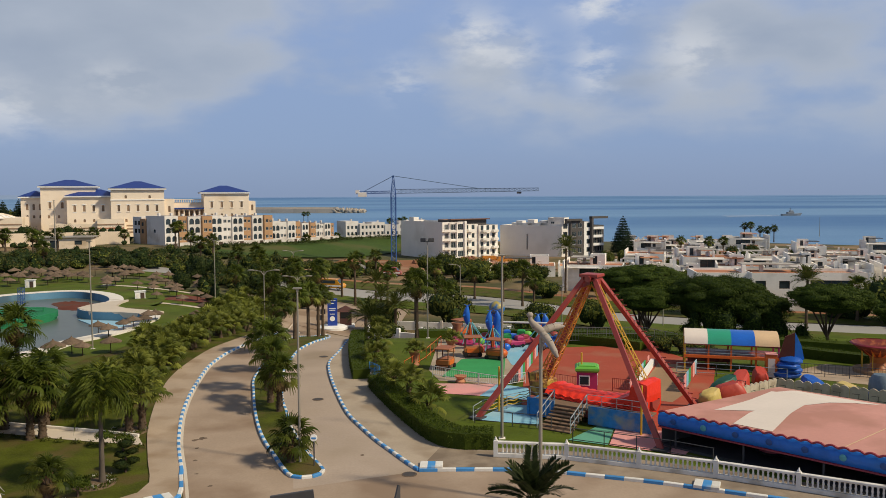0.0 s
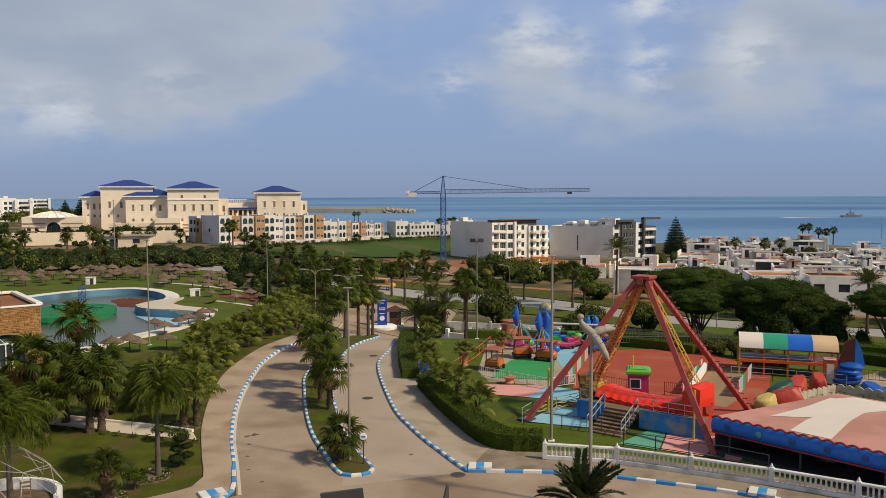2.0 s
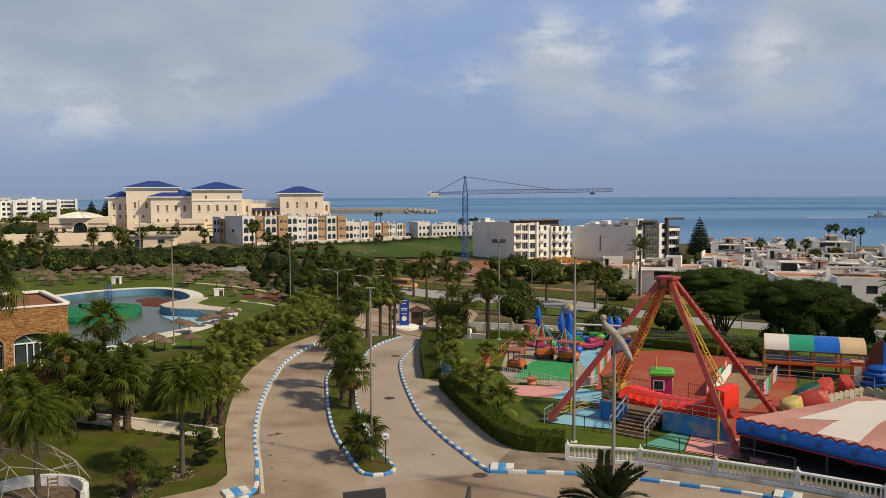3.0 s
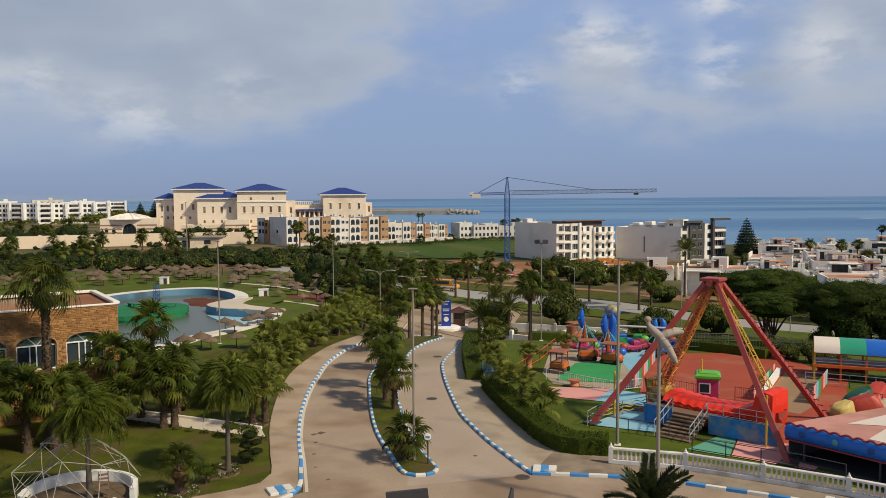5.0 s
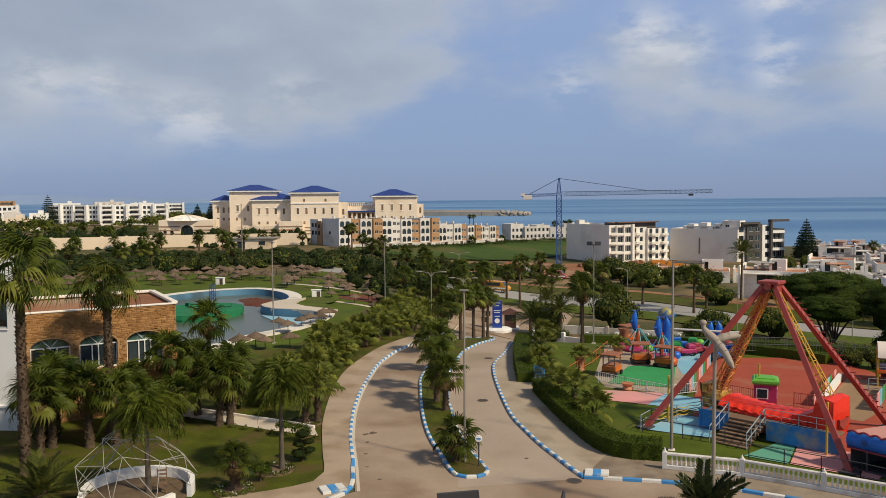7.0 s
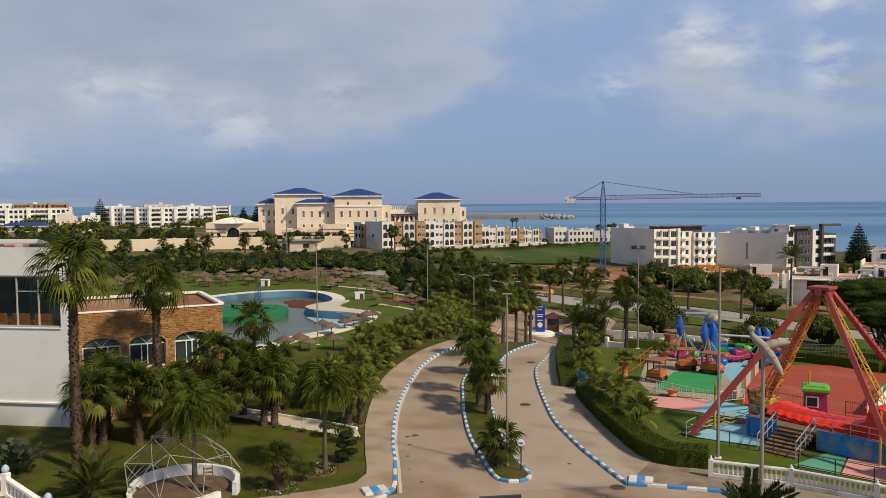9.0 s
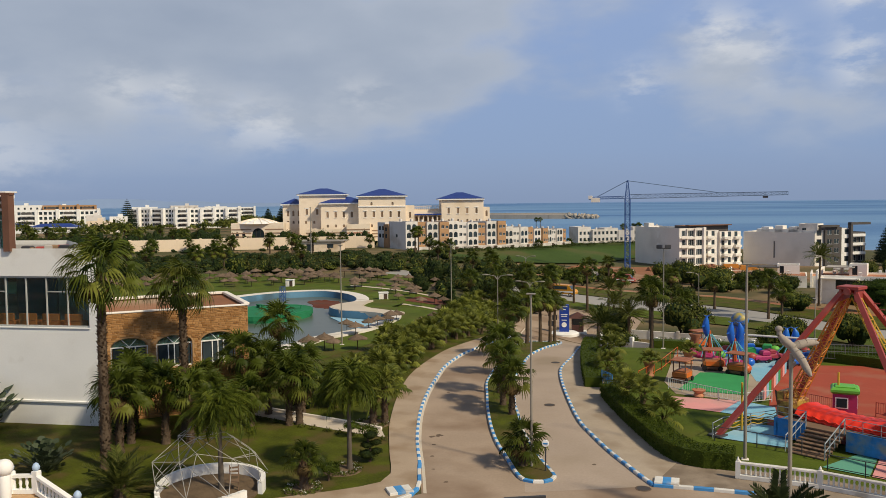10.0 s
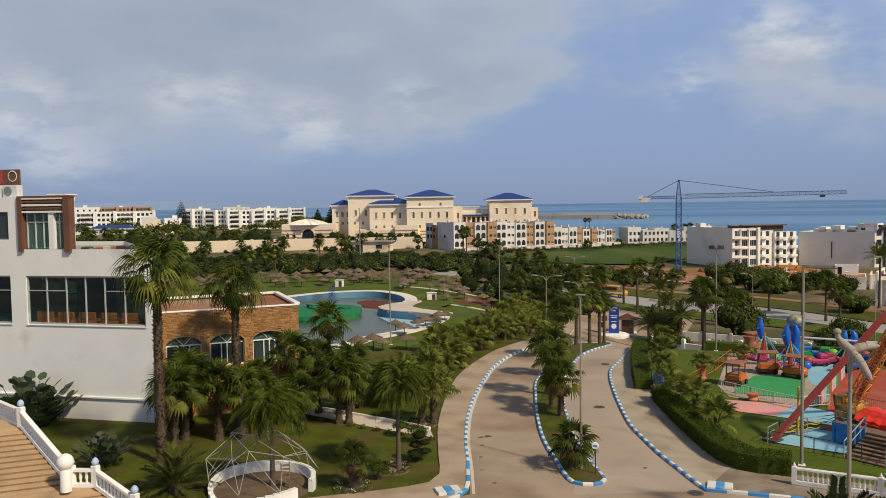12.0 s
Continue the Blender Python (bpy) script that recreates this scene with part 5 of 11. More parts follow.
def crane():
    c = thing("tower_crane", "blue lattice tower crane on a building site", "crane", -20.8, 257.0, ground_z(-20.8, 257.0))
    g = Geo()
    lattice(g, (0, 0, 0), (0, 0, 23.0), 1.5, 1.5, 14, r=0.13)
    part("mast", g, M["cranepaint"], c)
    g = Geo()
    lattice(g, (0, 0, 23.0), (0, 0, 28.6), 1.5, 0.3, 5, r=0.11)
    part("tower_head", g, M["cranepaint"], c)
    g = Geo()
    lattice(g, (1, 0, 23.6), (45.5, -6.0, 24.0), 1.3, 0.9, 30, r=0.08)
    part("jib", g, M["jibpaint"], c)
    g = Geo()
    lattice(g, (-1, 0.1, 23.4), (-12.0, 1.6, 23.2), 0.7, 0.7, 8, r=0.08)
    part("counter_jib", g, M["cranepaint"], c)
    part("counterweight", Geo().box(-10.0, 1.3, 21.9, 2.6, 1.2, 1.4, c=0.06).box(-11.6, 1.5, 23.0, 1.2, 1.0, 1.0), M["cement"], c)
    g = Geo().tube((0, 0, 28.5), (27.0, -3.6, 24.4), 0.09, seg=4).tube((0, 0, 28.5), (-9.5, 1.2, 23.6), 0.09, seg=4)
    part("stay", g, M["jibpaint"], c)
    part("trolley", Geo().box(39.5, -5.2, 22.7, 1.4, 0.9, 0.6, c=0.05), M["darkmetal"], c)
    part("base_block", Geo().box(0, 0, 0, 3.6, 3.6, 0.7, c=0.1), M["cement"], c)


crane()


# villas: white flat-roofed cubes packed between the road and the beach
def villa(x, y, turn, w, d, floors, seed, label="white flat-roofed villa with terraces"):
    """A flat-roofed villa: long low storeys with deep shaded loggias, projecting slabs, a roof room and chimneys."""
    rnd = random.Random(seed)
    z = ground_z(x, y) - rnd.uniform(0.0, 0.9)
    v = thing("villa", label, "house", x, y, z, turn, group="villas by the beach")
    st = 2.75
    hh = st * floors
    front = []
    for k in range(floors):
        ww = w * rnd.uniform(0.25, 0.45)
        x0 = rnd.uniform(0.5, max(0.6, w - ww - 2.4))
        front.append((x0, 0.55 + st * k, ww, 1.75))
        front.append((x0 + ww + 0.6, 0.9 + st * k, 1.1, 1.2))
    side = [(1.2 + i * 3.4, 0.9 + st * k, 1.1, 1.3) for k in range(floors) for i in range(int((d - 1) // 3.4))]
    fm = rnd.choice(("darkframe", "darkframe", "darkframe", "alu"))
    block(v, 0, 0, w, d, 0, hh, "whitewash", dict(front=front, right=side, left=side), 0.0, fm, 3, roof=rnd.choice(("terracotta", "terracotta", "greyroof")), parapet=rnd.uniform(0.05, 0.4))
    part("party_wall", Geo().box(w * rnd.choice((0.02, 0.98)), d * 0.5, 0, 0.35, d + 1.6, hh + rnd.uniform(0.6, 1.5)), M["whitewash"], v, smooth=False)
    for k in range(floors):
        part("slab", Geo().box(w * rnd.uniform(0.3, 0.6), -0.65, st * (k + 1) - 0.32, w * 0.55, 1.3, 0.2, c=0.02), M["whitewash"], v, smooth=False)
    for sx in (0.08, 0.9):
        part("pillar", Geo().box(w * sx, -1.3, 0, 0.28, 0.28, hh - 0.3), M["whitewash"], v, smooth=False)
    if rnd.random() < 0.7:
        ww, dd = w * rnd.uniform(0.2, 0.4), d * rnd.uniform(0.3, 0.5)
        block(v, rnd.uniform(0.3, w - ww - 0.3), d - dd - 0.4, ww, dd, hh, 2.0, "whitewash", dict(front=[(0.5, 0.1, 0.9, 1.7)]), 0.0, "darkframe", 1, roof="greyroof", parapet=0.15)
    part("roof_slab", Geo().box(w * rnd.uniform(0.3, 0.7), d * 0.6, hh + 1.5, w * 0.4, d * 0.5, 0.16, c=0.02), M[rnd.choice(("greyroof", "charcoal", "terracotta"))], v, smooth=False)
    for k in range(rnd.randint(2, 4)):
        part("chimney", Geo().box(rnd.uniform(0.8, w - 0.8), rnd.uniform(0.8, d - 0.8), hh, 0.55, 0.55, rnd.uniform(0.9, 1.7), c=0.05), M["whitewash"], v, smooth=False)
    if rnd.random() < 0.35:
        part("water_tank", Geo().lathe([(0.45, hh), (0.5, hh + 0.2), (0.5, hh + 0.9), (0.3, hh + 1.1)], rnd.uniform(1, w - 1), rnd.uniform(1, d - 1), 8), M["white"], v)
    if rnd.random() < 0.4:
        part("satellite_dish", Geo().lathe([(0.02, hh + 0.9), (0.3, hh + 1.0), (0.5, hh + 1.2)], rnd.uniform(1, w - 1), 1.2, 8, caps=False), M["white"], v)
    return v


def shutter_villa():
    """The nearest villa: two white cubes with brown shutters and a red-floored terrace."""
    v = thing("villa", "white two-storey villa with brown shutters and red terrace", "house", 48.6, 134.5, ground_z(48.6, 134.5) - 0.2, -6, group="villas by the beach")
    block(v, 0, 0, 9.2, 9, 0, 6.2, "whitewash", dict(front=[(0.6, 3.9, 1.7, 1.3), (4.4, 3.9, 1.7, 1.3), (4.2, 0.3, 1.6, 2.1)], right=[(3, 3.8, 1.2, 1.3)]), 0.0, "darkframe", 1, roof="terracotta", parapet=0.3)
    block(v, -8.5, 2.0, 8.5, 9, 0, 6.0, "whitewash", dict(front=[(2.0, 3.6, 1.8, 1.3)]), 0.0, "darkframe", 1, roof="terracotta", parapet=0.3)
    block(v, 9.2, 2.5, 10, 8, 0, 5.9, "whitewash", dict(front=[(1.0, 3.5, 6.5, 1.6)], right=[(2, 3.4, 1.2, 1.4)]), 0.0, "darkframe", 4, roof="terracotta", parapet=0.5)
    for x, y in ((-0.4, 4.0), (8.6, 3.0), (3.0, 6.0), (18.6, 6.0)):
        part("chimney", Geo().box(x, y, 6.0, 0.6, 0.6, 1.5, c=0.05), M["whitewash"], v, smooth=False)
    part("canopy", Geo().box(4, 6.5, 7.4, 9, 3.4, 0.2, c=0.03), M["greyroof"], v, smooth=False)


def villas():
    shutter_villa()
    villa(21.0, 163.5, -14, 12.0, 9.0, 2, 5, "white villa with a terracotta terrace and dark window")
    villa(34.0, 158.0, -8, 9.0, 9.0, 2, 7, "white villa behind the pines with roof terrace")
    villa(6.3, 196.0, -6, 17.0, 11.0, 1, 8, "low white house behind a garden wall")
    villa(24.0, 196.0, -8, 12.0, 9.0, 1, 9, "low white house with chimneys")
    rnd = random.Random(11)
    k = 20
    for row, (y0, x0, x1) in enumerate(((162, 50, 100), (176, 32, 110), (192, 40, 124), (210, 38, 132), (228, 44, 142), (247, 50, 152), (268, 60, 160), (292, 62, 150), (318, 64, 118), (346, 70, 116))):
        x = x0 + rnd.uniform(0, 4)
        while x < x1:
            w = rnd.uniform(6.5, 11.5) if row < 5 else rnd.uniform(9.0, 15.0)
            villa(x, y0 - (x - x0) * 0.22 + rnd.uniform(-2, 2), rnd.choice((-14, -12, -10, -16)), w, rnd.uniform(7, 10), 2 if row == 0 or rnd.random() < 0.2 else 1, k)
            k += 1
            x += w + rnd.uniform(0.3, 2.0)


villas()


def far_flats(x, y, turn, w, floors, n, label, wall="white", loggia=True):
    h = thing("apartment_block", label, "apartment block", x, y, ground_z(x, y), turn, group="far apartment blocks")
    per = w / n
    for i in range(n):
        off = 1.2 if i % 2 else 0.0
        holes = [(0.9 + 2.6 * j, 1.1 + 3.0 * k, 1.7, 1.7) for k in range(floors) for j in range(int((per - 1) // 2.6))]
        block(h, per * i, off, per, 12 - off, 0, floors * 3.0 + 0.4, wall, dict(front=holes, right=holes[:floors] if i == n - 1 else [], left=[]), 0.0, "darkframe", 1, parapet=0.5)
        if loggia and i % 2 == 0:
            for k in range(floors):
                part("balcony", Geo().box(per * (i + 0.5), off - 0.8, 3.0 * k + 0.25, per * 0.62, 1.6, 0.18).box(per * (i + 0.5), off - 1.55, 3.0 * k + 0.4, per * 0.62, 0.12, 0.85), M[wall], h, smooth=False)
                # flat dark panel: the balcony's shade as colour, no opening behind it
                part("loggia_shade", Geo().box(per * (i + 0.5), off + 0.02, 3.0 * k + 0.45, per * 0.5, 0.08, 2.2), M["charcoal"], h, "dark panel painting the shade behind a balcony", smooth=False)
        part("stair_tower", Geo().box(per * (i + 1) - 0.5, 0.4, 0, 1.6, 3.0, floors * 3.0 + rnd_tower.uniform(0.6, 2.2)), M[wall], h, smooth=False)
    return h


rnd_tower = random.Random(3)


far_flats(-387.6, 383.2, 36.7, 46, 4, 4, "white apartment block with rows of balconies")
far_flats(-376.0, 467.5, -1.3, 40, 4, 4, "white apartment block with dark balconies")
far_flats(-318.2, 442.5, 33.6, 39.5, 4, 5, "long white apartment block with loggias")
far_flats(-443.0, 461.8, 42.0, 35, 5, 3, "ochre apartment block rising behind the white ones", "ochre")
far_flats(-400.0, 560.0, 30.0, 60, 4, 5, "distant white apartment terrace")
far_flats(-300.0, 600.0, 15.0, 60, 4, 5, "distant white apartment terrace")
p = thing("pavilion", "low house with a blue hipped roof", "house", -356.0, 362.0, 0.0, 25)
block(p, 0, 0, 24, 9, 0, 3.0, "white", dict(front=grid_holes(24, 6, 1, 1.0, 3, 1.3, 1.4)), parapet=0)
hip_roof(p, 0, 0, 24, 9, 3.5, 1.9)
block(p, -16, 3, 12, 8, 0, 3.2, "white", {}, parapet=0)
hip_roof(p, -16, 3, 12, 8, 3.7, 1.9)

for i, (x, y, w_, hh, wall_) in enumerate(((-311.0, 354.0, 11, 6.4, "sandstone"), (-306.0, 366.0, 9, 8.6, "white"), (-318.0, 362.0, 8, 9.4, "rowwhite"), (-328.0, 372.0, 10, 8.0, "white"), (-398.0, 500.0, 18, 13.4, "white"),
                                             (-376.0, 516.0, 20, 14.2, "rowwhite"), (-352.0, 524.0, 16, 13.2, "white"), (-470.0, 452.0, 26, 15.6, "white"), (-448.0, 470.0, 20, 14.8, "white"))):
    h = thing("town_house", "pale flat-roofed house between the far apartment blocks", "house", x, y, 0.0, 34 + 3 * (i % 3), group="far town houses")
    block(h, 0, 0, w_, 9, 0, hh, wall_, dict(front=grid_holes(w_, int(w_ // 4), 2 if hh < 10 else 1, 1.0 if hh < 10 else hh - 2.6, 3.0, 1.3, 1.4)), 0.0, "darkframe", 1, parapet=0.5)
    part("roof_room", Geo().box(w_ * 0.6, 4, hh, 2.6, 3.0, 2.0, c=0.04), M[wall_], h, smooth=False)

# breakwater and patrol boat
j = thing("breakwater", "long concrete jetty ending in pale boulders", "breakwater", 0, 0, SEA)
run = spline([(-470.0, 1160.0), (-330.0, 1120.0), (-215.0, 1110.0), (-165.0, 1112.0)], 30.0)
for p, q in zip(run, run[1:]):
    t, ln = plan(p.x, p.y, q.x, q.y)
    part("jetty_section", Geo().box(0, 0, -1, ln, 11, 7.0, c=0.4), M["jetty"], j, smooth=False, at=pose((p.x + q.x) / 2, (p.y + q.y) / 2, 0, 0, 0, t))
part("parapet_wall", Geo().box(-318, 1128, 5.8, 300, 1.4, 2.4, turn=-8), M["deck"], j, smooth=False)
rnd = random.Random(3)
for i in range(120):
    a = rnd.uniform(0, 1)
    g = Geo().blob((-172 + 44 * a, 1108 + rnd.uniform(-8, 8), rnd.uniform(0, 6.5) * (1 - 0.5 * a)), [rnd.uniform(1.6, 3.2) for _ in range(3)], 4, 6, 0.2, i)
    part("boulder", g, M["rock"], j, smooth=False)
b = thing("patrol_boat", "small grey patrol boat under way", "boat", 361.0, 886.0, SEA, 8)
b.matrix_basis = pose(361.0, 886.0, SEA, 0, 0, 8) @ Matrix.Scale(0.75, 4)
hull = Geo().add([(-14, -2.6, 0), (8, -2.6, 0), (15, 0, 0), (8, 2.6, 0), (-14, 2.6, 0), (-14.5, -3, 2.6), (9, -3.2, 3.0), (17.5, 0, 4.0), (9, 3.2, 3.0), (-14.5, 3, 2.6)],
                 [(4, 3, 2, 1, 0), (5, 6, 7, 8, 9), (0, 1, 6, 5), (1, 2, 7, 6), (2, 3, 8, 7), (3, 4, 9, 8), (4, 0, 5, 9)])
part("hull", hull, M["shipgrey"], b, smooth=False)
part("deckhouse", Geo().box(-1, 0, 2.8, 10, 4.4, 2.6, c=0.3).box(0.5, 0, 5.4, 5, 3.6, 2.2, c=0.3), M["shipgrey"], b, smooth=False)
part("radar_mast", Geo().tube((-1, 0, 7.4), (-1.4, 0, 13.0), 0.4, 0.15, 6).box(-1.2, 0, 10.0, 0.3, 3.4, 0.3), M["shipgrey"], b)
g = Geo().add([(-14, -1.5, 0.08), (-10, 1.8, 0.1), (-75, 9, 0.1), (-75, -9, 0.1)], [(0, 1, 2, 3)])
solo("wake", g, M["foam"], "white foam wake behind the boat", "wake", kind="stuff", at=pose(361.0, 886.0, SEA, 0, 0, 8))
# headland far to the left, its haze put into the blue colour
g = Geo()
n = 40
for i in range(n + 1):
    a = radians(-62 + 38 * i / n)
    hgt = 14 + 62 * max(0.0, math.sin(math.pi * (1 - i / n) * 0.9)) * (0.75 + 0.4 * noise.noise((i * 0.35, 1.3, 0)))
    g.v += [(4700 * math.sin(a), 4700 * math.cos(a), SEA), (4760 * math.sin(a), 4760 * math.cos(a), SEA + hgt)]
for i in range(n):
    g.f.append((2 * i, 2 * i + 2, 2 * i + 3, 2 * i + 1))
solo("backdrop", g, M["hill"], "hazy blue headland on the horizon", "hills", kind="structure")


# ---- plants ----
def fan_leaf(rnd, petiole, radius, blades=15, droop=0.35):
    """One fan leaf along +x: a stalk, a pleated palm and long pointed fingers with hanging tips."""
    g = Geo()
    hub = (petiole, 0, 0.05)
    g.v += [hub, (0, -0.03, 0), (0, 0.03, 0), (0.02, 0, 0.05)]
    g.f += [(1, 2, 0), (1, 0, 3), (2, 3, 0)]
    spread = radians(rnd.uniform(100, 130))
    half = spread / (blades - 1) * 0.52
    for i in range(blades):
        a = -spread + 2 * spread * i / (blades - 1) + rnd.uniform(-0.04, 0.04)
        r = radius * (0.80 + 0.20 * math.cos(a)) * rnd.uniform(0.86, 1.08)
        c, s = math.cos(a), math.sin(a)
        hang = droop * r * rnd.uniform(0.6, 1.4)
        pts = []
        for f, w, z in ((0.50, 0.50 * half, 0.05 * radius), (0.76, 0.36 * half, -hang * 0.18), (0.91, 0.19 * half, -hang * 0.62)):
            for sd in (-1, 1):
                q = w * r * sd * 1.9
                pts.append((petiole + c * r * f - s * q, s * r * f + c * q, 0.05 + z + sd * 0.035 * radius))
        pts.append((petiole + c * r * 0.97, s * r * 0.97, -hang * 1.25))
        k = len(g.v)
        g.v += pts
        g.f += [(0, k, k + 1), (k, k + 2, k + 3, k + 1), (k + 2, k + 4, k + 5, k + 3), (k + 4, k + 6, k + 5)]
    return g


def plume_leaf(rnd, length, leaflets=34):
    """One long arching frond with fine hanging leaflets set all round its spine."""
    g = Geo()
    bend = rnd.uniform(0.40, 0.80)
    spine = lambda f: Vector((length * f * (1 - 0.30 * f * f), 0, length * (0.30 * f - bend * f * f)))
    g.v.append(tuple(spine(0)))
    prev = 0
    for k in range(1, 8):
        q, w = spine(k / 7), 0.028 * (1 - k / 8)
        j = len(g.v)
        g.v += [(q.x, -w, q.z), (q.x, w, q.z), (q.x, 0, q.z + w)]
        g.f += [(prev, j, j + 1), (prev, j + 1, j + 2)]
        prev = j
    for i in range(leaflets):
        f = 0.16 + 0.84 * (i + rnd.uniform(0, 0.6)) / leaflets
        p = spine(f)
        ln = length * 0.44 * (1 - 0.5 * abs(f - 0.4)) * rnd.uniform(0.8, 1.15)
        for s in (-1, 1):
            up = rnd.uniform(-0.7, 0.9)
            mid = p + Vector((ln * 0.34, s * ln * 0.42, ln * 0.36 * up))
            tip = p + Vector((ln * 0.46, s * ln * 0.50, ln * (0.75 * up - 0.50)))
            w = 0.013
            j = len(g.v)
            g.v += [tuple(p), tuple(mid + Vector((w, -s * w, w))), tuple(tip), tuple(mid + Vector((-w, s * w, -w)))]
            g.f += [(j, j + 1, j + 2, j + 3)]
    return g


def feather_leaf(rnd, length, leaflets=22):
    """One arching feather frond along +x."""
    g = Geo()
    spine = lambda f: Vector((length * f * (1 - 0.12 * f * f), 0, length * (0.28 * f - 0.42 * f * f)))
    prev = spine(0)
    for k in range(1, 7):
        q = spine(k / 6)
        w = 0.03 * (1 - k / 7)
        g.add([prev + Vector((0, -w, 0)), prev + Vector((0, w, 0)), q + Vector((0, w * 0.8, 0)), q + Vector((0, -w * 0.8, 0))], [(0, 1, 2, 3)])
        prev = q
    for i in range(leaflets):
        f = 0.12 + 0.88 * i / (leaflets - 1)
        p = spine(f)
        ln = length * 0.24 * (1 - 0.55 * abs(f - 0.45)) * rnd.uniform(0.85, 1.1)
        for s in (-1, 1):
            tip = p + Vector((ln * 0.75, s * ln * 0.75, rnd.uniform(-0.12, 0.10) * length * 0.2))
            mid = p.lerp(tip, 0.45)
            g.add([p, mid + Vector((0.03, -s * 0.03, 0.0)), tip, mid + Vector((-0.03, s * 0.03, 0.0))], [(0, 1, 2, 3)])
    return g


def crown(rnd, n, leaf, low, high, sag=0.05, base=0.12):
    """n leaves set round the origin, from steep to hanging, with sag."""
    V, F, k = [], [], 0
    for i in range(n):
        el = math.radians(low + (high - low) * (i + rnd.uniform(-1.5, 1.5)) / n)
        az = i * 2.399963 + rnd.uniform(-0.35, 0.35)
        g = leaf(rnd)
        arr = np.array(g.v)
        roll = rnd.uniform(-0.6, 0.6)
        m = np.array((Matrix.Rotation(az, 3, "Z") @ Matrix.Rotation(-el, 3, "Y") @ Matrix.Rotation(roll, 3, "X")))
        out = arr @ m.T
        d = np.hypot(out[:, 0], out[:, 1])
        out[:, 2] -= sag * d ** 2
        out += np.array((math.cos(az) * base, math.sin(az) * base, 0))
        V.append(out)
        F += [tuple(j + k for j in f) for f in g.f]
        k += len(arr)
    g = Geo()
    g.v, g.f = [tuple(p) for p in np.concatenate(V)], F
    return g


def trunk_geo(rnd, h, r0, r1, rough=0.10, lean=0.0, seg=10):
    """A palm trunk with faint uneven rings and a swollen foot."""
    g, n = Geo(), max(6, int(h / 0.16))
    for k in range(n + 1):
        f = k / n
        r = (r0 + (r1 - r0) * f + 0.5 * r0 * math.exp(-f * h / 0.35)) * (1 + rnd.uniform(-rough, rough) * 0.5)
        for i in range(seg):
            a = 2 * math.pi * i / seg
            rr = r * (1 + rnd.uniform(-rough, rough) * 0.4)
            g.v.append((rr * math.cos(a) + lean * f * f, rr * math.sin(a), h * f))
    g.f += [(k * seg + i, k * seg + (i + 1) % seg, (k + 1) * seg + (i + 1) % seg, (k + 1) * seg + i) for k in range(n) for i in range(seg)]
    g.f.append(tuple(range(n * seg, (n + 1) * seg)))
    return g


def stubs_geo(rnd, h, r0, r1, z0, lean=0.0, long=0.20):
    """Cut leaf bases in a spiral up the trunk, pointing up and out."""
    g = Geo()
    z, a = z0, 0.0
    while z < h:
        f = z / h
        r = r0 + (r1 - r0) * f
        a += 2.399963 + rnd.uniform(-0.25, 0.25)
        z += 0.020 * 0.25 / r0
        if rnd.random() < 0.12:
            continue
        ln, w, out = long * rnd.uniform(0.6, 1.3), rnd.uniform(0.045, 0.075), rnd.uniform(0.25, 0.75)
        c, s = math.cos(a), math.sin(a)
        bx, by = r * 0.93 * c + lean * f * f, r * 0.93 * s
        tx, ty, tz = bx + c * ln * out, by + s * ln * out, z + ln * 0.75
        g.add([(bx - s * w, by + c * w, z), (bx + s * w, by - c * w, z), (tx + s * w * 0.7, ty - c * w * 0.7, tz), (tx - s * w * 0.7, ty + c * w * 0.7, tz), (bx, by, z + ln * 0.55)],
              [(0, 1, 2, 3), (0, 3, 4), (1, 4, 2), (3, 2, 4)])
    return g


PALMS = {}
M["greytrunk"] = mat("smooth_grey_palm_trunk", (0.115, 0.095, 0.075), 0.9, 0.2, 1.2, 9.0, 0.4, dist=0.03)


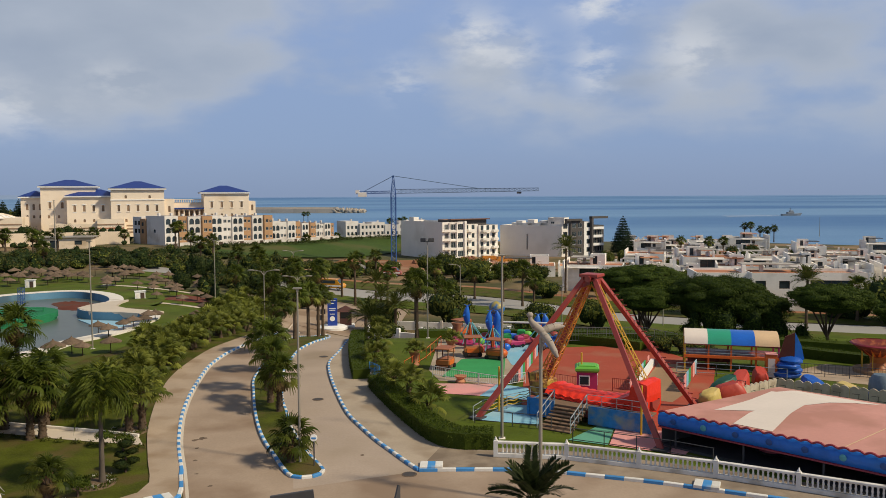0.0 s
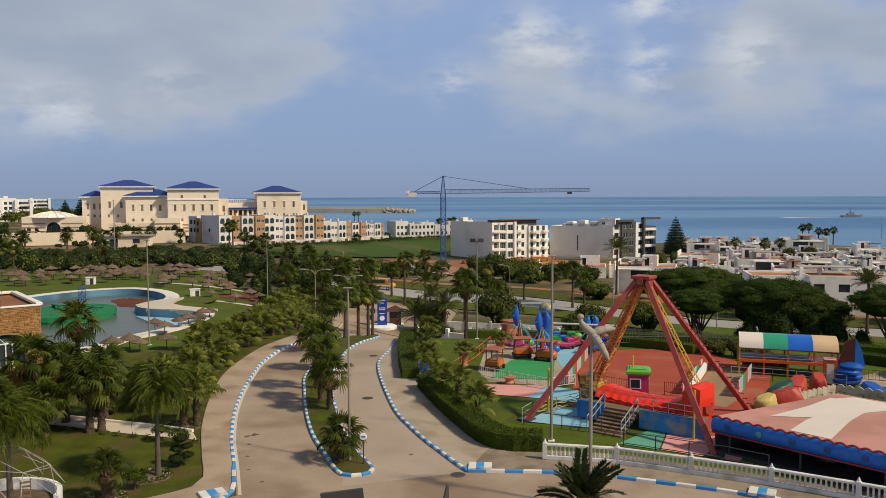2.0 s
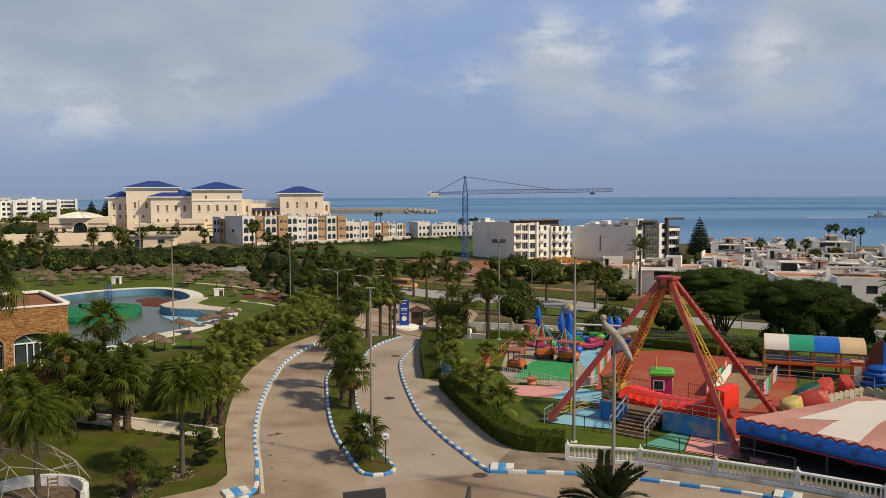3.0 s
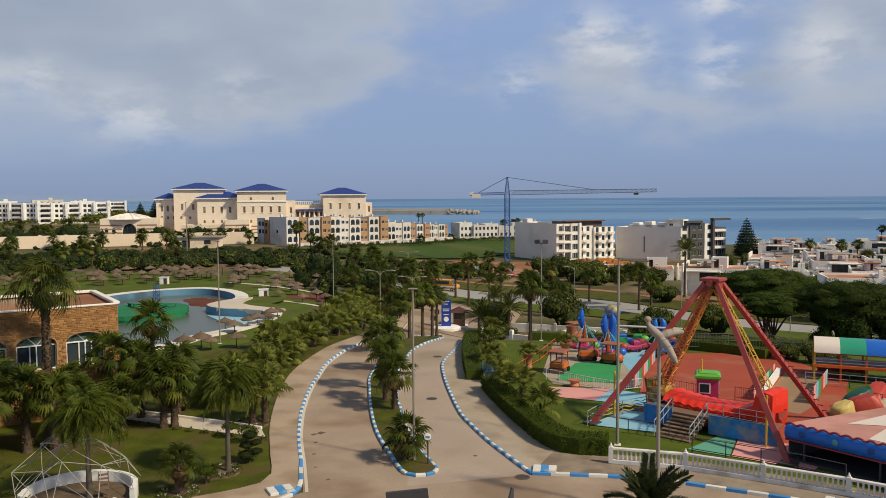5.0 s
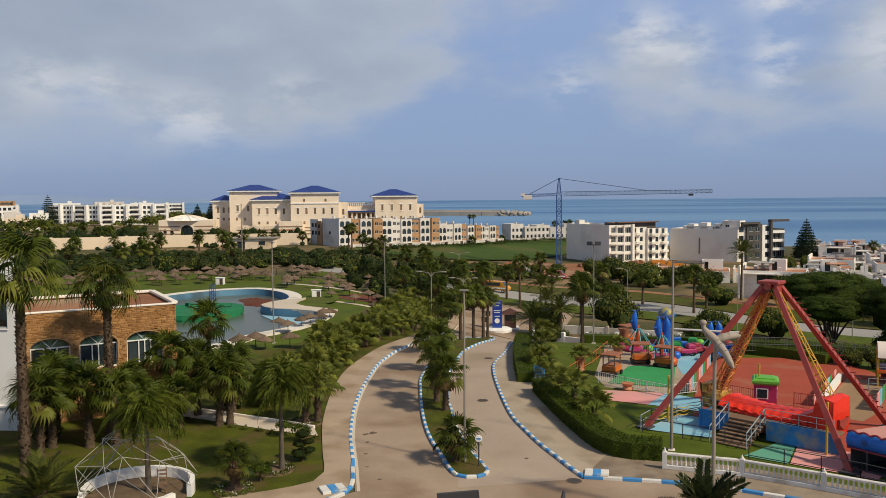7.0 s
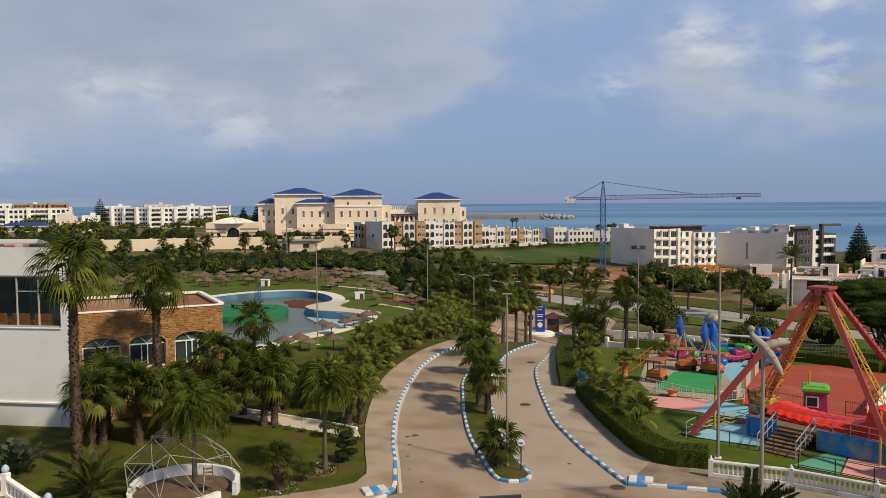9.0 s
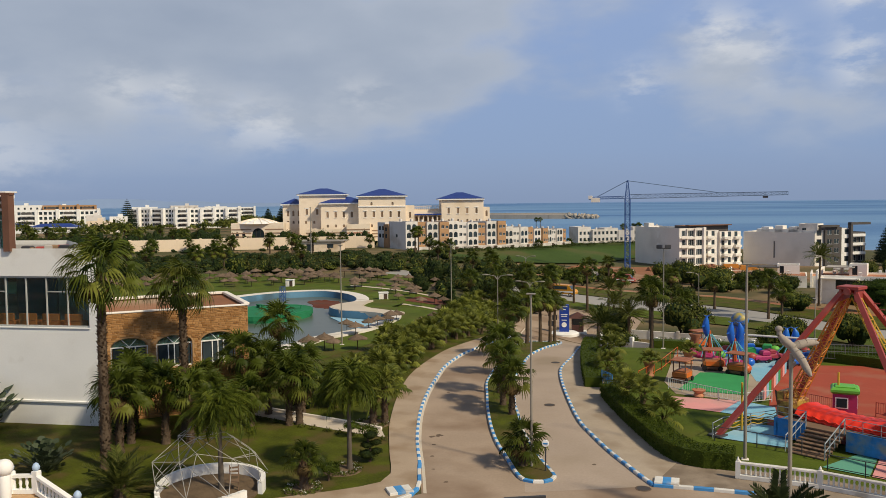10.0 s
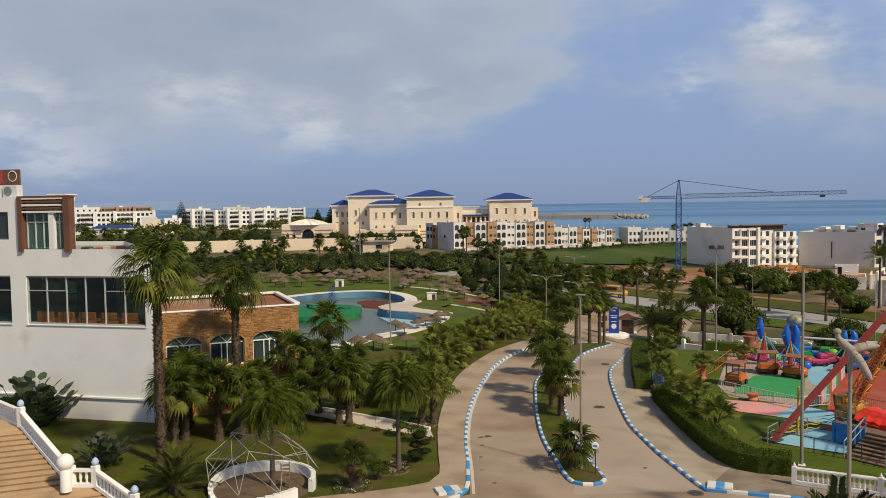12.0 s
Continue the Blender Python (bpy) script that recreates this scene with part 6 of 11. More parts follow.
def palm_meshes(kind):
    if kind in PALMS:
        return PALMS[kind]
    rnd = random.Random(sum(map(ord, kind)))
    style, size = kind.split("_")[0], float(kind.split("_")[1])
    size *= dict(fan=0.78, bushy=0.76, shaggy=0.88, weeping=0.9, date=1.0, stiff=1.0)[style]
    skirt = None
    if style == "fan":
        leaf = crown(rnd, 24, lambda r: fan_leaf(r, size * rnd.uniform(0.50, 0.78), size * 0.62, 17, 0.42), 84, -36, 0.06)
        skirt = crown(rnd, 9, lambda r: fan_leaf(r, size * 0.40, size * 0.50, 11, 0.5), -50, -82, 0.02)
    elif style == "shaggy":
        leaf = crown(rnd, 30, lambda r: fan_leaf(r, size * rnd.uniform(0.55, 0.95), size * 0.58, 18, 0.85), 88, -48, 0.09)
        skirt = crown(rnd, 13, lambda r: fan_leaf(r, size * 0.40, size * 0.50, 11, 0.6), -55, -84, 0.02)
    elif style == "bushy":
        leaf = crown(rnd, 20, lambda r: fan_leaf(r, size * rnd.uniform(0.55, 0.80), size * 0.60, 16, 0.26), 84, -16, 0.04)
    elif style == "stiff":
        leaf = crown(rnd, 20, lambda r: feather_leaf(r, size * rnd.uniform(0.85, 1.1), 34), 78, 2, 0.0)
    elif style == "date":
        leaf = crown(rnd, 30, lambda r: feather_leaf(r, size), 80, -14, 0.03)
    else:  # weeping: fine drooping blades
        leaf = crown(rnd, 62, lambda r: plume_leaf(r, size * rnd.uniform(0.62, 0.95), 44), 92, -22, 0.06)
    lm = M[dict(date="dateleaf", stiff="stiffleaf", weeping="queenleaf", bushy="youngleaf").get(style, "palmleaf")]
    PALMS[kind] = leaf.mesh("crown", lm), (skirt.mesh("dead_fronds", M["skirt"]) if skirt else None)
    return PALMS[kind]


PALM_LABEL = dict(fan="green fan palm with a rough brown trunk", shaggy="tall shaggy fan palm with hanging dead fronds", bushy="low bushy young fan palm", date="date palm with arching feathery fronds",
                  weeping="slender queen palm with fine drooping light-green plumes")
_turns = random.Random(77)


def palm(x, y, h, kind, r0=0.22, group="", label=""):
    """A palm whose crown sits h metres over the ground."""
    style = kind.split("_")[0]
    p = thing("palm_tree", label or PALM_LABEL[style], "palm", x, y, ground_z(x, y), _turns.uniform(0, 360), group=group)
    h = max(h, 0.25)
    lean = _turns.uniform(-0.02, 0.02) * h
    r1 = r0 * (0.6 if style == "weeping" else 0.8)
    part("trunk", trunk_geo(_turns, h, r0, r1, 0.12, lean), M["greytrunk" if style == "weeping" else "bark"], p)
    if style != "weeping" and math.hypot(x, y) < 75:
        tagged(part("trunk_sheath", stubs_geo(_turns, h, r0, r1, 0.5 if h > 8 else 0.1, lean), M["stub"], p), "old cut leaf bases", kind="stuff")
    leaf, skirt = palm_meshes(kind)
    part("crown", leaf, None, p, at=pose(0, 0, h))
    if skirt and h > 1.2:
        part("dead_fronds", skirt, None, p, "dry brown hanging fronds", at=pose(0, 0, h - 0.1))
    return p


def clumps(rnd, lobes, n, size, shell=0.35, flat=1.0):
    """Many small leaf cards on the outside of several lobes (centre, radii)."""
    per = [r[0] * r[1] + r[0] * r[2] for _, r in lobes]
    tot = sum(per)
    V, F = [], []
    k = 0
    rs = np.random.RandomState(rnd.randint(0, 99999))
    for (c, r), wgt in zip(lobes, per):
        m = int(n * wgt / tot)
        d = rs.normal(size=(m, 3))
        d /= np.linalg.norm(d, axis=1)[:, None]
        d[:, 2] = np.where(d[:, 2] < -0.25, -d[:, 2] * 0.5, d[:, 2])
        rad = 1 - shell * rs.rand(m) ** 2 + 0.10 * rs.rand(m)
        bumpy = 1 + 0.16 * np.sin(d[:, 0] * 7 + c[0]) * np.cos(d[:, 1] * 6 + c[1] * 2) + 0.08 * np.sin(d[:, 2] * 11 + d[:, 0] * 9)
        ctr = np.array(c) + d * np.array(r) * (rad * bumpy)[:, None]
        t1 = rs.normal(size=(m, 3))
        t1 -= 0.45 * (t1 * d).sum(1)[:, None] * d
        t1 /= np.linalg.norm(t1, axis=1)[:, None]
        t2 = np.cross(d, t1)
        t2 /= np.linalg.norm(t2, axis=1)[:, None] + 1e-9
        s = size * (0.6 + 0.8 * rs.rand(m))[:, None]
        quad = np.stack([ctr - t1 * s, ctr - t2 * s * 0.45 * flat, ctr + t1 * s, ctr + t2 * s * 0.45 * flat], 1).reshape(-1, 3)
        V.append(quad)
        F += [(k + 4 * i, k + 4 * i + 1, k + 4 * i + 2, k + 4 * i + 3) for i in range(m)]
        k += 4 * m
    g = Geo()
    g.v, g.f = [tuple(p) for p in np.concatenate(V)], F
    return g


def umbrella_pine(x, y, h, rx, ry, thick, seed, n=9000):
    """A stone pine: leaning limbs under a wide flattened crown of many tufts."""
    rnd = random.Random(seed)
    p = thing("pine_tree", "umbrella pine with a broad dark flattened crown", "tree", x, y, ground_z(x, y), 0, group="pines behind the fairground")
    lobes = []
    g = Geo()
    fork = h * 0.30
    bow = rnd.uniform(-0.5, 0.5)
    g.path([(0, 0, -0.2), (0.15 + bow * 0.4, 0.1, fork * 0.5), (bow, 0, fork)], [0.27, 0.20, 0.17], 8)
    for i in range(7):
        a = 2 * math.pi * i / 7 + rnd.uniform(-0.3, 0.3)
        f = rnd.uniform(0.35, 0.75)
        e = (math.cos(a) * rx * f, math.sin(a) * ry * f, h - thick * rnd.uniform(0.55, 0.85))
        z0 = fork * rnd.uniform(0.55, 1.0)
        mid = (bow + e[0] * 0.40, e[1] * 0.40, z0 + (e[2] - z0) * 0.50)
        high = (bow * 0.4 + e[0] * 0.75, e[1] * 0.75, z0 + (e[2] - z0) * 0.84)
        g.path([(bow * z0 / fork, 0, z0), mid, high, e], [0.13, 0.10, 0.07, 0.04], 6)
    # one broad dome with a flat underside, and humps over it
    lobes.append(((0, 0, h - thick * 0.74), (rx * 0.93, ry * 0.93, thick * 0.66)))
    for i in range(22):
        a, f = i * 2.399963, math.sqrt((i + 0.5) / 22) * 0.92
        top = math.sqrt(max(0.0, 1 - f * f))
        q = rnd.uniform(0.17, 0.27)
        lobes.append(((math.cos(a) * rx * f * 0.95, math.sin(a) * ry * f * 0.95, h - thick * 0.80 + thick * 0.70 * top * 0.92), (rx * q, ry * q, thick * q * 0.62)))
    part("trunk", g, M["treebark"], p)
    part("crown", clumps(rnd, lobes, int(n * 2.0), 0.115, 0.3, 0.7), M["pineleaf"], p)
    # solid dark blobs paint the shade between the tufts
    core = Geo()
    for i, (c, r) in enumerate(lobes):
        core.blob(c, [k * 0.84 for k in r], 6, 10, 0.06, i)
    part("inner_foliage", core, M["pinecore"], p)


BUSHES = []


def bush_mesh(i):
    while len(BUSHES) <= i:
        k = len(BUSHES)
        rnd = random.Random(400 + k)
        lobes = [((rnd.uniform(-0.5, 0.5), rnd.uniform(-0.5, 0.5), rnd.uniform(0.2, 0.68)), (rnd.uniform(0.38, 0.66), rnd.uniform(0.38, 0.66), rnd.uniform(0.28, 0.44))) for _ in range(8)]
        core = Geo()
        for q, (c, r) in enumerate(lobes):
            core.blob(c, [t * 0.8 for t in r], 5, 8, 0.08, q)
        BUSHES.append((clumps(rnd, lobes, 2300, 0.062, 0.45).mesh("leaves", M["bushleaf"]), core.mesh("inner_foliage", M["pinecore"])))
    return BUSHES[i]


def bush(x, y, r, h, i, name="shrub", label="dense dark green shrub", group=""):
    b = thing(name, label, "shrub", x, y, ground_z(x, y), 0, group=group)
    stem = Geo()
    for k in range(4):
        a = k * 1.7
        stem.tube((0.05 * math.cos(a), 0.05 * math.sin(a), 0), (0.45 * math.cos(a), 0.45 * math.sin(a), 0.6), 0.05, 0.02, 5)
    sc = Matrix.Diagonal((r, r, h, 1))
    part("stem", stem, M["treebark"], b, at=sc)
    part("leaves", bush_mesh(i)[0], None, b, at=sc)
    part("inner_foliage", bush_mesh(i)[1], None, b, at=sc)
    return b


# palms and trees in the garden on the left
for x, y, h, kind in ((-32.3, 37.5, 11.2, "shaggy_2.0"), (-32.6, 45.5, 9.6, "shaggy_1.8"), (-34.1, 41.9, 4.0, "fan_2.1"), (-31.9, 42.4, 3.5, "fan_2.0"), (-35.3, 43.8, 3.9, "fan_2.1"),
                      (-33.4, 40.0, 3.6, "fan_2.0"), (-27.0, 51.3, 3.6, "fan_1.9"), (-30.4, 48.9, 4.6, "fan_2.0"), (-18.6, 40.8, 4.7, "weeping_2.5"),
                      (-19.6, 37.2, 1.7, "fan_1.15"), (-20.9, 49.8, 2.4, "bushy_2.0"), (-20.2, 50.2, 2.6, "bushy_1.8"), (-23.7, 35.9, 4.2, "weeping_2.6"), (-38.1, 68.1, 3.8, "fan_2.4"),
                      (-31.2, 45.4, 2.6, "fan_1.9"), (-30.2, 51.9, 2.2, "bushy_1.8"), (-26.4, 48.3, 3.5, "fan_2.0"), (-25.8, 48.6, 3.0, "fan_1.9"), (-25.5, 53.5, 2.0, "fan_1.7"), (-30.5, 43.0, 3.2, "fan_1.8"), (-29.2, 50.4, 3.9, "fan_2.0"), (-28.9, 47.4, 2.2, "fan_1.8"), (-32.4, 46.6, 2.8, "fan_2.0")):
    palm(x, y, h, kind, 0.27 if h > 8 else 0.15 if kind[0] == "w" else 0.22, group="palms in the garden")
palm(-28.4, 33.9, 0.5, "date_2.3", 0.3, group="palms in the garden", label="squat date palm with arching fronds near the steps")
# island
for x, y, h, kind in ((-9.4, 44.0, 1.5, "fan_1.45"), (-12.4, 54.6, 2.7, "fan_1.7"), (-13.6, 57.0, 3.6, "fan_1.6"), (-14.7, 60.6, 4.1, "fan_1.8"), (-16.0, 67.5, 3.2, "fan_1.8"), (-16.9, 75.0, 4.6, "fan_1.7"), (-17.4, 84.5, 4.6, "fan_1.8"),
                      (-17.2, 91.0, 5.0, "fan_1.8"), (-17.3, 98.0, 5.2, "fan_1.8"), (-17.6, 103.0, 5.4, "fan_1.7")):
    palm(x, y, h, kind, 0.2, group="palms on the grass island")
# behind the clipped hedge
for x, y, h, kind in ((-2.05, 53.5, 1.0, "bushy_1.75"), (-3.6, 56.4, 1.8, "bushy_1.5"), (-4.9, 59.1, 1.6, "bushy_1.45"), (-6.0, 64.0, 0.9, "bushy_1.4"), (-7.3, 68.8, 1.0, "bushy_1.7"), (-7.8, 76.1, 1.2, "bushy_1.6"), (-8.6, 84.0, 1.3, "bushy_1.6"),
                      (-4.6, 86.9, 5.8, "fan_2.1"), (-11.0, 94.3, 3.0, "date_2.4"), (-9.8, 89.5, 2.4, "date_2.2")):
    palm(x, y, h, kind, 0.2, group="palms behind the hedge")
# the planted belt beside the left pavement
rnd = random.Random(21)
for i in range(70):
    y = 54 + 68 * (i + rnd.random()) / 70
    edge = -24.6 if y > 62 else -24.6 + (62 - y) * 0.27
    x = edge - 0.8 - rnd.uniform(0, 1) ** 1.4 * (4.2 if y < 100 else 7.0)
    if y < 58 and x < -31:
        continue
    palm(x, y, rnd.uniform(0.5, 1.5) * (0.55 if y < 66 else 1.0) + 0.007 * (y - 50), rnd.choice(("bushy_1.8", "bushy_1.9", "bushy_1.7", "bushy_1.6")), 0.16, group="palms along the pavement")
# by the entrance and the shore road
for x, y, h, kind in ((-18.0, 138.8, 7.8, "fan_2.1"), (-12.9, 144.4, 5.4, "fan_2.0"), (-12.4, 127.2, 3.0, "date_2.8"), (-21.7, 148.4, 5.0, "fan_2.0"), (-6.5, 119.8, 6.8, "fan_2.2"), (-23.7, 135.9, 6.2, "fan_2.0"), (-8.7, 109.7, 4.3, "date_2.6"),
                      (11.0, 139.6, 6.4, "fan_2.2"), (12.5, 134.4, 5.0, "fan_2.1"), (21.0, 159.0, 8.8, "date_3.2"), (49.8, 116.0, 7.0, "date_2.6"), (-41.0, 165.0, 4.6, "fan_2.0"), (-30.3, 146.9, 5.0, "fan_2.0"), (2.9, 150.0, 4.6, "fan_2.0"),
                      (-4.8, 159.9, 5.0, "fan_2.0"), (-20.6, 198.9, 5.0, "fan_2.0"), (-29.7, 126.6, 4.4, "fan_2.0"), (-25.6, 121.0, 5.6, "fan_1.9"), (-22.6, 128.0, 5.8, "fan_1.9"), (-27.4, 133.0, 5.2, "fan_2.0"), (-33.5, 138.0, 4.8, "fan_2.0"),
                      (-26.2, 112.0, 5.0, "fan_1.9"), (-28.0, 118.0, 4.4, "fan_2.0"), (-14.6, 140.6, 4.2, "date_2.6"), (-2.2, 131.0, 4.0, "fan_2.0"), (-36.0, 129.0, 4.0, "fan_2.0"), (8.0, 146.0, 5.0, "fan_2.0"), (60.0, 122.0, 5.4, "fan_2.0")):
    palm(x, y, h, kind, 0.22, group="palms by the entrance and the shore road")
for x, y, h in ((132.6, 377.4, 7.6), (135.0, 376.0, 8.0), (138.9, 375.1, 6.0), (142.5, 375.9, 5.6), (144.5, 373.0, 6.6), (-22.6, 419.4, 9.3), (-28.5, 419.0, 10.0), (-31.0, 421.0, 9.2), (-35.8, 418.5, 9.4), (-110.5, 589.7, 7.3), (-114.0, 592.0, 7.0), (79.2, 289.4, 6.0), (85.4, 277.1, 6.4), (92.9, 285.3, 6.0),
                (-136.6, 209.4, 4.4), (-133.5, 211.4, 4.2), (-123.6, 217.3, 4.8), (-114.5, 216.6, 4.2), (-67.5, 219.8, 5.0), (-86.0, 243.0, 6.5), (-84.0, 240.5, 7.2), (-57.0, 300.0, 4.5), (-50.0, 330.0, 4.6), (-46.0, 345.0, 4.6), (-108.0, 236.0, 4.2)):
    palm(x, y, h * 0.95, "fan_2.2", 0.25, group="far palms")

# pines, the monkey-puzzle tree, round trees by the road
umbrella_pine(23.9, 105.3, 10.3, 5.9, 5.2, 3.5, 1, 30000)
umbrella_pine(22.9, 98.4, 7.3, 3.9, 3.6, 2.4, 5, 18000)
umbrella_pine(31.0, 97.0, 9.0, 6.1, 5.2, 4.6, 2, 36000)
umbrella_pine(34.4, 94.0, 7.0, 3.9, 3.6, 3.2, 7, 18000)
umbrella_pine(40.1, 87.6, 7.7, 4.5, 4.2, 2.4, 3, 24000)
umbrella_pine(49.0, 88.5, 6.6, 3.6, 3.6, 2.2, 4, 14000)


ROADSIDE = ((-8.2, 209.2, 3.2, 5.0), (-3.6, 202.4, 3.4, 5.6), (0.4, 197.0, 2.8, 4.4), (4.6, 186.6, 3.6, 4.6), (9.6, 187.0, 3.0, 4.0), (13.4, 191.0, 2.6, 4.2), (-18.0, 216.0, 2.6, 3.6), (-24.0, 224.0, 2.4, 3.4),
            (-5.0, 161.0, 2.6, 3.8), (-1.4, 158.0, 2.2, 3.2), (-34.0, 196.0, 2.6, 3.6), (-42.0, 204.0, 2.6, 3.4), (17.4, 178.6, 2.8, 4.2), (-24.6, 182.0, 2.0, 3.0))


def monkey_puzzle(x, y, h, seed, label):
    rnd = random.Random(seed)
    t = thing("conifer", label, "tree", x, y, ground_z(x, y), 0)
    part("trunk", Geo().path([(0, 0, 0), (0, 0, h * 0.5), (0, 0, h)], [0.35, 0.22, 0.05], 7), M["treebark"], t)
    lobes = []
    tiers = 15
    for k in range(tiers):
        f = k / (tiers - 1)
        z, r = h * (0.10 + 0.87 * f), h * 0.31 * (1 - f) ** 0.75 + 0.3
        for i in range(7):
            a = 2 * math.pi * i / 7 + k * 0.6
            lobes.append(((math.cos(a) * r * 0.6, math.sin(a) * r * 0.6, z - 0.08 * r), (r * 0.5, r * 0.5, 0.30 + 0.16 * r)))
    part("crown", clumps(rnd, lobes, 12000, 0.24, 0.7), M["darkleaf"], t)


monkey_puzzle(60.3, 298.0, 14.6, 1, "tall tiered dark conifer above the roofs")
for x, y, h in ((-214.0, 400.0, 17.0), (-222.0, 404.0, 14.0), (-208.0, 410.0, 15.0), (-326.0, 405.5, 19.4), (-245.0, 430.0, 13.0), (-188.0, 330.0, 10.0)):
    monkey_puzzle(x, y, h, int(h), "dark tiered conifer beside the far blocks")
for i, (x, y, r, h) in enumerate(((-1.7, 118.6, 3.7, 5.2), (11.4, 114.2, 2.6, 4.2), (19.4, 116.4, 2.8, 4.4), (9.1, 109.6, 2.0, 3.4), (4.9, 180.0, 3.6, 4.6), (-0.6, 184.0, 4.4, 5.6), (-11.4, 112.0, 3.1, 4.6), (-8.6, 104.0, 1.8, 2.4),
                                  (39.5, 129.5, 3.4, 5.6), (60.0, 126.0, 4.0, 5.0), (64.0, 120.0, 5.0, 7.0), (70.0, 116.0, 5.0, 6.6),
                                  (16.0, 150.5, 3.0, 3.6), (27.0, 152.0, 3.4, 5.0))):
    bush(x, y, r, h, i % 5, "round_tree", "rounded dense broadleaf tree by the shore road", "trees by the shore road")
for i, (x, y, r, h) in enumerate(ROADSIDE):
    bush(x, y, r, h, i % 5, "roadside_tree", "bushy green tree beyond the shore road", "bushy trees beyond the shore road")
# scrub belts beyond the pool and before the hotel
rnd = random.Random(9)
spots = []
for i in range(230):
    az, d = rnd.uniform(-48, -13), rnd.uniform(174, 214)
    if az > -20:
        d = rnd.uniform(160, 218)
    tall = max(1.6, (15 - 0.0605 * d) * rnd.uniform(0.55, 1.0))
    spots.append((d * math.sin(radians(az)), d * math.cos(radians(az)), rnd.uniform(1.8, 3.6), tall * rnd.uniform(0.7, 1.1)))
for i in range(30):
    az, d = rnd.uniform(-18, -10), rnd.uniform(124, 175)
    spots.append((d * math.sin(radians(az)), d * math.cos(radians(az)), rnd.uniform(1.6, 2.8), rnd.uniform(1.4, 3.6)))
for i in range(40):
    az, d = rnd.uniform(-52, -26), rnd.uniform(285, 420)
    spots.append((d * math.sin(radians(az)), d * math.cos(radians(az)), rnd.uniform(3.0, 5.5), rnd.uniform(3.0, 5.0)))
for i in range(60):
    az, d = rnd.uniform(-22, -6), rnd.uniform(190, 246)
    spots.append((d * math.sin(radians(az)), d * math.cos(radians(az)), rnd.uniform(1.6, 3.4), rnd.uniform(1.2, 3.4)))
for i in range(16):
    az = -18 + i * 0.9
    d = 250 + i * 9
    spots.append((d * math.sin(radians(az)) , d * math.cos(radians(az)), 3.0, 2.6))


def thicket(spots, n, size, material, label, seed):
    """Many bushes nobody could count, grown together into one mass."""
    rnd = random.Random(seed)
    lobes = []
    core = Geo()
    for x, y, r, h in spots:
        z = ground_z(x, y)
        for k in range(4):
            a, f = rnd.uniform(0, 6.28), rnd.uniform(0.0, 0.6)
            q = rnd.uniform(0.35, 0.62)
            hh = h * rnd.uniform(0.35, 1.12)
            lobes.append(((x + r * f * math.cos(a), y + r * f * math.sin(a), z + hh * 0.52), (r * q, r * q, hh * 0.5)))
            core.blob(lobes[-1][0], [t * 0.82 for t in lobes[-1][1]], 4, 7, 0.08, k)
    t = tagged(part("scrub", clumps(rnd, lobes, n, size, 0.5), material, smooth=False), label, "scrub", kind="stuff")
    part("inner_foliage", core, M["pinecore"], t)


for i, (m_, nm) in enumerate((("bushleaf", "dense green scrub beyond the pool lawn"), ("olivescrub", "olive-brown dry scrub beyond the pool lawn"), ("dustscrub", "dark evergreen scrub beyond the pool lawn"))):
    thicket(spots[i::3], 40000, 0.27, M[m_], nm, 70 + i)
for i in range(14):
    az, d = rnd.uniform(-46, -14), rnd.uniform(176, 240)
    palm(d * math.sin(radians(az)), d * math.cos(radians(az)), rnd.uniform(3.2, 5.2), rnd.choice(("fan_2.0", "fan_2.2")), 0.2, group="palms in the scrub")
for i in range(26):
    a = rnd.uniform(0, 1)
    x, y = 42 + 90 * rnd.random(), 0
    y = 160 + rnd.uniform(0, 130) - x * 0.1
    bush(x, y, rnd.uniform(1.6, 2.8), rnd.uniform(3.0, 5.5), i % 5, "garden_tree", "small garden tree between villas", "garden trees")


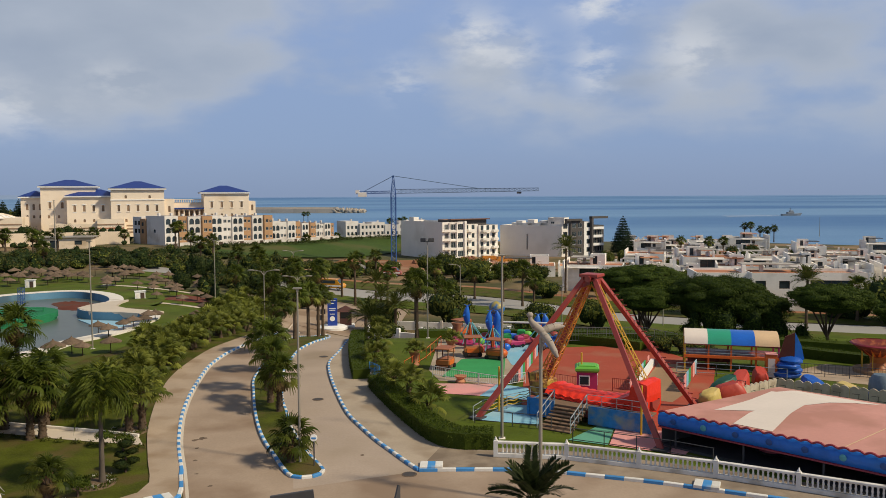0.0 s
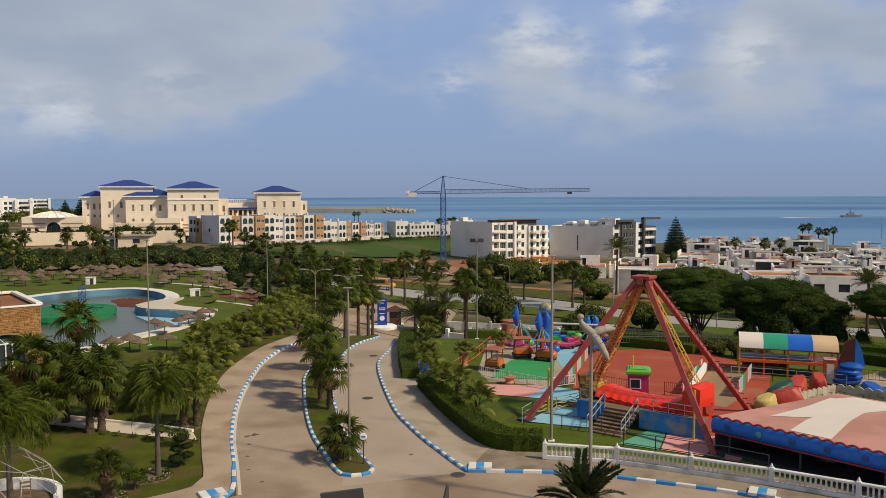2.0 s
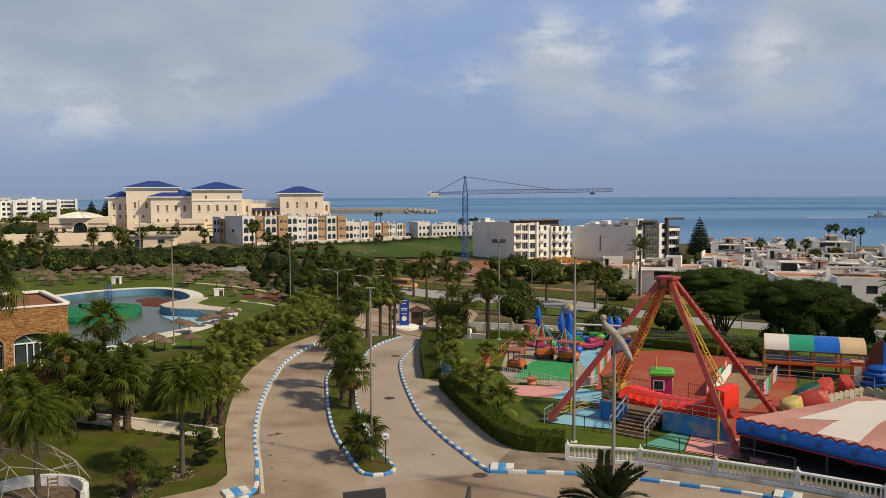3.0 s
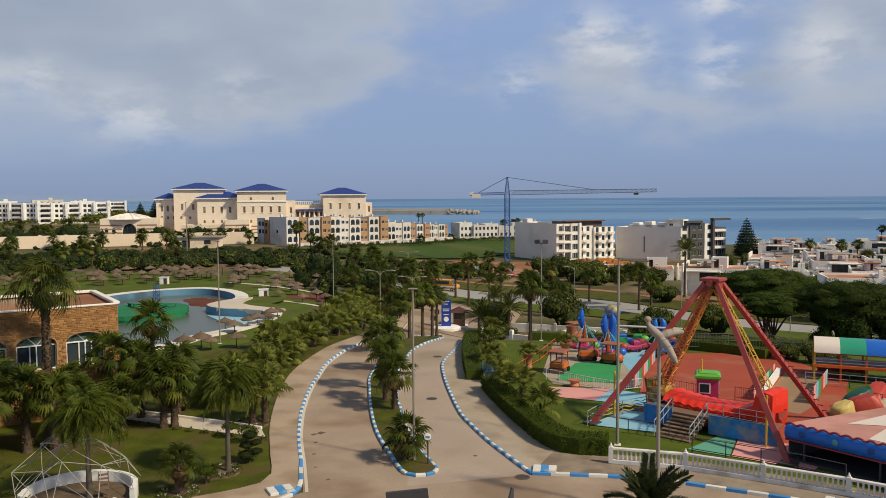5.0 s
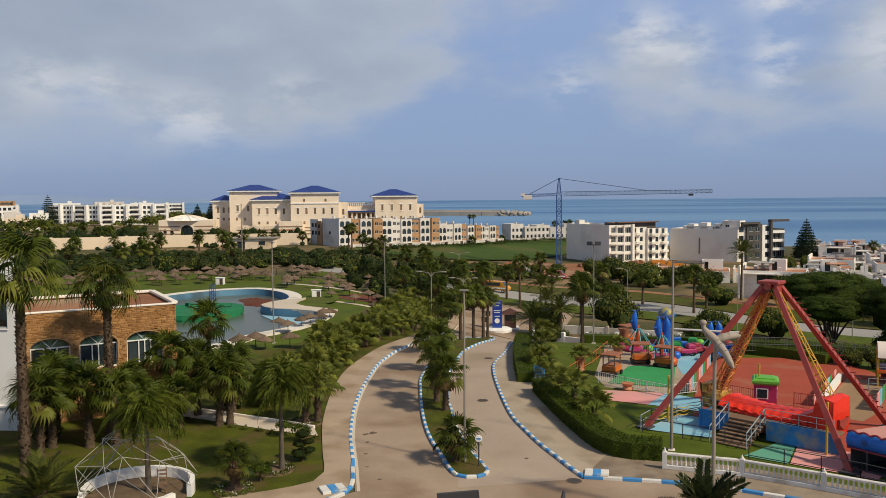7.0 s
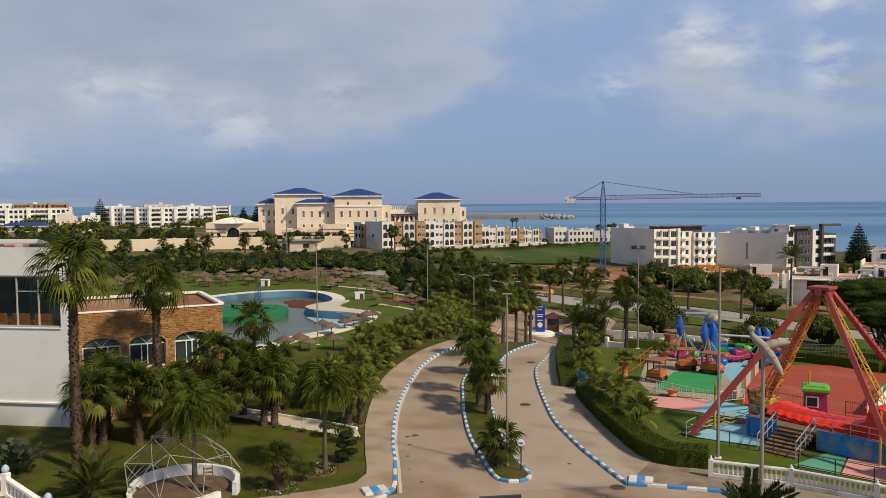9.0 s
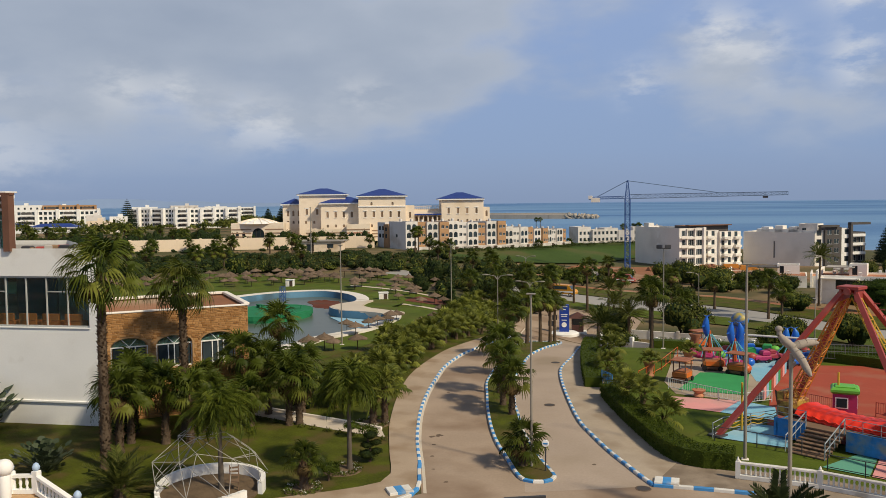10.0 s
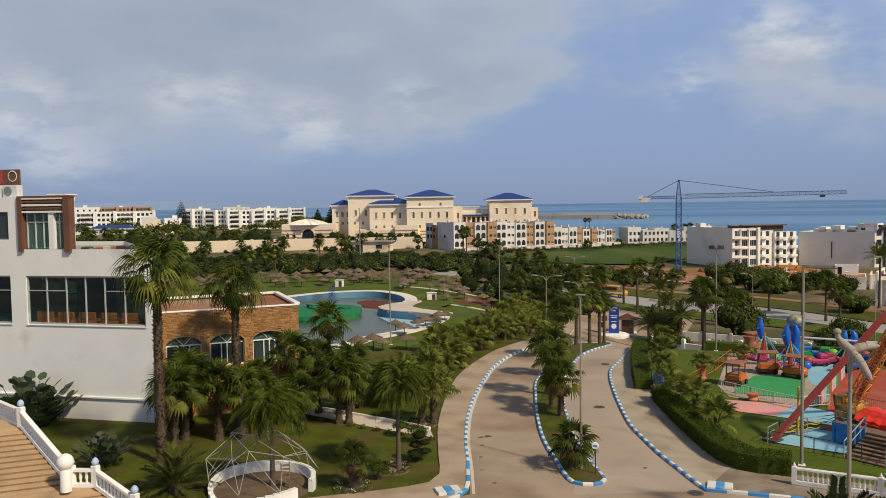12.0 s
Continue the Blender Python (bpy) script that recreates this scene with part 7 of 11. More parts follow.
def hedge(pts, w, h, name, label, seed, n_per=620, size=0.055, group=""):
    """A clipped hedge: a dense dark core with a skin of small leaves."""
    t = thing(name, label, "hedge", 0, 0, 0, 0, group=group)
    c = spline(pts, 0.8)
    core, rs, V, F, k = Geo(), np.random.RandomState(seed), [], [], 0
    off = []
    for i, p in enumerate(c):
        q = c[min(i + 1, len(c) - 1)] - c[max(i - 1, 0)]
        off.append(Vector((-q.y, q.x)).normalized() * (w / 2 - 0.06))
    for p, o in zip(c, off):
        z = ground_z(p.x, p.y)
        for s, zz in ((-1, 0), (-1, h - 0.08), (1, h - 0.08), (1, 0)):
            core.v.append((p.x + s * o.x, p.y + s * o.y, z + zz))
    for i in range(len(c) - 1):
        for j in range(3):
            core.f.append((4 * i + j, 4 * i + j + 1, 4 * i + 5 + j, 4 * i + 4 + j))
    core.f += [(3, 2, 1, 0), tuple(4 * (len(c) - 1) + j for j in range(4))]
    part("core", core, M["hedgeleaf"], t, smooth=False)
    per = 2 * h + w
    for i in range(len(c) - 1):
        p, q, o1, o2 = c[i], c[i + 1], off[i], off[i + 1]
        m = n_per
        f, s = rs.rand(m), rs.rand(m) * per
        side = np.where(s < h, -1.0, np.where(s > h + w, 1.0, (s - h) / w * 2 - 1))
        zz = np.where(s < h, s, np.where(s > h + w, per - s, h))
        ox, oy = o1.x + (o2.x - o1.x) * f, o1.y + (o2.y - o1.y) * f
        grow = 1.0 + 0.10 * rs.rand(m) + 0.05 * np.sin(f * 6 + i)
        px, py = p.x + (q.x - p.x) * f + ox * side * grow, p.y + (q.y - p.y) * f + oy * side * grow
        pz = np.array([ground_z(a, b) for a, b in zip(px[:1], py[:1])])[0] + zz + rs.uniform(-0.06, 0.06, m)
        ctr = np.stack([px, py, pz], 1)
        d1, d2 = rs.normal(size=(m, 3)), rs.normal(size=(m, 3))
        d1 /= np.linalg.norm(d1, axis=1)[:, None]
        d2 /= np.linalg.norm(d2, axis=1)[:, None]
        V.append(np.stack([ctr - d1 * size, ctr - d2 * size * 0.6, ctr + d1 * size, ctr + d2 * size * 0.6], 1).reshape(-1, 3))
        F += [(k + 4 * j, k + 4 * j + 1, k + 4 * j + 2, k + 4 * j + 3) for j in range(m)]
        k += 4 * m
    g = Geo()
    g.v, g.f = [tuple(p) for p in np.concatenate(V)], F
    part("leaves", g, M["hedgeleaf"], t, smooth=False)


hedge([(2.0, 46.9), (-0.8, 47.6), (-3.6, 53.8), (-5.6, 59.4), (-6.4, 61.8)], 1.5, 1.15, "hedge", "clipped dark green hedge along the pavement", 1)
hedge([(-7.9, 64.4), (-9.0, 70.6), (-10.1, 78.6), (-10.9, 88.0)], 1.5, 1.0, "hedge", "clipped dark green hedge beyond the gate", 2, 260)
hedge([(31.0, 74.0), (36.0, 70.0), (46.0, 63.0)], 1.4, 1.0, "hedge", "clipped hedge beside the path", 3, 200)
hedge([(24.0, 82.0), (34.0, 80.5), (50.0, 73.0)], 1.8, 1.15, "hedge", "clipped hedge below the pines", 4, 200)
hedge([(10.0, 84.5), (24.0, 82.0)], 1.8, 1.15, "hedge", "clipped hedge behind the red floor", 5, 200)
hedge([(10.0, 81.6), (14.6, 79.2), (17.6, 76.8)], 1.5, 1.0, "hedge", "dark clipped hedge behind the court railing", 7, 260)
for i, (x, y, r, h) in enumerate(((19.2, 76.6, 1.3, 1.5), (20.8, 75.2, 1.2, 1.7), (22.3, 73.9, 1.3, 1.4))):
    bush(x, y, r, h, i, label="dark rounded shrub beside the court", group="shrubs beside the court")
hedge([(-5.0, 92.0), (3.0, 92.5), (11.0, 89.5)], 1.4, 1.2, "hedge", "clipped hedge along the park's edge", 6, 200)
# low scrub and trees before the boundary wall and round the far blocks
rnd = random.Random(19)
low = []
for i in range(240):
    az, d = rnd.uniform(-50, -21), rnd.uniform(204, 242)
    low.append((d * math.sin(radians(az)), d * math.cos(radians(az)), rnd.uniform(1.2, 3.6), max(0.8, (15 - 0.0560 * d) * rnd.uniform(0.4, 1.05))))
thicket(low[::2], 26000, 0.2, M["dustscrub"], "low dark scrub before the boundary wall", 81)
thicket(low[1::2], 26000, 0.2, M["olivescrub"], "low dry scrub before the boundary wall", 82)

terrace_scrub = []
edge = spline([(-192.0, 198.0), (-170.7, 215.7), (-148.0, 231.8), (-122.4, 246.3), (-104.0, 254.0)], 1.0)
for i in range(70):
    p, far = rnd.choice(edge), rnd.uniform(1.02, 1.06)
    terrace_scrub.append((p.x * far, p.y * far, rnd.uniform(1.6, 3.0), rnd.uniform(4.0, 5.6)))
for i in range(34):
    p, near = edge[int(rnd.random() ** 1.6 * (len(edge) - 1))], rnd.uniform(0.95, 0.985)
    terrace_scrub.append((p.x * near, p.y * near, rnd.uniform(1.4, 2.6), rnd.uniform(0.9, 2.0)))
for i in range(90):
    az, d = rnd.uniform(-55, -33), rnd.uniform(300, 372)
    terrace_scrub.append((d * math.sin(radians(az)), d * math.cos(radians(az)), rnd.uniform(2.4, 4.6), (15 - 0.029 * d) * rnd.uniform(0.55, 1.0)))
thicket(terrace_scrub, 34000, 0.27, M["dustscrub"], "dark shrubs round the boundary wall and hotel garden", 83)
for i in range(10):
    f = (i + rnd.random()) / 10
    p = edge[int(f * (len(edge) - 1))]
    palm(p.x * 0.985, p.y * 0.985, rnd.uniform(2.2, 3.6), "fan_2.0", 0.22, group="palms before the boundary wall")
for i in range(26):
    az, d = rnd.uniform(-54, -34), rnd.uniform(296, 360)
    palm(d * math.sin(radians(az)), d * math.cos(radians(az)), rnd.uniform(3.4, 6.0), "fan_2.2", 0.22, group="palms before the far blocks")

# scattered woods between and behind the far blocks
woods = []
for i in range(120):
    az, d = rnd.uniform(-54, -21), rnd.uniform(420, 760)
    if az > -30:
        d = rnd.uniform(560, 800)
    x, y, h = d * math.sin(radians(az)), d * math.cos(radians(az)), rnd.uniform(2.5, 9.0)
    woods.append(((x, y, h * 0.5), (rnd.uniform(2.5, 6.0), 4.0, h * 0.5)))
for i in range(14):
    az, d = rnd.uniform(-40.9, -38.4), rnd.uniform(390, 470)
    h = rnd.uniform(4.0, 9.0)
    woods.append(((d * math.sin(radians(az)), d * math.cos(radians(az)), h * 0.5), (rnd.uniform(1.6, 3.4), 3.0, h * 0.5)))
solo("far_woods", clumps(rnd, woods, 20000, 0.8, 0.5), M["bushleaf"], "far dark trees round the apartment blocks", "trees", kind="stuff", smooth=False)

for i, (x, y, r, h) in enumerate(((-31.4, 46.6, 1.1, 1.3), (-35.6, 42.8, 1.2, 1.6), (-27.6, 52.6, 1.0, 1.2))):
    bush(x, y, r, h, i % 5, label="dark shrub growing between the garden palms", group="shrubs between the palms")
grove = [(-45.8, 133.0, 2.6, 4.2), (-41.0, 130.0, 2.4, 3.6), (-49.0, 150.0, 3.0, 4.8), (-44.6, 149.4, 2.8, 4.4), (-37.4, 138.0, 2.8, 4.6), (-40.0, 147.0, 2.8, 4.2), (-35.6, 128.0, 1.8, 3.0)]
thicket(grove, 11000, 0.17, M["dustscrub"], "dark leafy trees beside the pool lawn", 95)

foot = [(p.x + 6.0 + rnd.uniform(-1, 1), p.y - 4.4, rnd.uniform(1.2, 2.2), rnd.uniform(1.0, 2.0)) for p in spline([ROW_A, ROW_B, ROW_C, (-45.0, 341.0), (-34.0, 349.0), (-22.0, 353.0)], 3.2)]


def raised(spots, lift):
    """Low bushes on the bank, grown into one mass."""
    lobes = [((x, y, lift(i) + h * 0.4), (r, r, h * 0.6)) for i, (x, y, r, h) in enumerate(spots)]
    solo("bank_shrubs", clumps(random.Random(97), lobes, 7000, 0.22, 0.5), M["dustscrub"], "dark low shrubs along the foot of the row", "shrubs", kind="stuff", smooth=False)


raised(foot, lambda i: max(-3.4, -1.6 - 0.06 * i))
under = [(27.6, 93.4, 2.2, 5.6), (30.2, 92.6, 2.4, 5.8), (32.8, 91.6, 2.4, 5.2), (35.4, 90.6, 2.2, 5.0), (38.0, 89.6, 2.0, 3.6)]
thicket(under, 16000, 0.12, M["pineleaf"], "dark bushy growth below the umbrella pines", 96)

# ---- buildings beside the garden ----
def white_building():
    t, w = plan(-60.0, 41.8, -38.6, 44.6)
    b = thing("restaurant_building", "white modern building with long tinted window bands and roof terrace", "building", -60.0, 41.8, 0, t)
    holes = [(11.3, 6.8, 9.6, 3.5), (2.5, 6.8, 7.5, 3.5)]
    g = Geo()
    facade(g, (0, 0, 0), (1, 0), w, 12.2, holes, 0.35)
    bx, by = w - 10.5, 12.0
    facade(g, (w, 0, 0), (-0.6585, 0.7526), 15.945, 12.2, [], 0.3)
    lights = [(1.2 + 2.6 * k, 7.6, 2.0, 2.3) for k in range(int((bx - 2) // 2.6))]
    facade(g, (bx, by, 0), (-1, 0), bx, 12.2, lights, 0.3)
    put_windows(b, (bx, by, 0), (-1, 0), lights, 0.0, "alu", 2, pane="blueglass")
    facade(g, (0, by, 0), (0, -1), by, 12.2, [], 0.3)
    inner = [(0.2, 0.3), (w - 0.5, 0.3), (bx - 0.2, by - 0.2), (0.2, by - 0.2)]
    part("wall", g, M["white"], b, smooth=False)
    part("floor_slab", Geo().prism(inner, 6.4, 6.7), M["cement"], b, smooth=False)
    part("roof_terrace", Geo().prism(inner, 11.6, 11.85), M["greyroof"], b, smooth=False)
    part("moulding", Geo().box(w / 2, -0.06, 1.62, w, 0.14, 0.14, c=0.02), M["white"], b, smooth=False)
    # window bands: frames, panes, things dimly seen inside
    for x0, ww, cuts in ((11.3, 9.6, (0.0, 0.165, 0.335, 0.5, 0.663, 0.83, 1.0)), (2.5, 7.5, (0.0, 0.2, 0.4, 0.6, 0.8, 1.0))):
        win = Geo()
        win.box(x0 + ww / 2, 0.16, 6.8, ww, 0.14, 0.12).box(x0 + ww / 2, 0.16, 10.18, ww, 0.14, 0.12)
        for i, c in enumerate(cuts):
            win.box(x0 + 0.05 + (ww - 0.1) * c, 0.16, 6.9, 0.07, 0.10, 3.3)
            if i in (1, 2, 5, 6):
                win.box(x0 + ww * (c + cuts[i - 1]) / 2, 0.16, 9.2, ww * (c - cuts[i - 1]) - 0.1, 0.08, 0.06)
        f = part("window", win, M["bandalu"], b, "long aluminium window band", smooth=False)
        for i, (c0, c1) in enumerate(zip(cuts, cuts[1:])):
            part("pane", Geo().box(x0 + ww * (c0 + c1) / 2, 0.22, 6.9, ww * (c1 - c0) - 0.1, 0.02, 3.3), M["blueglass"], f, smooth=False).visible_shadow = False
        part("sill", Geo().box(x0 + ww / 2, 0.02, 6.72, ww + 0.06, 0.18, 0.06, c=0.01), M["alu"], b, smooth=False)
    # added low dark panels, not a known part of the terrace
    for i in range(6):
        part("terrace_fence", Geo().box(16.0 + 0.96 * i, 0.75 + 0.09 * i, 11.85, 0.93, 0.05, 0.42, c=0.01), M["charcoal"], b, "added low dark panel on the terrace edge", smooth=False)
    # dark wall and ceiling colours stand for the dimness of the room
    part("inner_wall", Geo().box(12.6, 6.0, 6.7, 3.4, 0.2, 4.9).box(3.4, 6.0, 6.7, 5.4, 0.2, 4.9), M["navywall"], b, "navy inner wall with the room's dimness in its colour", smooth=False)
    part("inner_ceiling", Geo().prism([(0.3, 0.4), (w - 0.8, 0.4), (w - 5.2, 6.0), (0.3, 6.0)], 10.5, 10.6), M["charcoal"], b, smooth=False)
    # upper storey: blank wall, glazed bay in a brown frame
    g = Geo()
    facade(g, (-4, 0.02, 12.2), (1, 0), 14.9, 3.75, [(11.6, 0.7, 2.4, 2.0)], 0.3)
    facade(g, (10.9, 0.02, 12.2), (0, 1), 6, 3.75, [], 0.3)
    g.box(3.4, 3.2, 15.7, 14.8, 6.0, 0.25)
    part("upper_wall", g, M["white"], b, smooth=False)
    put_windows(b, (-4, 0.02, 12.2), (1, 0), [(11.6, 0.7, 2.4, 2.0)], 0.0, "greyalu", 1)
    g = Geo()
    for x_, y_, sx_, sy_ in ((11.1, 0.1, 0.35, 0.5), (15.0, 0.1, 0.5, 0.6)):
        part("corner_post", Geo().box(x_, y_, 12.0, sx_, sy_, 3.86), M["brownwood"], b, smooth=False)
    part("back_wall", Geo().prism([(10.95, 4.0), (10.95, 3.8), (11.8, 3.8), (14.75, 0.42), (14.95, 0.42), (12.0, 4.0)], 11.85, 15.85), M["white"], b, smooth=False)
    for i in range(5):
        part("louvre", Geo().box(13.0, -0.02, 14.78 + 0.24 * i, 3.7, 0.14, 0.15, c=0.02), M["brownwood"] if i % 2 else M["cement"], b, smooth=False)
    win = Geo()
    for i in range(6):
        win.box(11.4 + 0.68 * i, 0.3, 12.25, 0.08, 0.08, 2.45)
    win.box(13.1, 0.3, 14.1, 3.5, 0.08, 0.07)
    f = part("glazed_bay", win, M["alu"], b, smooth=False)
    for i in range(5):
        part("pane", Geo().box(11.74 + 0.68 * i, 0.34, 12.25, 0.62, 0.02, 2.45), M["greenglass"], f, smooth=False)
    part("column", Geo().box(13.6, 0.14, 12.2, 0.42, 0.3, 2.6, c=0.02), M["white"], b, smooth=False)
    part("bay_roof", Geo().prism([(10.9, -0.1), (15.3, -0.1), (15.3, 0.4), (12.1, 4.1), (10.9, 4.1)], 15.87, 16.0), M["brownwood"], b, smooth=False)
    part("roof_tray", Geo().box(13.8, 1.0, 16.0, 1.6, 1.2, 0.12, c=0.03), M["cement"], b, smooth=False)
    return b


white_building()
_t = plan(-60.0, 41.8, -38.6, 44.6)[0]


def on_terrace(x, y, z):
    p = pose(-60.0, 41.8, 0, 0, 0, _t) @ Vector((x, y, z))
    return p.x, p.y, p.z


for x, c in ((9.3, 1.2), (7.9, 1.2)):
    px, py, pz = on_terrace(x, 1.4, 15.95)
    a = thing("air_conditioner", "white rooftop air conditioning unit", "air conditioner", px, py, pz, _t, group="rooftop units")
    part("case", Geo().box(0, 0, 0, 1.2, 0.6, 0.9, c=0.03), M["alu"], a)
    part("grille", Geo().lathe([(0.34, -0.01), (0.34, 0.03), (0.12, 0.05)], 0, 0, 16), M["greyalu"], a, at=pose(-0.15, -0.31, 0.45, 90))
px, py, pz = on_terrace(8.3, 2.2, 15.95)
s = thing("rooftop_sign", "dark red rooftop sign with pale swirls", "sign", px, py, pz, _t)
part("panel", Geo().box(0, 0, 0.9, 2.0, 0.12, 1.2, c=0.03), M["brownwood"], s, smooth=False)
part("swirl", Geo().lathe([(0.34, -0.02), (0.42, 0.0), (0.34, 0.02)], 0, 0, 18, caps=False), M["alu"], s, at=pose(0.4, -0.09, 1.6, 90))
part("stripe", Geo().box(-0.6, -0.08, 1.0, 0.3, 0.04, 1.1), M["red"], s, smooth=False)
part("stand", Geo().tube((-0.7, 0, 0), (-0.7, 0, 1.0), 0.05).tube((0.7, 0, 0), (0.7, 0, 1.0), 0.05), M["darkmetal"], s)
for i in range(5):
    px, py, pz = on_terrace(12.3 + 1.75 * i, 0.95, 6.7)
    sf = thing("banquette", "orange upholstered banquette behind the window band", "seat", px, py, pz, _t, group="banquettes")
    part("seat", Geo().box(0, 0, 0, 1.3, 0.7, 0.45, c=0.04), M["orange"], sf, smooth=False)
    part("backrest", Geo().box(0, -0.3, 0.45, 1.3, 0.15, 0.5, c=0.04), M["orange"], sf, smooth=False)
rnd = random.Random(31)
for i in range(11):
    px, py, pz = on_terrace(15.9 + 0.48 * i + rnd.uniform(-0.1, 0.1), 1.1 + rnd.uniform(-0.3, 0.5), 11.85)
    solo("rolled_cover", Geo().box(0, 0, 0.0, rnd.uniform(0.5, 0.9), 0.5, rnd.uniform(0.35, 0.55), c=0.06), M[("darkmetal", "tanfloor", "charcoal", "greyroof", "tanfloor", "red")[i % 6] if i != 2 else "red"],
         "bundled cover lying on the roof terrace", "cover", group="bundles on the terrace", at=pose(px, py, pz, 0, 0, rnd.uniform(0, 90)))


def brick_building():
    A, B = (-38.8, 45.5), (-31.7, 52.1)
    t, w = plan(*A, *B)
    b = thing("stone_building", "golden rubble-stone building with arched white windows", "building", A[0], A[1], 0, t)
    holes = [(0.25, 3.55, 2.45, 2.3), (3.25, 3.55, 2.45, 2.3), (6.3, 3.55, 2.45, 2.3)]
    g = Geo()
    facade(g, (0, 0, 0), (1, 0), w, 7.6, holes, 0.4)
    facade(g, (w, 0, 0), (0, 1), 9.0, 7.6, [], 0.3)
    facade(g, (w, 9, 0), (-1, 0), w, 7.6, [], 0.3)
    # spandrels over the arches
    for x, z, ww, hh in holes:
        prev = None
        for i in range(13):
            a = math.pi * i / 12
            xx, zz = x + ww / 2 - ww / 2 * math.cos(a), z + hh - 0.6 + 0.6 * math.sin(a)
            if prev:
                g.add([(prev[0], 0, prev[1]), (xx, 0, zz), (xx, 0, z + hh), (prev[0], 0, z + hh)], [(0, 1, 2, 3)])
                g.add([(prev[0], 0, prev[1]), (prev[0], 0.4, prev[1]), (xx, 0.4, zz), (xx, 0, zz)], [(0, 1, 2, 3)])
            prev = (xx, zz)
    part("wall", g, M["mortar"], b, smooth=False)
    part("coping", Geo().box(w / 2, 0.1, 7.6, w + 0.1, 0.36, 0.12, c=0.03).box(w, 4.6, 7.6, 0.42, 8.6, 0.2, c=0.03).box(w / 2, 9, 7.6, w, 0.4, 0.2, c=0.03), M["cement"], b, smooth=False)
    part("roof", Geo().box(w / 2, 4.5, 7.3, w - 0.3, 8.6, 0.2), M["redsoil"], b, smooth=False)
    for x, z, ww, hh in holes:
        f = Geo()
        xs = []
        for k in (0.0, 0.33, 0.5, 0.67, 1.0):
            c = x + 0.035 + (ww - 0.07) * k
            xs += [c - 0.035, c + 0.035]
        frame_grid(f, xs, [z, z + 0.08, z + hh - 0.70, z + hh - 0.63], 0.19, 0.31)
        win = part("window", f, M["white"], b, "white arched window frame", smooth=False)
        for k0, k1 in ((0.06, 0.33), (0.36, 0.64), (0.67, 0.94)):
            part("pane", Geo().box(x + ww * (k0 + k1) / 2, 0.3, z + 0.14, ww * (k1 - k0), 0.03, hh - 0.85), M["glass"], win, smooth=False)
        for k in (0.30, 0.70):
            part("fan_bar", Geo().tube((x + ww / 2, 0.25, z + hh - 0.65), (x + ww * k, 0.25, z + hh - 0.14), 0.02, seg=4), M["white"], win)
        part("fanlight", Geo().prism([(x + ww / 2 - (ww / 2 - 0.1) * math.cos(math.pi * i / 12), z + hh - 0.63 + 0.55 * math.sin(math.pi * i / 12)) for i in range(13)], -0.33, -0.3), M["greenglass"], win, smooth=False, at=Matrix(((1, 0, 0, 0), (0, 0, -1, 0), (0, 1, 0, 0), (0, 0, 0, 1))))
    return b, holes, w


STONE_HOUSE = brick_building()


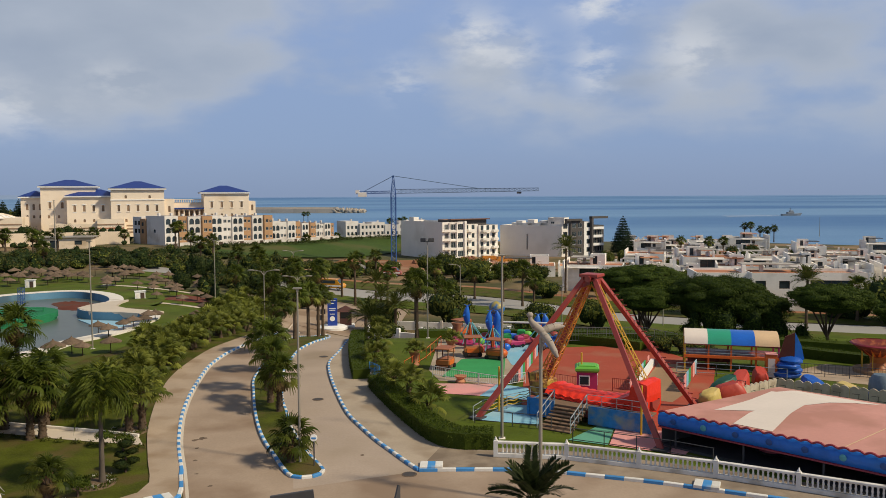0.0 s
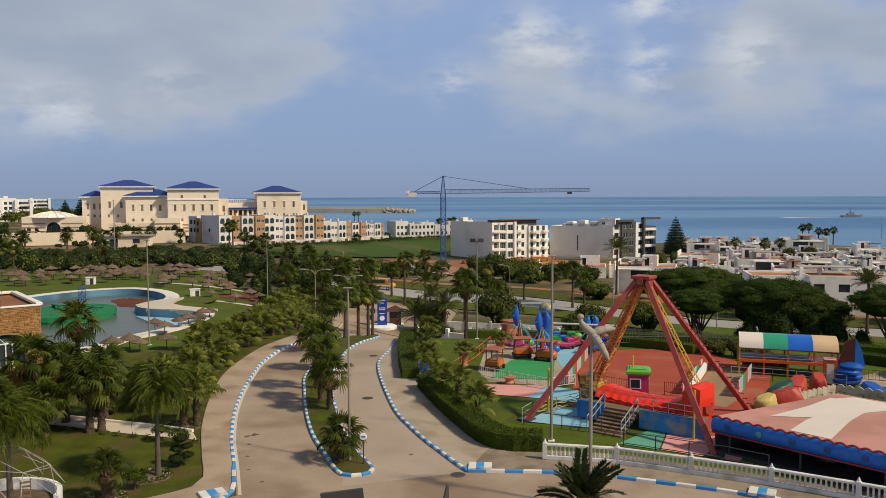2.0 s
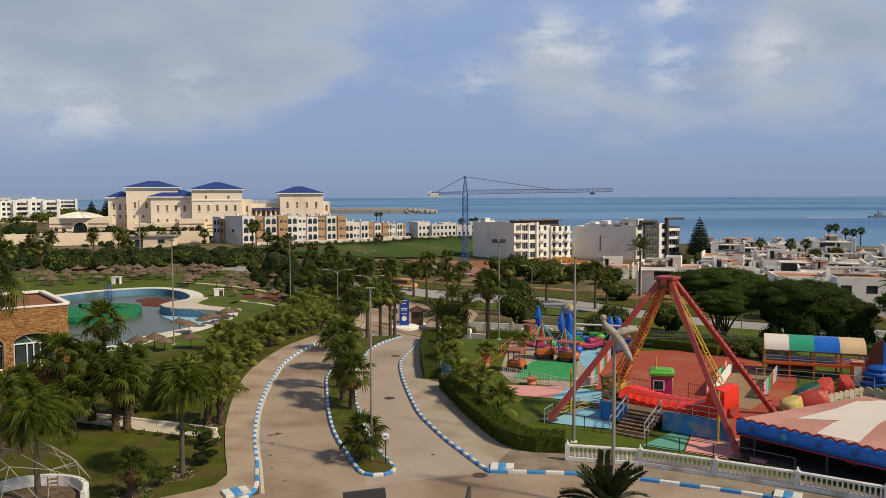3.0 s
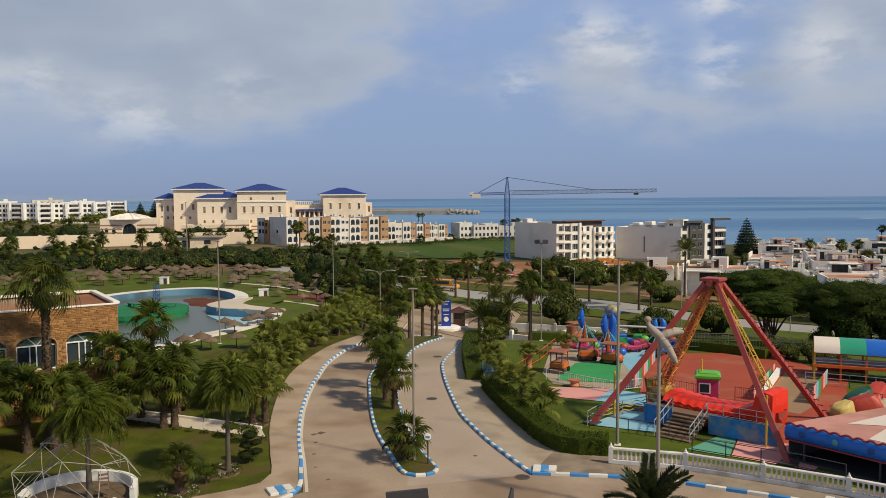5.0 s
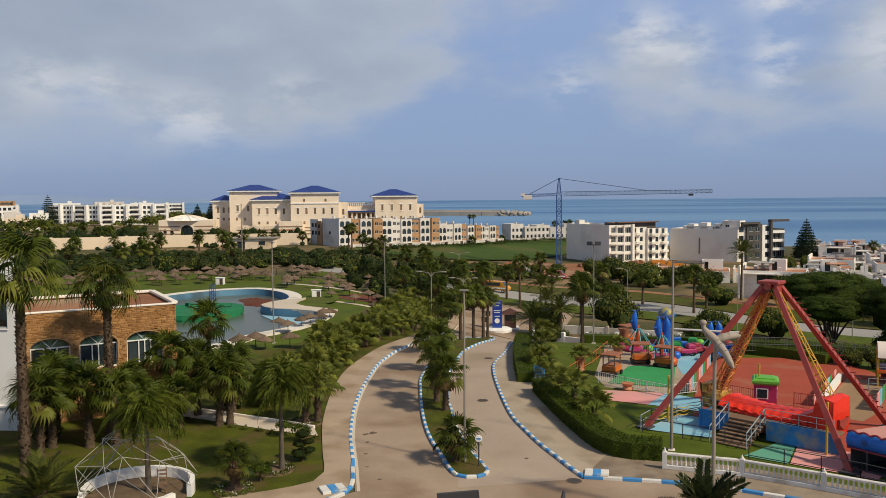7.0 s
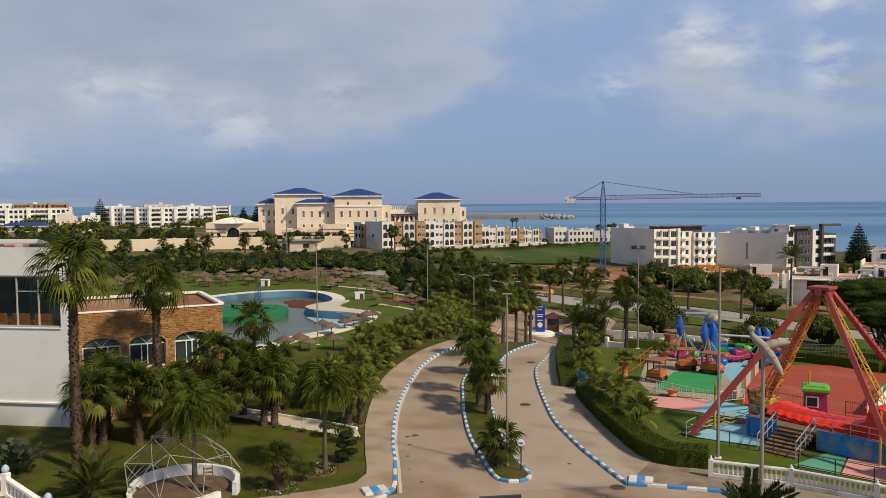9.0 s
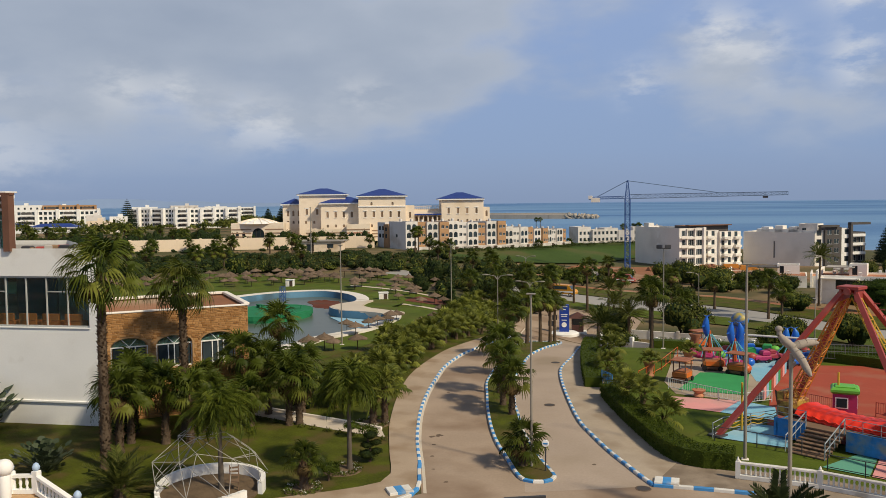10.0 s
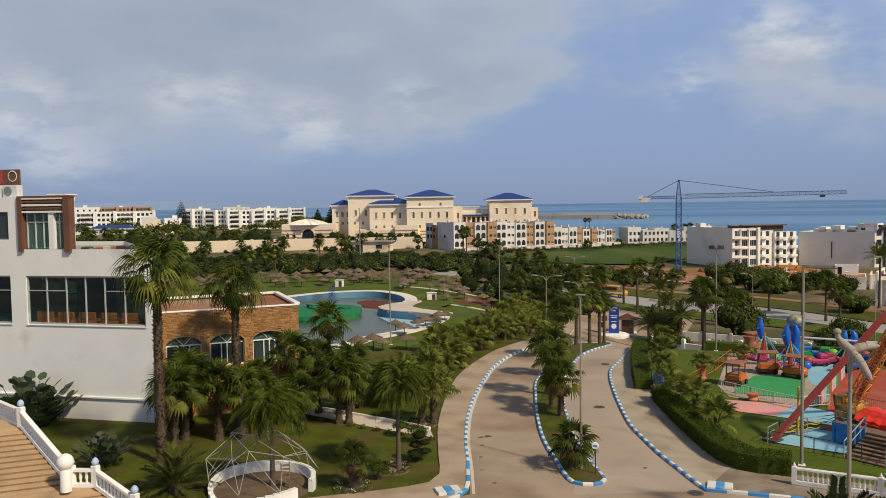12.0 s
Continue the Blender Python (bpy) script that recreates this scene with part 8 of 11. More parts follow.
def stairs():
    up, mid = Vector((-37.6, 32.6)), Vector((-32.4, 30.9))
    tread = Vector((-0.75, -0.66)) * 6.5
    s = thing("staircase", "broad sandy concrete staircase with white balustrade", "staircase", 0, 0, 0)
    n = 12
    for i in range(n):
        a, b = up.lerp(mid, i / n), up.lerp(mid, (i + 1) / n)
        z = 3.1 - 2.2 * (i + 1) / n
        part("step", Geo().prism([tuple(a), tuple(a + tread), tuple(b + tread), tuple(b)], max(0.0, z - 0.55), z + 0.02), M["concrete"], s, smooth=False)
        n0 = up.lerp(mid, (i + 1) / n)
        d0 = (mid - up).normalized() * 0.05
        # dark strip on the riser paints the shadow line below the step
        part("nosing", Geo().prism([tuple(n0), tuple(n0 + tread), tuple(n0 + tread + d0 * 1.6), tuple(n0 + d0 * 1.6)], z - 0.185, z - 0.10), M["nosing"], s, smooth=False)
    far = up + Vector((-5.0, 2.0))
    part("landing", Geo().prism([tuple(up), tuple(far), tuple(far + tread), tuple(up + tread)], 0, 3.1), M["concrete"], s, smooth=False)
    b = Vector((-31.2, 31.3))
    part("landing", Geo().prism([tuple(mid), tuple(mid + tread), tuple(b + tread), tuple(b)], 0, 0.88), M["concrete"], s, smooth=False)
    low = Vector((-28.2, 30.7))
    for i in range(5):
        p, q = b.lerp(low, i / 5), b.lerp(low, (i + 1) / 5)
        part("step", Geo().prism([tuple(p), tuple(p + tread), tuple(q + tread), tuple(q)], 0, 0.88 - 0.17 * (i + 1) + 0.02), M["concrete"], s, smooth=False)
        d0 = (low - b).normalized() * 0.08
        part("nosing", Geo().prism([tuple(q), tuple(q + tread), tuple(q + tread + d0), tuple(q + d0)], max(0.05, 0.69 - 0.17 * (i + 1)), max(0.08, 0.77 - 0.17 * (i + 1))), M["nosing"], s, smooth=False)
    # balustrade runs: plinth, rail, turned balusters, posts with pale blue finials
    bal = Geo().lathe([(0.05, 0), (0.075, 0.06), (0.045, 0.14), (0.085, 0.30), (0.055, 0.48), (0.075, 0.56), (0.05, 0.6)], 0, 0, 8).mesh("baluster", M["white"], True)
    runs = ((far, up, 3.1, 3.1), (up, mid, 3.1, 0.9), (mid, b, 0.9, 0.9), (b, low, 0.88, 0.0))
    for p, q, z0, z1 in runs:
        rail = thing("balustrade", "white turned stair balustrade with pale blue finials", "balustrade", 0, 0, 0, group="stair balustrades")
        p3, q3 = Vector((p.x, p.y, z0)), Vector((q.x, q.y, z1))
        ln = (q - p).length
        slope = (q3 - p3).normalized()
        side = Vector((-slope.y, slope.x, 0)).normalized() * 0.13
        for zz, hh, nm in ((0.0, 0.2, "plinth"), (0.8, 0.14, "rail")):
            g = Geo()
            o, e = p3 + Vector((0, 0, zz)), q3 + Vector((0, 0, zz))
            u = Vector((0, 0, hh))
            g.add([o - side, o + side, e + side, e - side, o - side + u, o + side + u, e + side + u, e - side + u], [(3, 2, 1, 0), (4, 5, 6, 7), (0, 1, 5, 4), (1, 2, 6, 5), (2, 3, 7, 6), (3, 0, 4, 7)])
            part(nm, g, M["white"], rail, smooth=False)
        m = max(3, int(ln / 0.27))
        for i in range(m):
            c = p3.lerp(q3, (i + 0.5) / m)
            part("baluster", bal, None, rail, at=pose(c.x, c.y, c.z + 0.2))
        part("post", Geo().box(q.x, q.y, z1, 0.32, 0.32, 1.12, c=0.03), M["white"], rail, smooth=False)
        part("finial", Geo().lathe([(0.06, 1.1), (0.17, 1.2), (0.19, 1.32), (0.12, 1.46), (0.03, 1.52)], q.x, q.y, 10), M["finial"], rail, "pale blue finial", at=pose(0, 0, z1))
    lamp = thing("globe_lamp", "stout white post with a round white globe", "lamp", mid.x + 0.2, mid.y - 0.55, 0.88)
    part("post", Geo().lathe([(0.27, 0), (0.28, 0.2), (0.27, 1.1), (0.24, 1.15)], 0, 0, 14), M["white"], lamp)
    part("globe", Geo().blob((0, 0, 1.5), (0.42, 0.42, 0.42), 10, 16), M["white"], lamp)


M["finial"] = mat("pale_blue_finial_paint", (0.42, 0.55, 0.72), 0.5, 0.08, 1.0, 9.0, 0.03)
# darker than the steps: their shadow lines as a colour
M["nosing"] = mat("painted_step_shade", (0.25, 0.16, 0.09), 0.9, 0.15, 1.0, 12.0, 0.1)
stairs()


# ---- garden on the left ----
def garden():
    # round white planter with an opening, under a bent wire dome
    p = thing("planter_ring", "low round white planter wall with bare soil", "planter", -24.2, 35.7, 0)
    g = Geo()
    for i in range(40):
        if i in (38, 39, 0):
            continue
        a0, a1 = 2 * math.pi * i / 40, 2 * math.pi * (i + 1) / 40
        hgt = 0.75 - 0.55 * math.exp(-((a0 - 4.3) / 0.85) ** 2)
        q = [(r * math.cos(a), r * math.sin(a)) for a, r in ((a0, 2.55), (a0, 2.8), (a1, 2.8), (a1, 2.55))]
        part("wall_segment", Geo().prism(q, 0, hgt), M["white"], p, smooth=False)
    part("soil", Geo().lathe([(2.56, 0.02), (2.56, 0.2), (0.1, 0.26)], 0, 0, 24), M["earth"], p)
    d = thing("wire_dome", "bent white wire dome frame over the planter", "frame", -24.3, 35.9, 0.45)
    rnd = random.Random(8)
    pts = [(2.95 * math.cos(2 * math.pi * i / 9), 2.95 * math.sin(2 * math.pi * i / 9), 0.3) for i in range(9)]
    mid = [(2.35 * math.cos(2 * math.pi * (i + 0.5) / 9) + rnd.uniform(-0.55, 0.45), 2.35 * math.sin(2 * math.pi * (i + 0.5) / 9) + rnd.uniform(-0.5, 0.5), 1.85 + rnd.uniform(-0.55, 0.5)) for i in range(9)]
    top = [(1.3 * math.cos(2 * math.pi * i / 5) - 0.4, 1.2 * math.sin(2 * math.pi * i / 5), 2.85 + rnd.uniform(-0.7, 0.3)) for i in range(5)]
    for i in range(9):
        for a, b in ((pts[i], mid[i]), (pts[(i + 1) % 9], mid[i]), (mid[i], mid[(i + 1) % 9]), (mid[i], top[i * 5 // 9])):
            part("strut", Geo().tube(a, b, 0.016, seg=5), M["wire"], d)
    for i in range(5):
        part("strut", Geo().tube(top[i], top[(i + 1) % 5], 0.016, seg=5), M["wire"], d)
    # struts that came loose and lie across the frame
    knots = pts + mid + top
    for i in range(34):
        a, b = rnd.choice(mid + top), rnd.choice(knots)
        if a != b and math.dist(a, b) < 3.4:
            part("loose_strut", Geo().tube(a, (b[0], b[1], b[2] - rnd.uniform(0.0, 0.3)), 0.016, seg=5), M["wire"], d)
    c = thing("garden_chair", "orange-brown wooden chair in the planter", "chair", -23.0, 36.0, 0.25, 30)
    part("seat", Geo().box(0, 0, 0.42, 0.5, 0.5, 0.05), M["stairwood"], c, smooth=False)
    for sx in (-0.22, 0.22):
        part("back_post", Geo().box(sx, 0.24, 0.45, 0.05, 0.05, 0.75), M["stairwood"], c, smooth=False)
    for k in range(3):
        part("back_slat", Geo().box(0, 0.24, 0.62 + 0.2 * k, 0.42, 0.03, 0.09), M["stairwood"], c, smooth=False)
    for sx in (-0.21, 0.21):
        for sy in (-0.21, 0.21):
            part("leg", Geo().box(sx, sy, 0, 0.05, 0.05, 0.42), M["stairwood"], c, smooth=False)
    # cloud-pruned shrub, small shrubs, flower ring
    t = thing("topiary", "dark cloud-pruned shrub in stacked balls", "shrub", -18.1, 42.5, 0.08)
    part("stem", Geo().path([(0, 0, 0), (0.1, 0, 0.5), (-0.1, 0, 1.3)], [0.08, 0.07, 0.04]), M["treebark"], t)
    rnd = random.Random(4)
    for x, y, z, r in ((-0.15, 0, 0.42, 0.52), (0.36, 0.1, 0.62, 0.34), (-0.18, 0, 0.98, 0.36), (0.34, 0.1, 1.12, 0.30), (0.05, 0.0, 1.56, 0.40)):
        part("leaf_ball", clumps(rnd, [((x, y, z), (r, r, r * 0.5))], 1500, 0.035, 0.12), M["topiaryleaf"], t)
        part("inner_foliage", Geo().blob((x, y, z), (r * 0.86, r * 0.86, r * 0.5), 6, 10), M["pinecore"], t)
    for x, y, r in ((-19.0, 38.9, 0.55), (-19.7, 46.0, 0.6), (-21.2, 46.8, 0.5)):
        s = thing("shrub", "small round dark shrub on the lawn", "shrub", x, y, 0.08, group="small shrubs")
        part("stem", Geo().tube((0, 0, 0), (0, 0, 0.5), 0.06), M["treebark"], s)
        part("leaves", clumps(rnd, [((0, 0, 0.7), (r, r, r * 0.65)), ((0.3, 0.1, 0.6), (r * 0.6, r * 0.6, r * 0.4))], 900, 0.06, 0.4), M["hedgeleaf"], s)
    for x, y, r, nm in ((-19.0, 40.7, 1.1, "round flower bed with white blossoms at a palm's foot"), (-19.7, 37.3, 1.0, "small flower bed with white blossoms"), (-21.0, 50.0, 1.2, "low planting under the twin palms")):
        f = thing("flower_bed", nm, "flower bed", x, y, 0.08)
        part("soil", Geo().lathe([(r, 0.0), (r * 0.9, 0.07), (0.05, 0.12)], 0, 0, 16), M["earth"], f)
        ring = [((r * 0.8 * math.cos(a), r * 0.8 * math.sin(a), 0.1), (0.28, 0.28, 0.16)) for a in [k * 0.52 for k in range(12)]]
        part("leaves", clumps(rnd, ring, 900, 0.05, 0.4), M["hedgeleaf"], f)
        part("blossoms", clumps(rnd, [((c[0], c[1], 0.2), (0.25, 0.25, 0.08)) for c, _ in ring[::2]], 70, 0.045), M["flower"], f)
    # pale cross path with a kerb and a row of low plants
    a = even([(-44.0, 56.0), (-34.5, 52.6), (-29.2, 51.3), (-22.4, 49.6), (-19.9, 48.8)], 24)
    b = even([(-44.0, 54.4), (-35.0, 51.0), (-30.0, 49.8), (-23.2, 48.0), (-19.0, 47.2)], 24)
    solo("pavement", ribbon(b, a, 0.11), M["deck"], "pale concrete garden path across the lawn", "path", kind="structure")
    k = thing("trim", "low concrete kerb behind the garden path", "kerb", kind="structure")
    for p_, q_ in zip(a, a[1:]):
        t_, ln = plan(p_.x, p_.y, q_.x, q_.y)
        part("kerb_stone", Geo().box(0, 0, 0, ln, 0.16, 0.2, c=0.02), M["cement"], k, smooth=False, at=pose((p_.x + q_.x) / 2, (p_.y + q_.y) / 2, 0.08, 0, 0, t_))
    row = [((p_.x, p_.y - 0.5, 0.12), (0.35, 0.25, 0.22)) for p_ in b[6:]]
    solo("border_plants", clumps(rnd, row, 1500, 0.07, 0.5), M["bushleaf"], "row of low dark plants along the path", "plants", kind="stuff")
    # strelitzias
    for x, y, s_, z in ((-47.0, 41.2, 1.15, 0.0), (-35.2, 36.0, 0.6, 0.0), (-45.8, 41.6, 0.9, 0.0)):
        st = thing("strelitzia", "clump of broad paddle-leaved strelitzia", "plant", x, y, z, 0)
        leaf = Geo()
        for i in range(120):
            el, az, ln = radians(rnd.uniform(28, 88)), i * 2.4, s_ * rnd.uniform(0.5, 3.0)
            e = Vector((math.cos(az) * math.cos(el), math.sin(az) * math.cos(el), math.sin(el)))
            p0 = e * ln
            side = Vector((-math.sin(az), math.cos(az), 0))
            lw, ll = 0.36 * s_, 1.35 * s_
            dn = Vector((e.x * 0.7, e.y * 0.7, 0.35))
            leaf.tube((0, 0, 0), p0, 0.035 * s_, 0.02 * s_, 4)
            leaf.add([p0, p0 + dn * ll * 0.35 + side * lw, p0 + dn * ll * 0.8 + side * lw * 0.8, p0 + dn * ll, p0 + dn * ll * 0.8 - side * lw * 0.8, p0 + dn * ll * 0.35 - side * lw], [(0, 1, 2, 3), (0, 3, 4, 5)])
        part("leaves", leaf, M["paddle"], st)


M["paddle"] = leaf_mat("strelitzia_leaf", (0.045, 0.070, 0.036), (0.120, 0.150, 0.090), 0.4)
garden()


# ---- pool ----
def pool():
    water = POOL
    c = spline(water + [water[0]], 1.6)[:-1]
    pl = thing("swimming_pool", "kidney-shaped pool with murky water and pale rim", "pool", 0, 0, 0)
    n = len(c)
    nrm = []
    for i, p in enumerate(c):
        q = c[(i + 1) % n] - c[i - 1]
        nrm.append(Vector((-q.y, q.x)).normalized())
    sgn = 1 if sum(a.x * b.y - b.x * a.y for a, b in zip(c, c[1:])) < 0 else -1
    rim, wall, collar = Geo(), Geo(), Geo()
    for p, o in zip(c, nrm):
        w_ = 1.9
        rim.v += [(p.x, p.y, 0.32), (p.x + sgn * o.x * w_, p.y + sgn * o.y * w_, 0.32), (p.x + sgn * o.x * w_, p.y + sgn * o.y * w_, -0.3), (p.x, p.y, 0.12)]
        collar.v += [(p.x + sgn * o.x * 1.7, p.y + sgn * o.y * 1.7, 0.112), (p.x + sgn * o.x * 7.5, p.y + sgn * o.y * 7.5, 0.108)]
        wall.v += [(p.x - sgn * o.x * 0.02, p.y - sgn * o.y * 0.02, 0.28), (p.x - sgn * o.x * 0.35, p.y - sgn * o.y * 0.35, -1.6)]
    for i in range(n):
        j = (i + 1) % n
        rim.f += [(4 * i, 4 * j, 4 * j + 1, 4 * i + 1), (4 * i + 1, 4 * j + 1, 4 * j + 2, 4 * i + 2), (4 * i + 3, 4 * j + 3, 4 * j, 4 * i)]
        wall.f.append((2 * i, 2 * i + 1, 2 * j + 1, 2 * j))
        collar.f.append((2 * i, 2 * j, 2 * j + 1, 2 * i + 1))
    part("rim", rim, M["rimwhite"], pl, "pale concrete rim", smooth=False)
    ins = [(p.x - sgn * o.x * 0.1, p.y - sgn * o.y * 0.1) for p, o in zip(c, nrm)]
    part("lining", wall, M["poolblue"], pl, "blue painted lining")
    part("water_surface", Geo().prism(ins, -1.5, -0.70), M["poolwater"], pl, "still murky water", smooth=False)
    # pale basin floor; the water's reflection is painted in with it
    part("shallow_floor", Geo().prism([(-48.5, 101.0), (-46.8, 100.6), (-43.2, 99.8), (-40.6, 98.6), (-39.2, 96.2), (-38.9, 91.5), (-41.0, 93.0), (-45.0, 97.0)], -1.4, -0.62), M["poolpale"], pl, "pale blue shallow basin with a painted reflection", smooth=False)
    rnd = random.Random(5)
    edge = [(-55.6 + (1 + rnd.uniform(-0.2, 0.2)) * (3.6 * math.cos(a) - 1.2 * math.sin(a)), 114.8 + (1 + rnd.uniform(-0.2, 0.2)) * (4.4 * math.sin(a) - 1.5 * math.cos(a))) for a in [k * 0.2856 for k in range(22)]]
    # thin red-brown patch lying on the water surface
    part("algae", Geo().prism(edge, -0.72, -0.68), M["brownpatch"], pl, "red-brown patch on the water", smooth=False)
    solo("ground", collar, M["sunlawn"], "bright mown lawn close round the pool rim", "lawn", kind="structure")
    # paved tongue between the basins
    part("tongue", Geo().prism([(-50.15, 107.6), (-50.25, 104.6), (-47.3, 101.55), (-43.1, 100.65), (-40.0, 99.55), (-37.6, 101.4), (-43.5, 104.2), (-46.0, 106.5), (-46.8, 110.5), (-46.9, 113.0), (-49.25, 110.4)], -0.3, 0.36), M["deck"], pl, smooth=False)
    s = thing("stage", "green round-edged platform standing in the pool", "platform", -57.0, 99.8, 0)
    part("deck", Geo().prism([(5.7 * math.cos(a) * (1.0 if math.sin(a) > 0 else 0.9), 6.7 * math.sin(a)) for a in [2 * math.pi * i / 28 for i in range(28)]], -0.4, 0.22), M["stage"], s, smooth=False)
    part("skirting", Geo().prism([(5.55 * math.cos(a), 6.6 * math.sin(a)) for a in [2 * math.pi * i / 28 for i in range(28)]], -0.9, 0.06), M["stage"], s, smooth=False)
    for x, y in ((-3, 2), (0, 3.2), (3, 2.4)):
        b = thing("bench", "green bench on the pool platform", "bench", -57.0 + x * 0.9, 99.8 + y, 0.22, 10 * x, group="benches on the platform")
        part("seat", Geo().box(0, 0, 0.4, 1.8, 0.5, 0.08, c=0.01), M["stage"], b, smooth=False)
        for sx in (-0.7, 0.7):
            part("leg", Geo().box(sx, 0, 0, 0.12, 0.45, 0.4), M["stage"], b, smooth=False)
    # diving tower frame
    d = thing("pool_frame", "dark blue steel lattice ladder tower by the pool", "ladder", -62.0, 112.5, -0.5)
    g = Geo()
    lattice(g, (0, 0, 0), (0, 0, 2.6), 0.7, 0.6, 5, r=0.04)
    part("tower", g, M["cranepaint"], d)


pool()


def parasols():
    roof = Geo()
    seg = 14
    prof = [(1.02, 1.18), (0.99, 1.23), (0.64, 1.40), (0.27, 1.56), (0.08, 1.68), (0.03, 1.80)]
    rnd = random.Random(2)
    for k, (r, z) in enumerate(prof):
        for i in range(seg):
            a = 2 * math.pi * i / seg
            q = 1 + (rnd.uniform(-0.08, 0.05) if k < 2 else 0)
            roof.v.append((r * q * math.cos(a), r * q * math.sin(a), z - (rnd.uniform(0, 0.09) if k == 0 else 0)))
    for k in range(len(prof) - 1):
        for i in range(seg):
            roof.f.append((k * seg + i, k * seg + (i + 1) % seg, (k + 1) * seg + (i + 1) % seg, (k + 1) * seg + i))
    first = thing("parasol", "thatched straw parasol on a wooden pole", "parasol", -36.4, 93.2, 0, group="thatched parasols")
    part("thatch", roof, M["thatch"], first, smooth=False)
    part("pole", Geo().tube((0, 0, 0), (0, 0, 1.6), 0.05, 0.04, 6), M["treebark"], first)
    spots = [(-37.0, 87.5), (-36.7, 89.5), (-36.1, 91.1), (-36.3, 95.0), (-38.8, 85.3), (-36.9, 83.5), (-37.2, 72.5), (-36.6, 74.8), (-33.2, 75.5), (-35.2, 74.0),
             (-39.6, 114.0), (-39.3, 119.7), (-37.4, 118.2), (-44.0, 116.0), (-47.5, 124.0), (-43.2, 122.0), (-34.5, 108.0), (-33.0, 100.0), (-32.0, 92.0)]
    for i in range(135):
        az, d = rnd.uniform(-40.5, -21.5), rnd.uniform(150, 171)
        if i < 26:
            az, d = rnd.uniform(-24, -17.5), rnd.uniform(132, 160)
        spots.append((d * math.sin(radians(az)), d * math.cos(radians(az))))
    for x, y in spots:
        copy_thing(first, pose(x, y, ground_z(x, y) + 0.05, 0, 0, rnd.uniform(0, 360)) @ Matrix.Scale(rnd.uniform(0.82, 1.12), 4))


parasols()
for x, y, t_ in ((-70.6, 131.0, 10), (-46.6, 116.4, 25), (-68.0, 172.0, 10)):
    c = thing("cabin", "small white changing cabin with a dark doorway", "cabin", x, y, ground_z(x, y) + 0.06, t_, group="pool cabins")
    part("body", Geo().box(0, 0, 0, 1.4, 0.9, 1.2, c=0.03), M["white"], c, smooth=False)
    part("roof", Geo().box(0, 0, 1.2, 1.6, 1.1, 0.08, c=0.03), M["white"], c, smooth=False)
    part("door", Geo().box(0.30, -0.46, 0.05, 0.55, 0.05, 1.0), M["darkframe"], c, smooth=False)
    part("panel", Geo().box(-0.36, -0.46, 0.25, 0.4, 0.04, 0.7), M["cement"], c, smooth=False)
for p_, q_, nm in (((-48.0, 113.5), (-33.0, 112.5), "pale yellow path across the pool lawn"), ((-60.0, 134.0), (-36.0, 126.0), "thin path across the pool lawn")):
    a = even([p_, ((p_[0] + q_[0]) / 2, (p_[1] + q_[1]) / 2 + 0.8), q_], 12)
    solo("pavement", ribbon([v + Vector((0, -0.8)) for v in a], [v + Vector((0, 0.5)) for v in a], 0.14), M["deck"], nm, "path", kind="structure")
solo("ground", patch([(-44.0, 118.0), (-36.0, 118.0), (-34.0, 124.0), (-44.0, 126.0)], 0.13, 2.0), M["boat_sail"], "dark red paved square", "paving", kind="structure")


# ---- stonework of the rubble building ----
def stonework():
    house, holes, w = STONE_HOUSE
    rnd = random.Random(12)
    g = Geo()
    z = 0.05
    while z < 7.5:
        hgt = rnd.uniform(0.10, 0.19)
        x = rnd.uniform(-0.2, 0.0)
        while x < w - 0.05:
            ln = rnd.uniform(0.13, 0.40)
            x0, x1 = max(0.02, x), min(w - 0.02, x + ln - 0.025)
            z1 = min(7.58, z + hgt - 0.025)
            x += ln
            if x1 - x0 < 0.08:
                continue
            bad = False
            for hx, hz, hw, hh in holes:
                if x1 > hx and x0 < hx + hw and z1 > hz - 0.02 and z < hz + hh:
                    near = min(abs(x0 - hx - hw / 2), abs(x1 - hx - hw / 2)) if (x0 - hx - hw / 2) * (x1 - hx - hw / 2) > 0 else 0.0
                    rise = hz + hh - 0.6 + 0.6 * math.sqrt(max(0.0, 1 - (2 * near / hw) ** 2))
                    if z < rise:
                        bad = True
            if bad:
                continue
            d = rnd.uniform(0.012, 0.05)
            c = 0.014
            a = [(x0, -0.001, z), (x1, -0.001, z), (x1, -0.001, z1), (x0, -0.001, z1), (x0 + c, -d, z + c), (x1 - c, -d, z + c), (x1 - c, -d, z1 - c), (x0 + c, -d, z1 - c)]
            g.add(a, [(4, 5, 6, 7), (0, 1, 5, 4), (1, 2, 6, 5), (2, 3, 7, 6), (3, 0, 4, 7)])
        z += hgt
    tagged(part("stonework", g, M["rubble"], house, smooth=False), kind="stuff")


M["rubble"] = leaf_mat("golden_rubble_stones", (0.34, 0.165, 0.055), (0.58, 0.325, 0.130), 0.9, 0.0)
stonework()

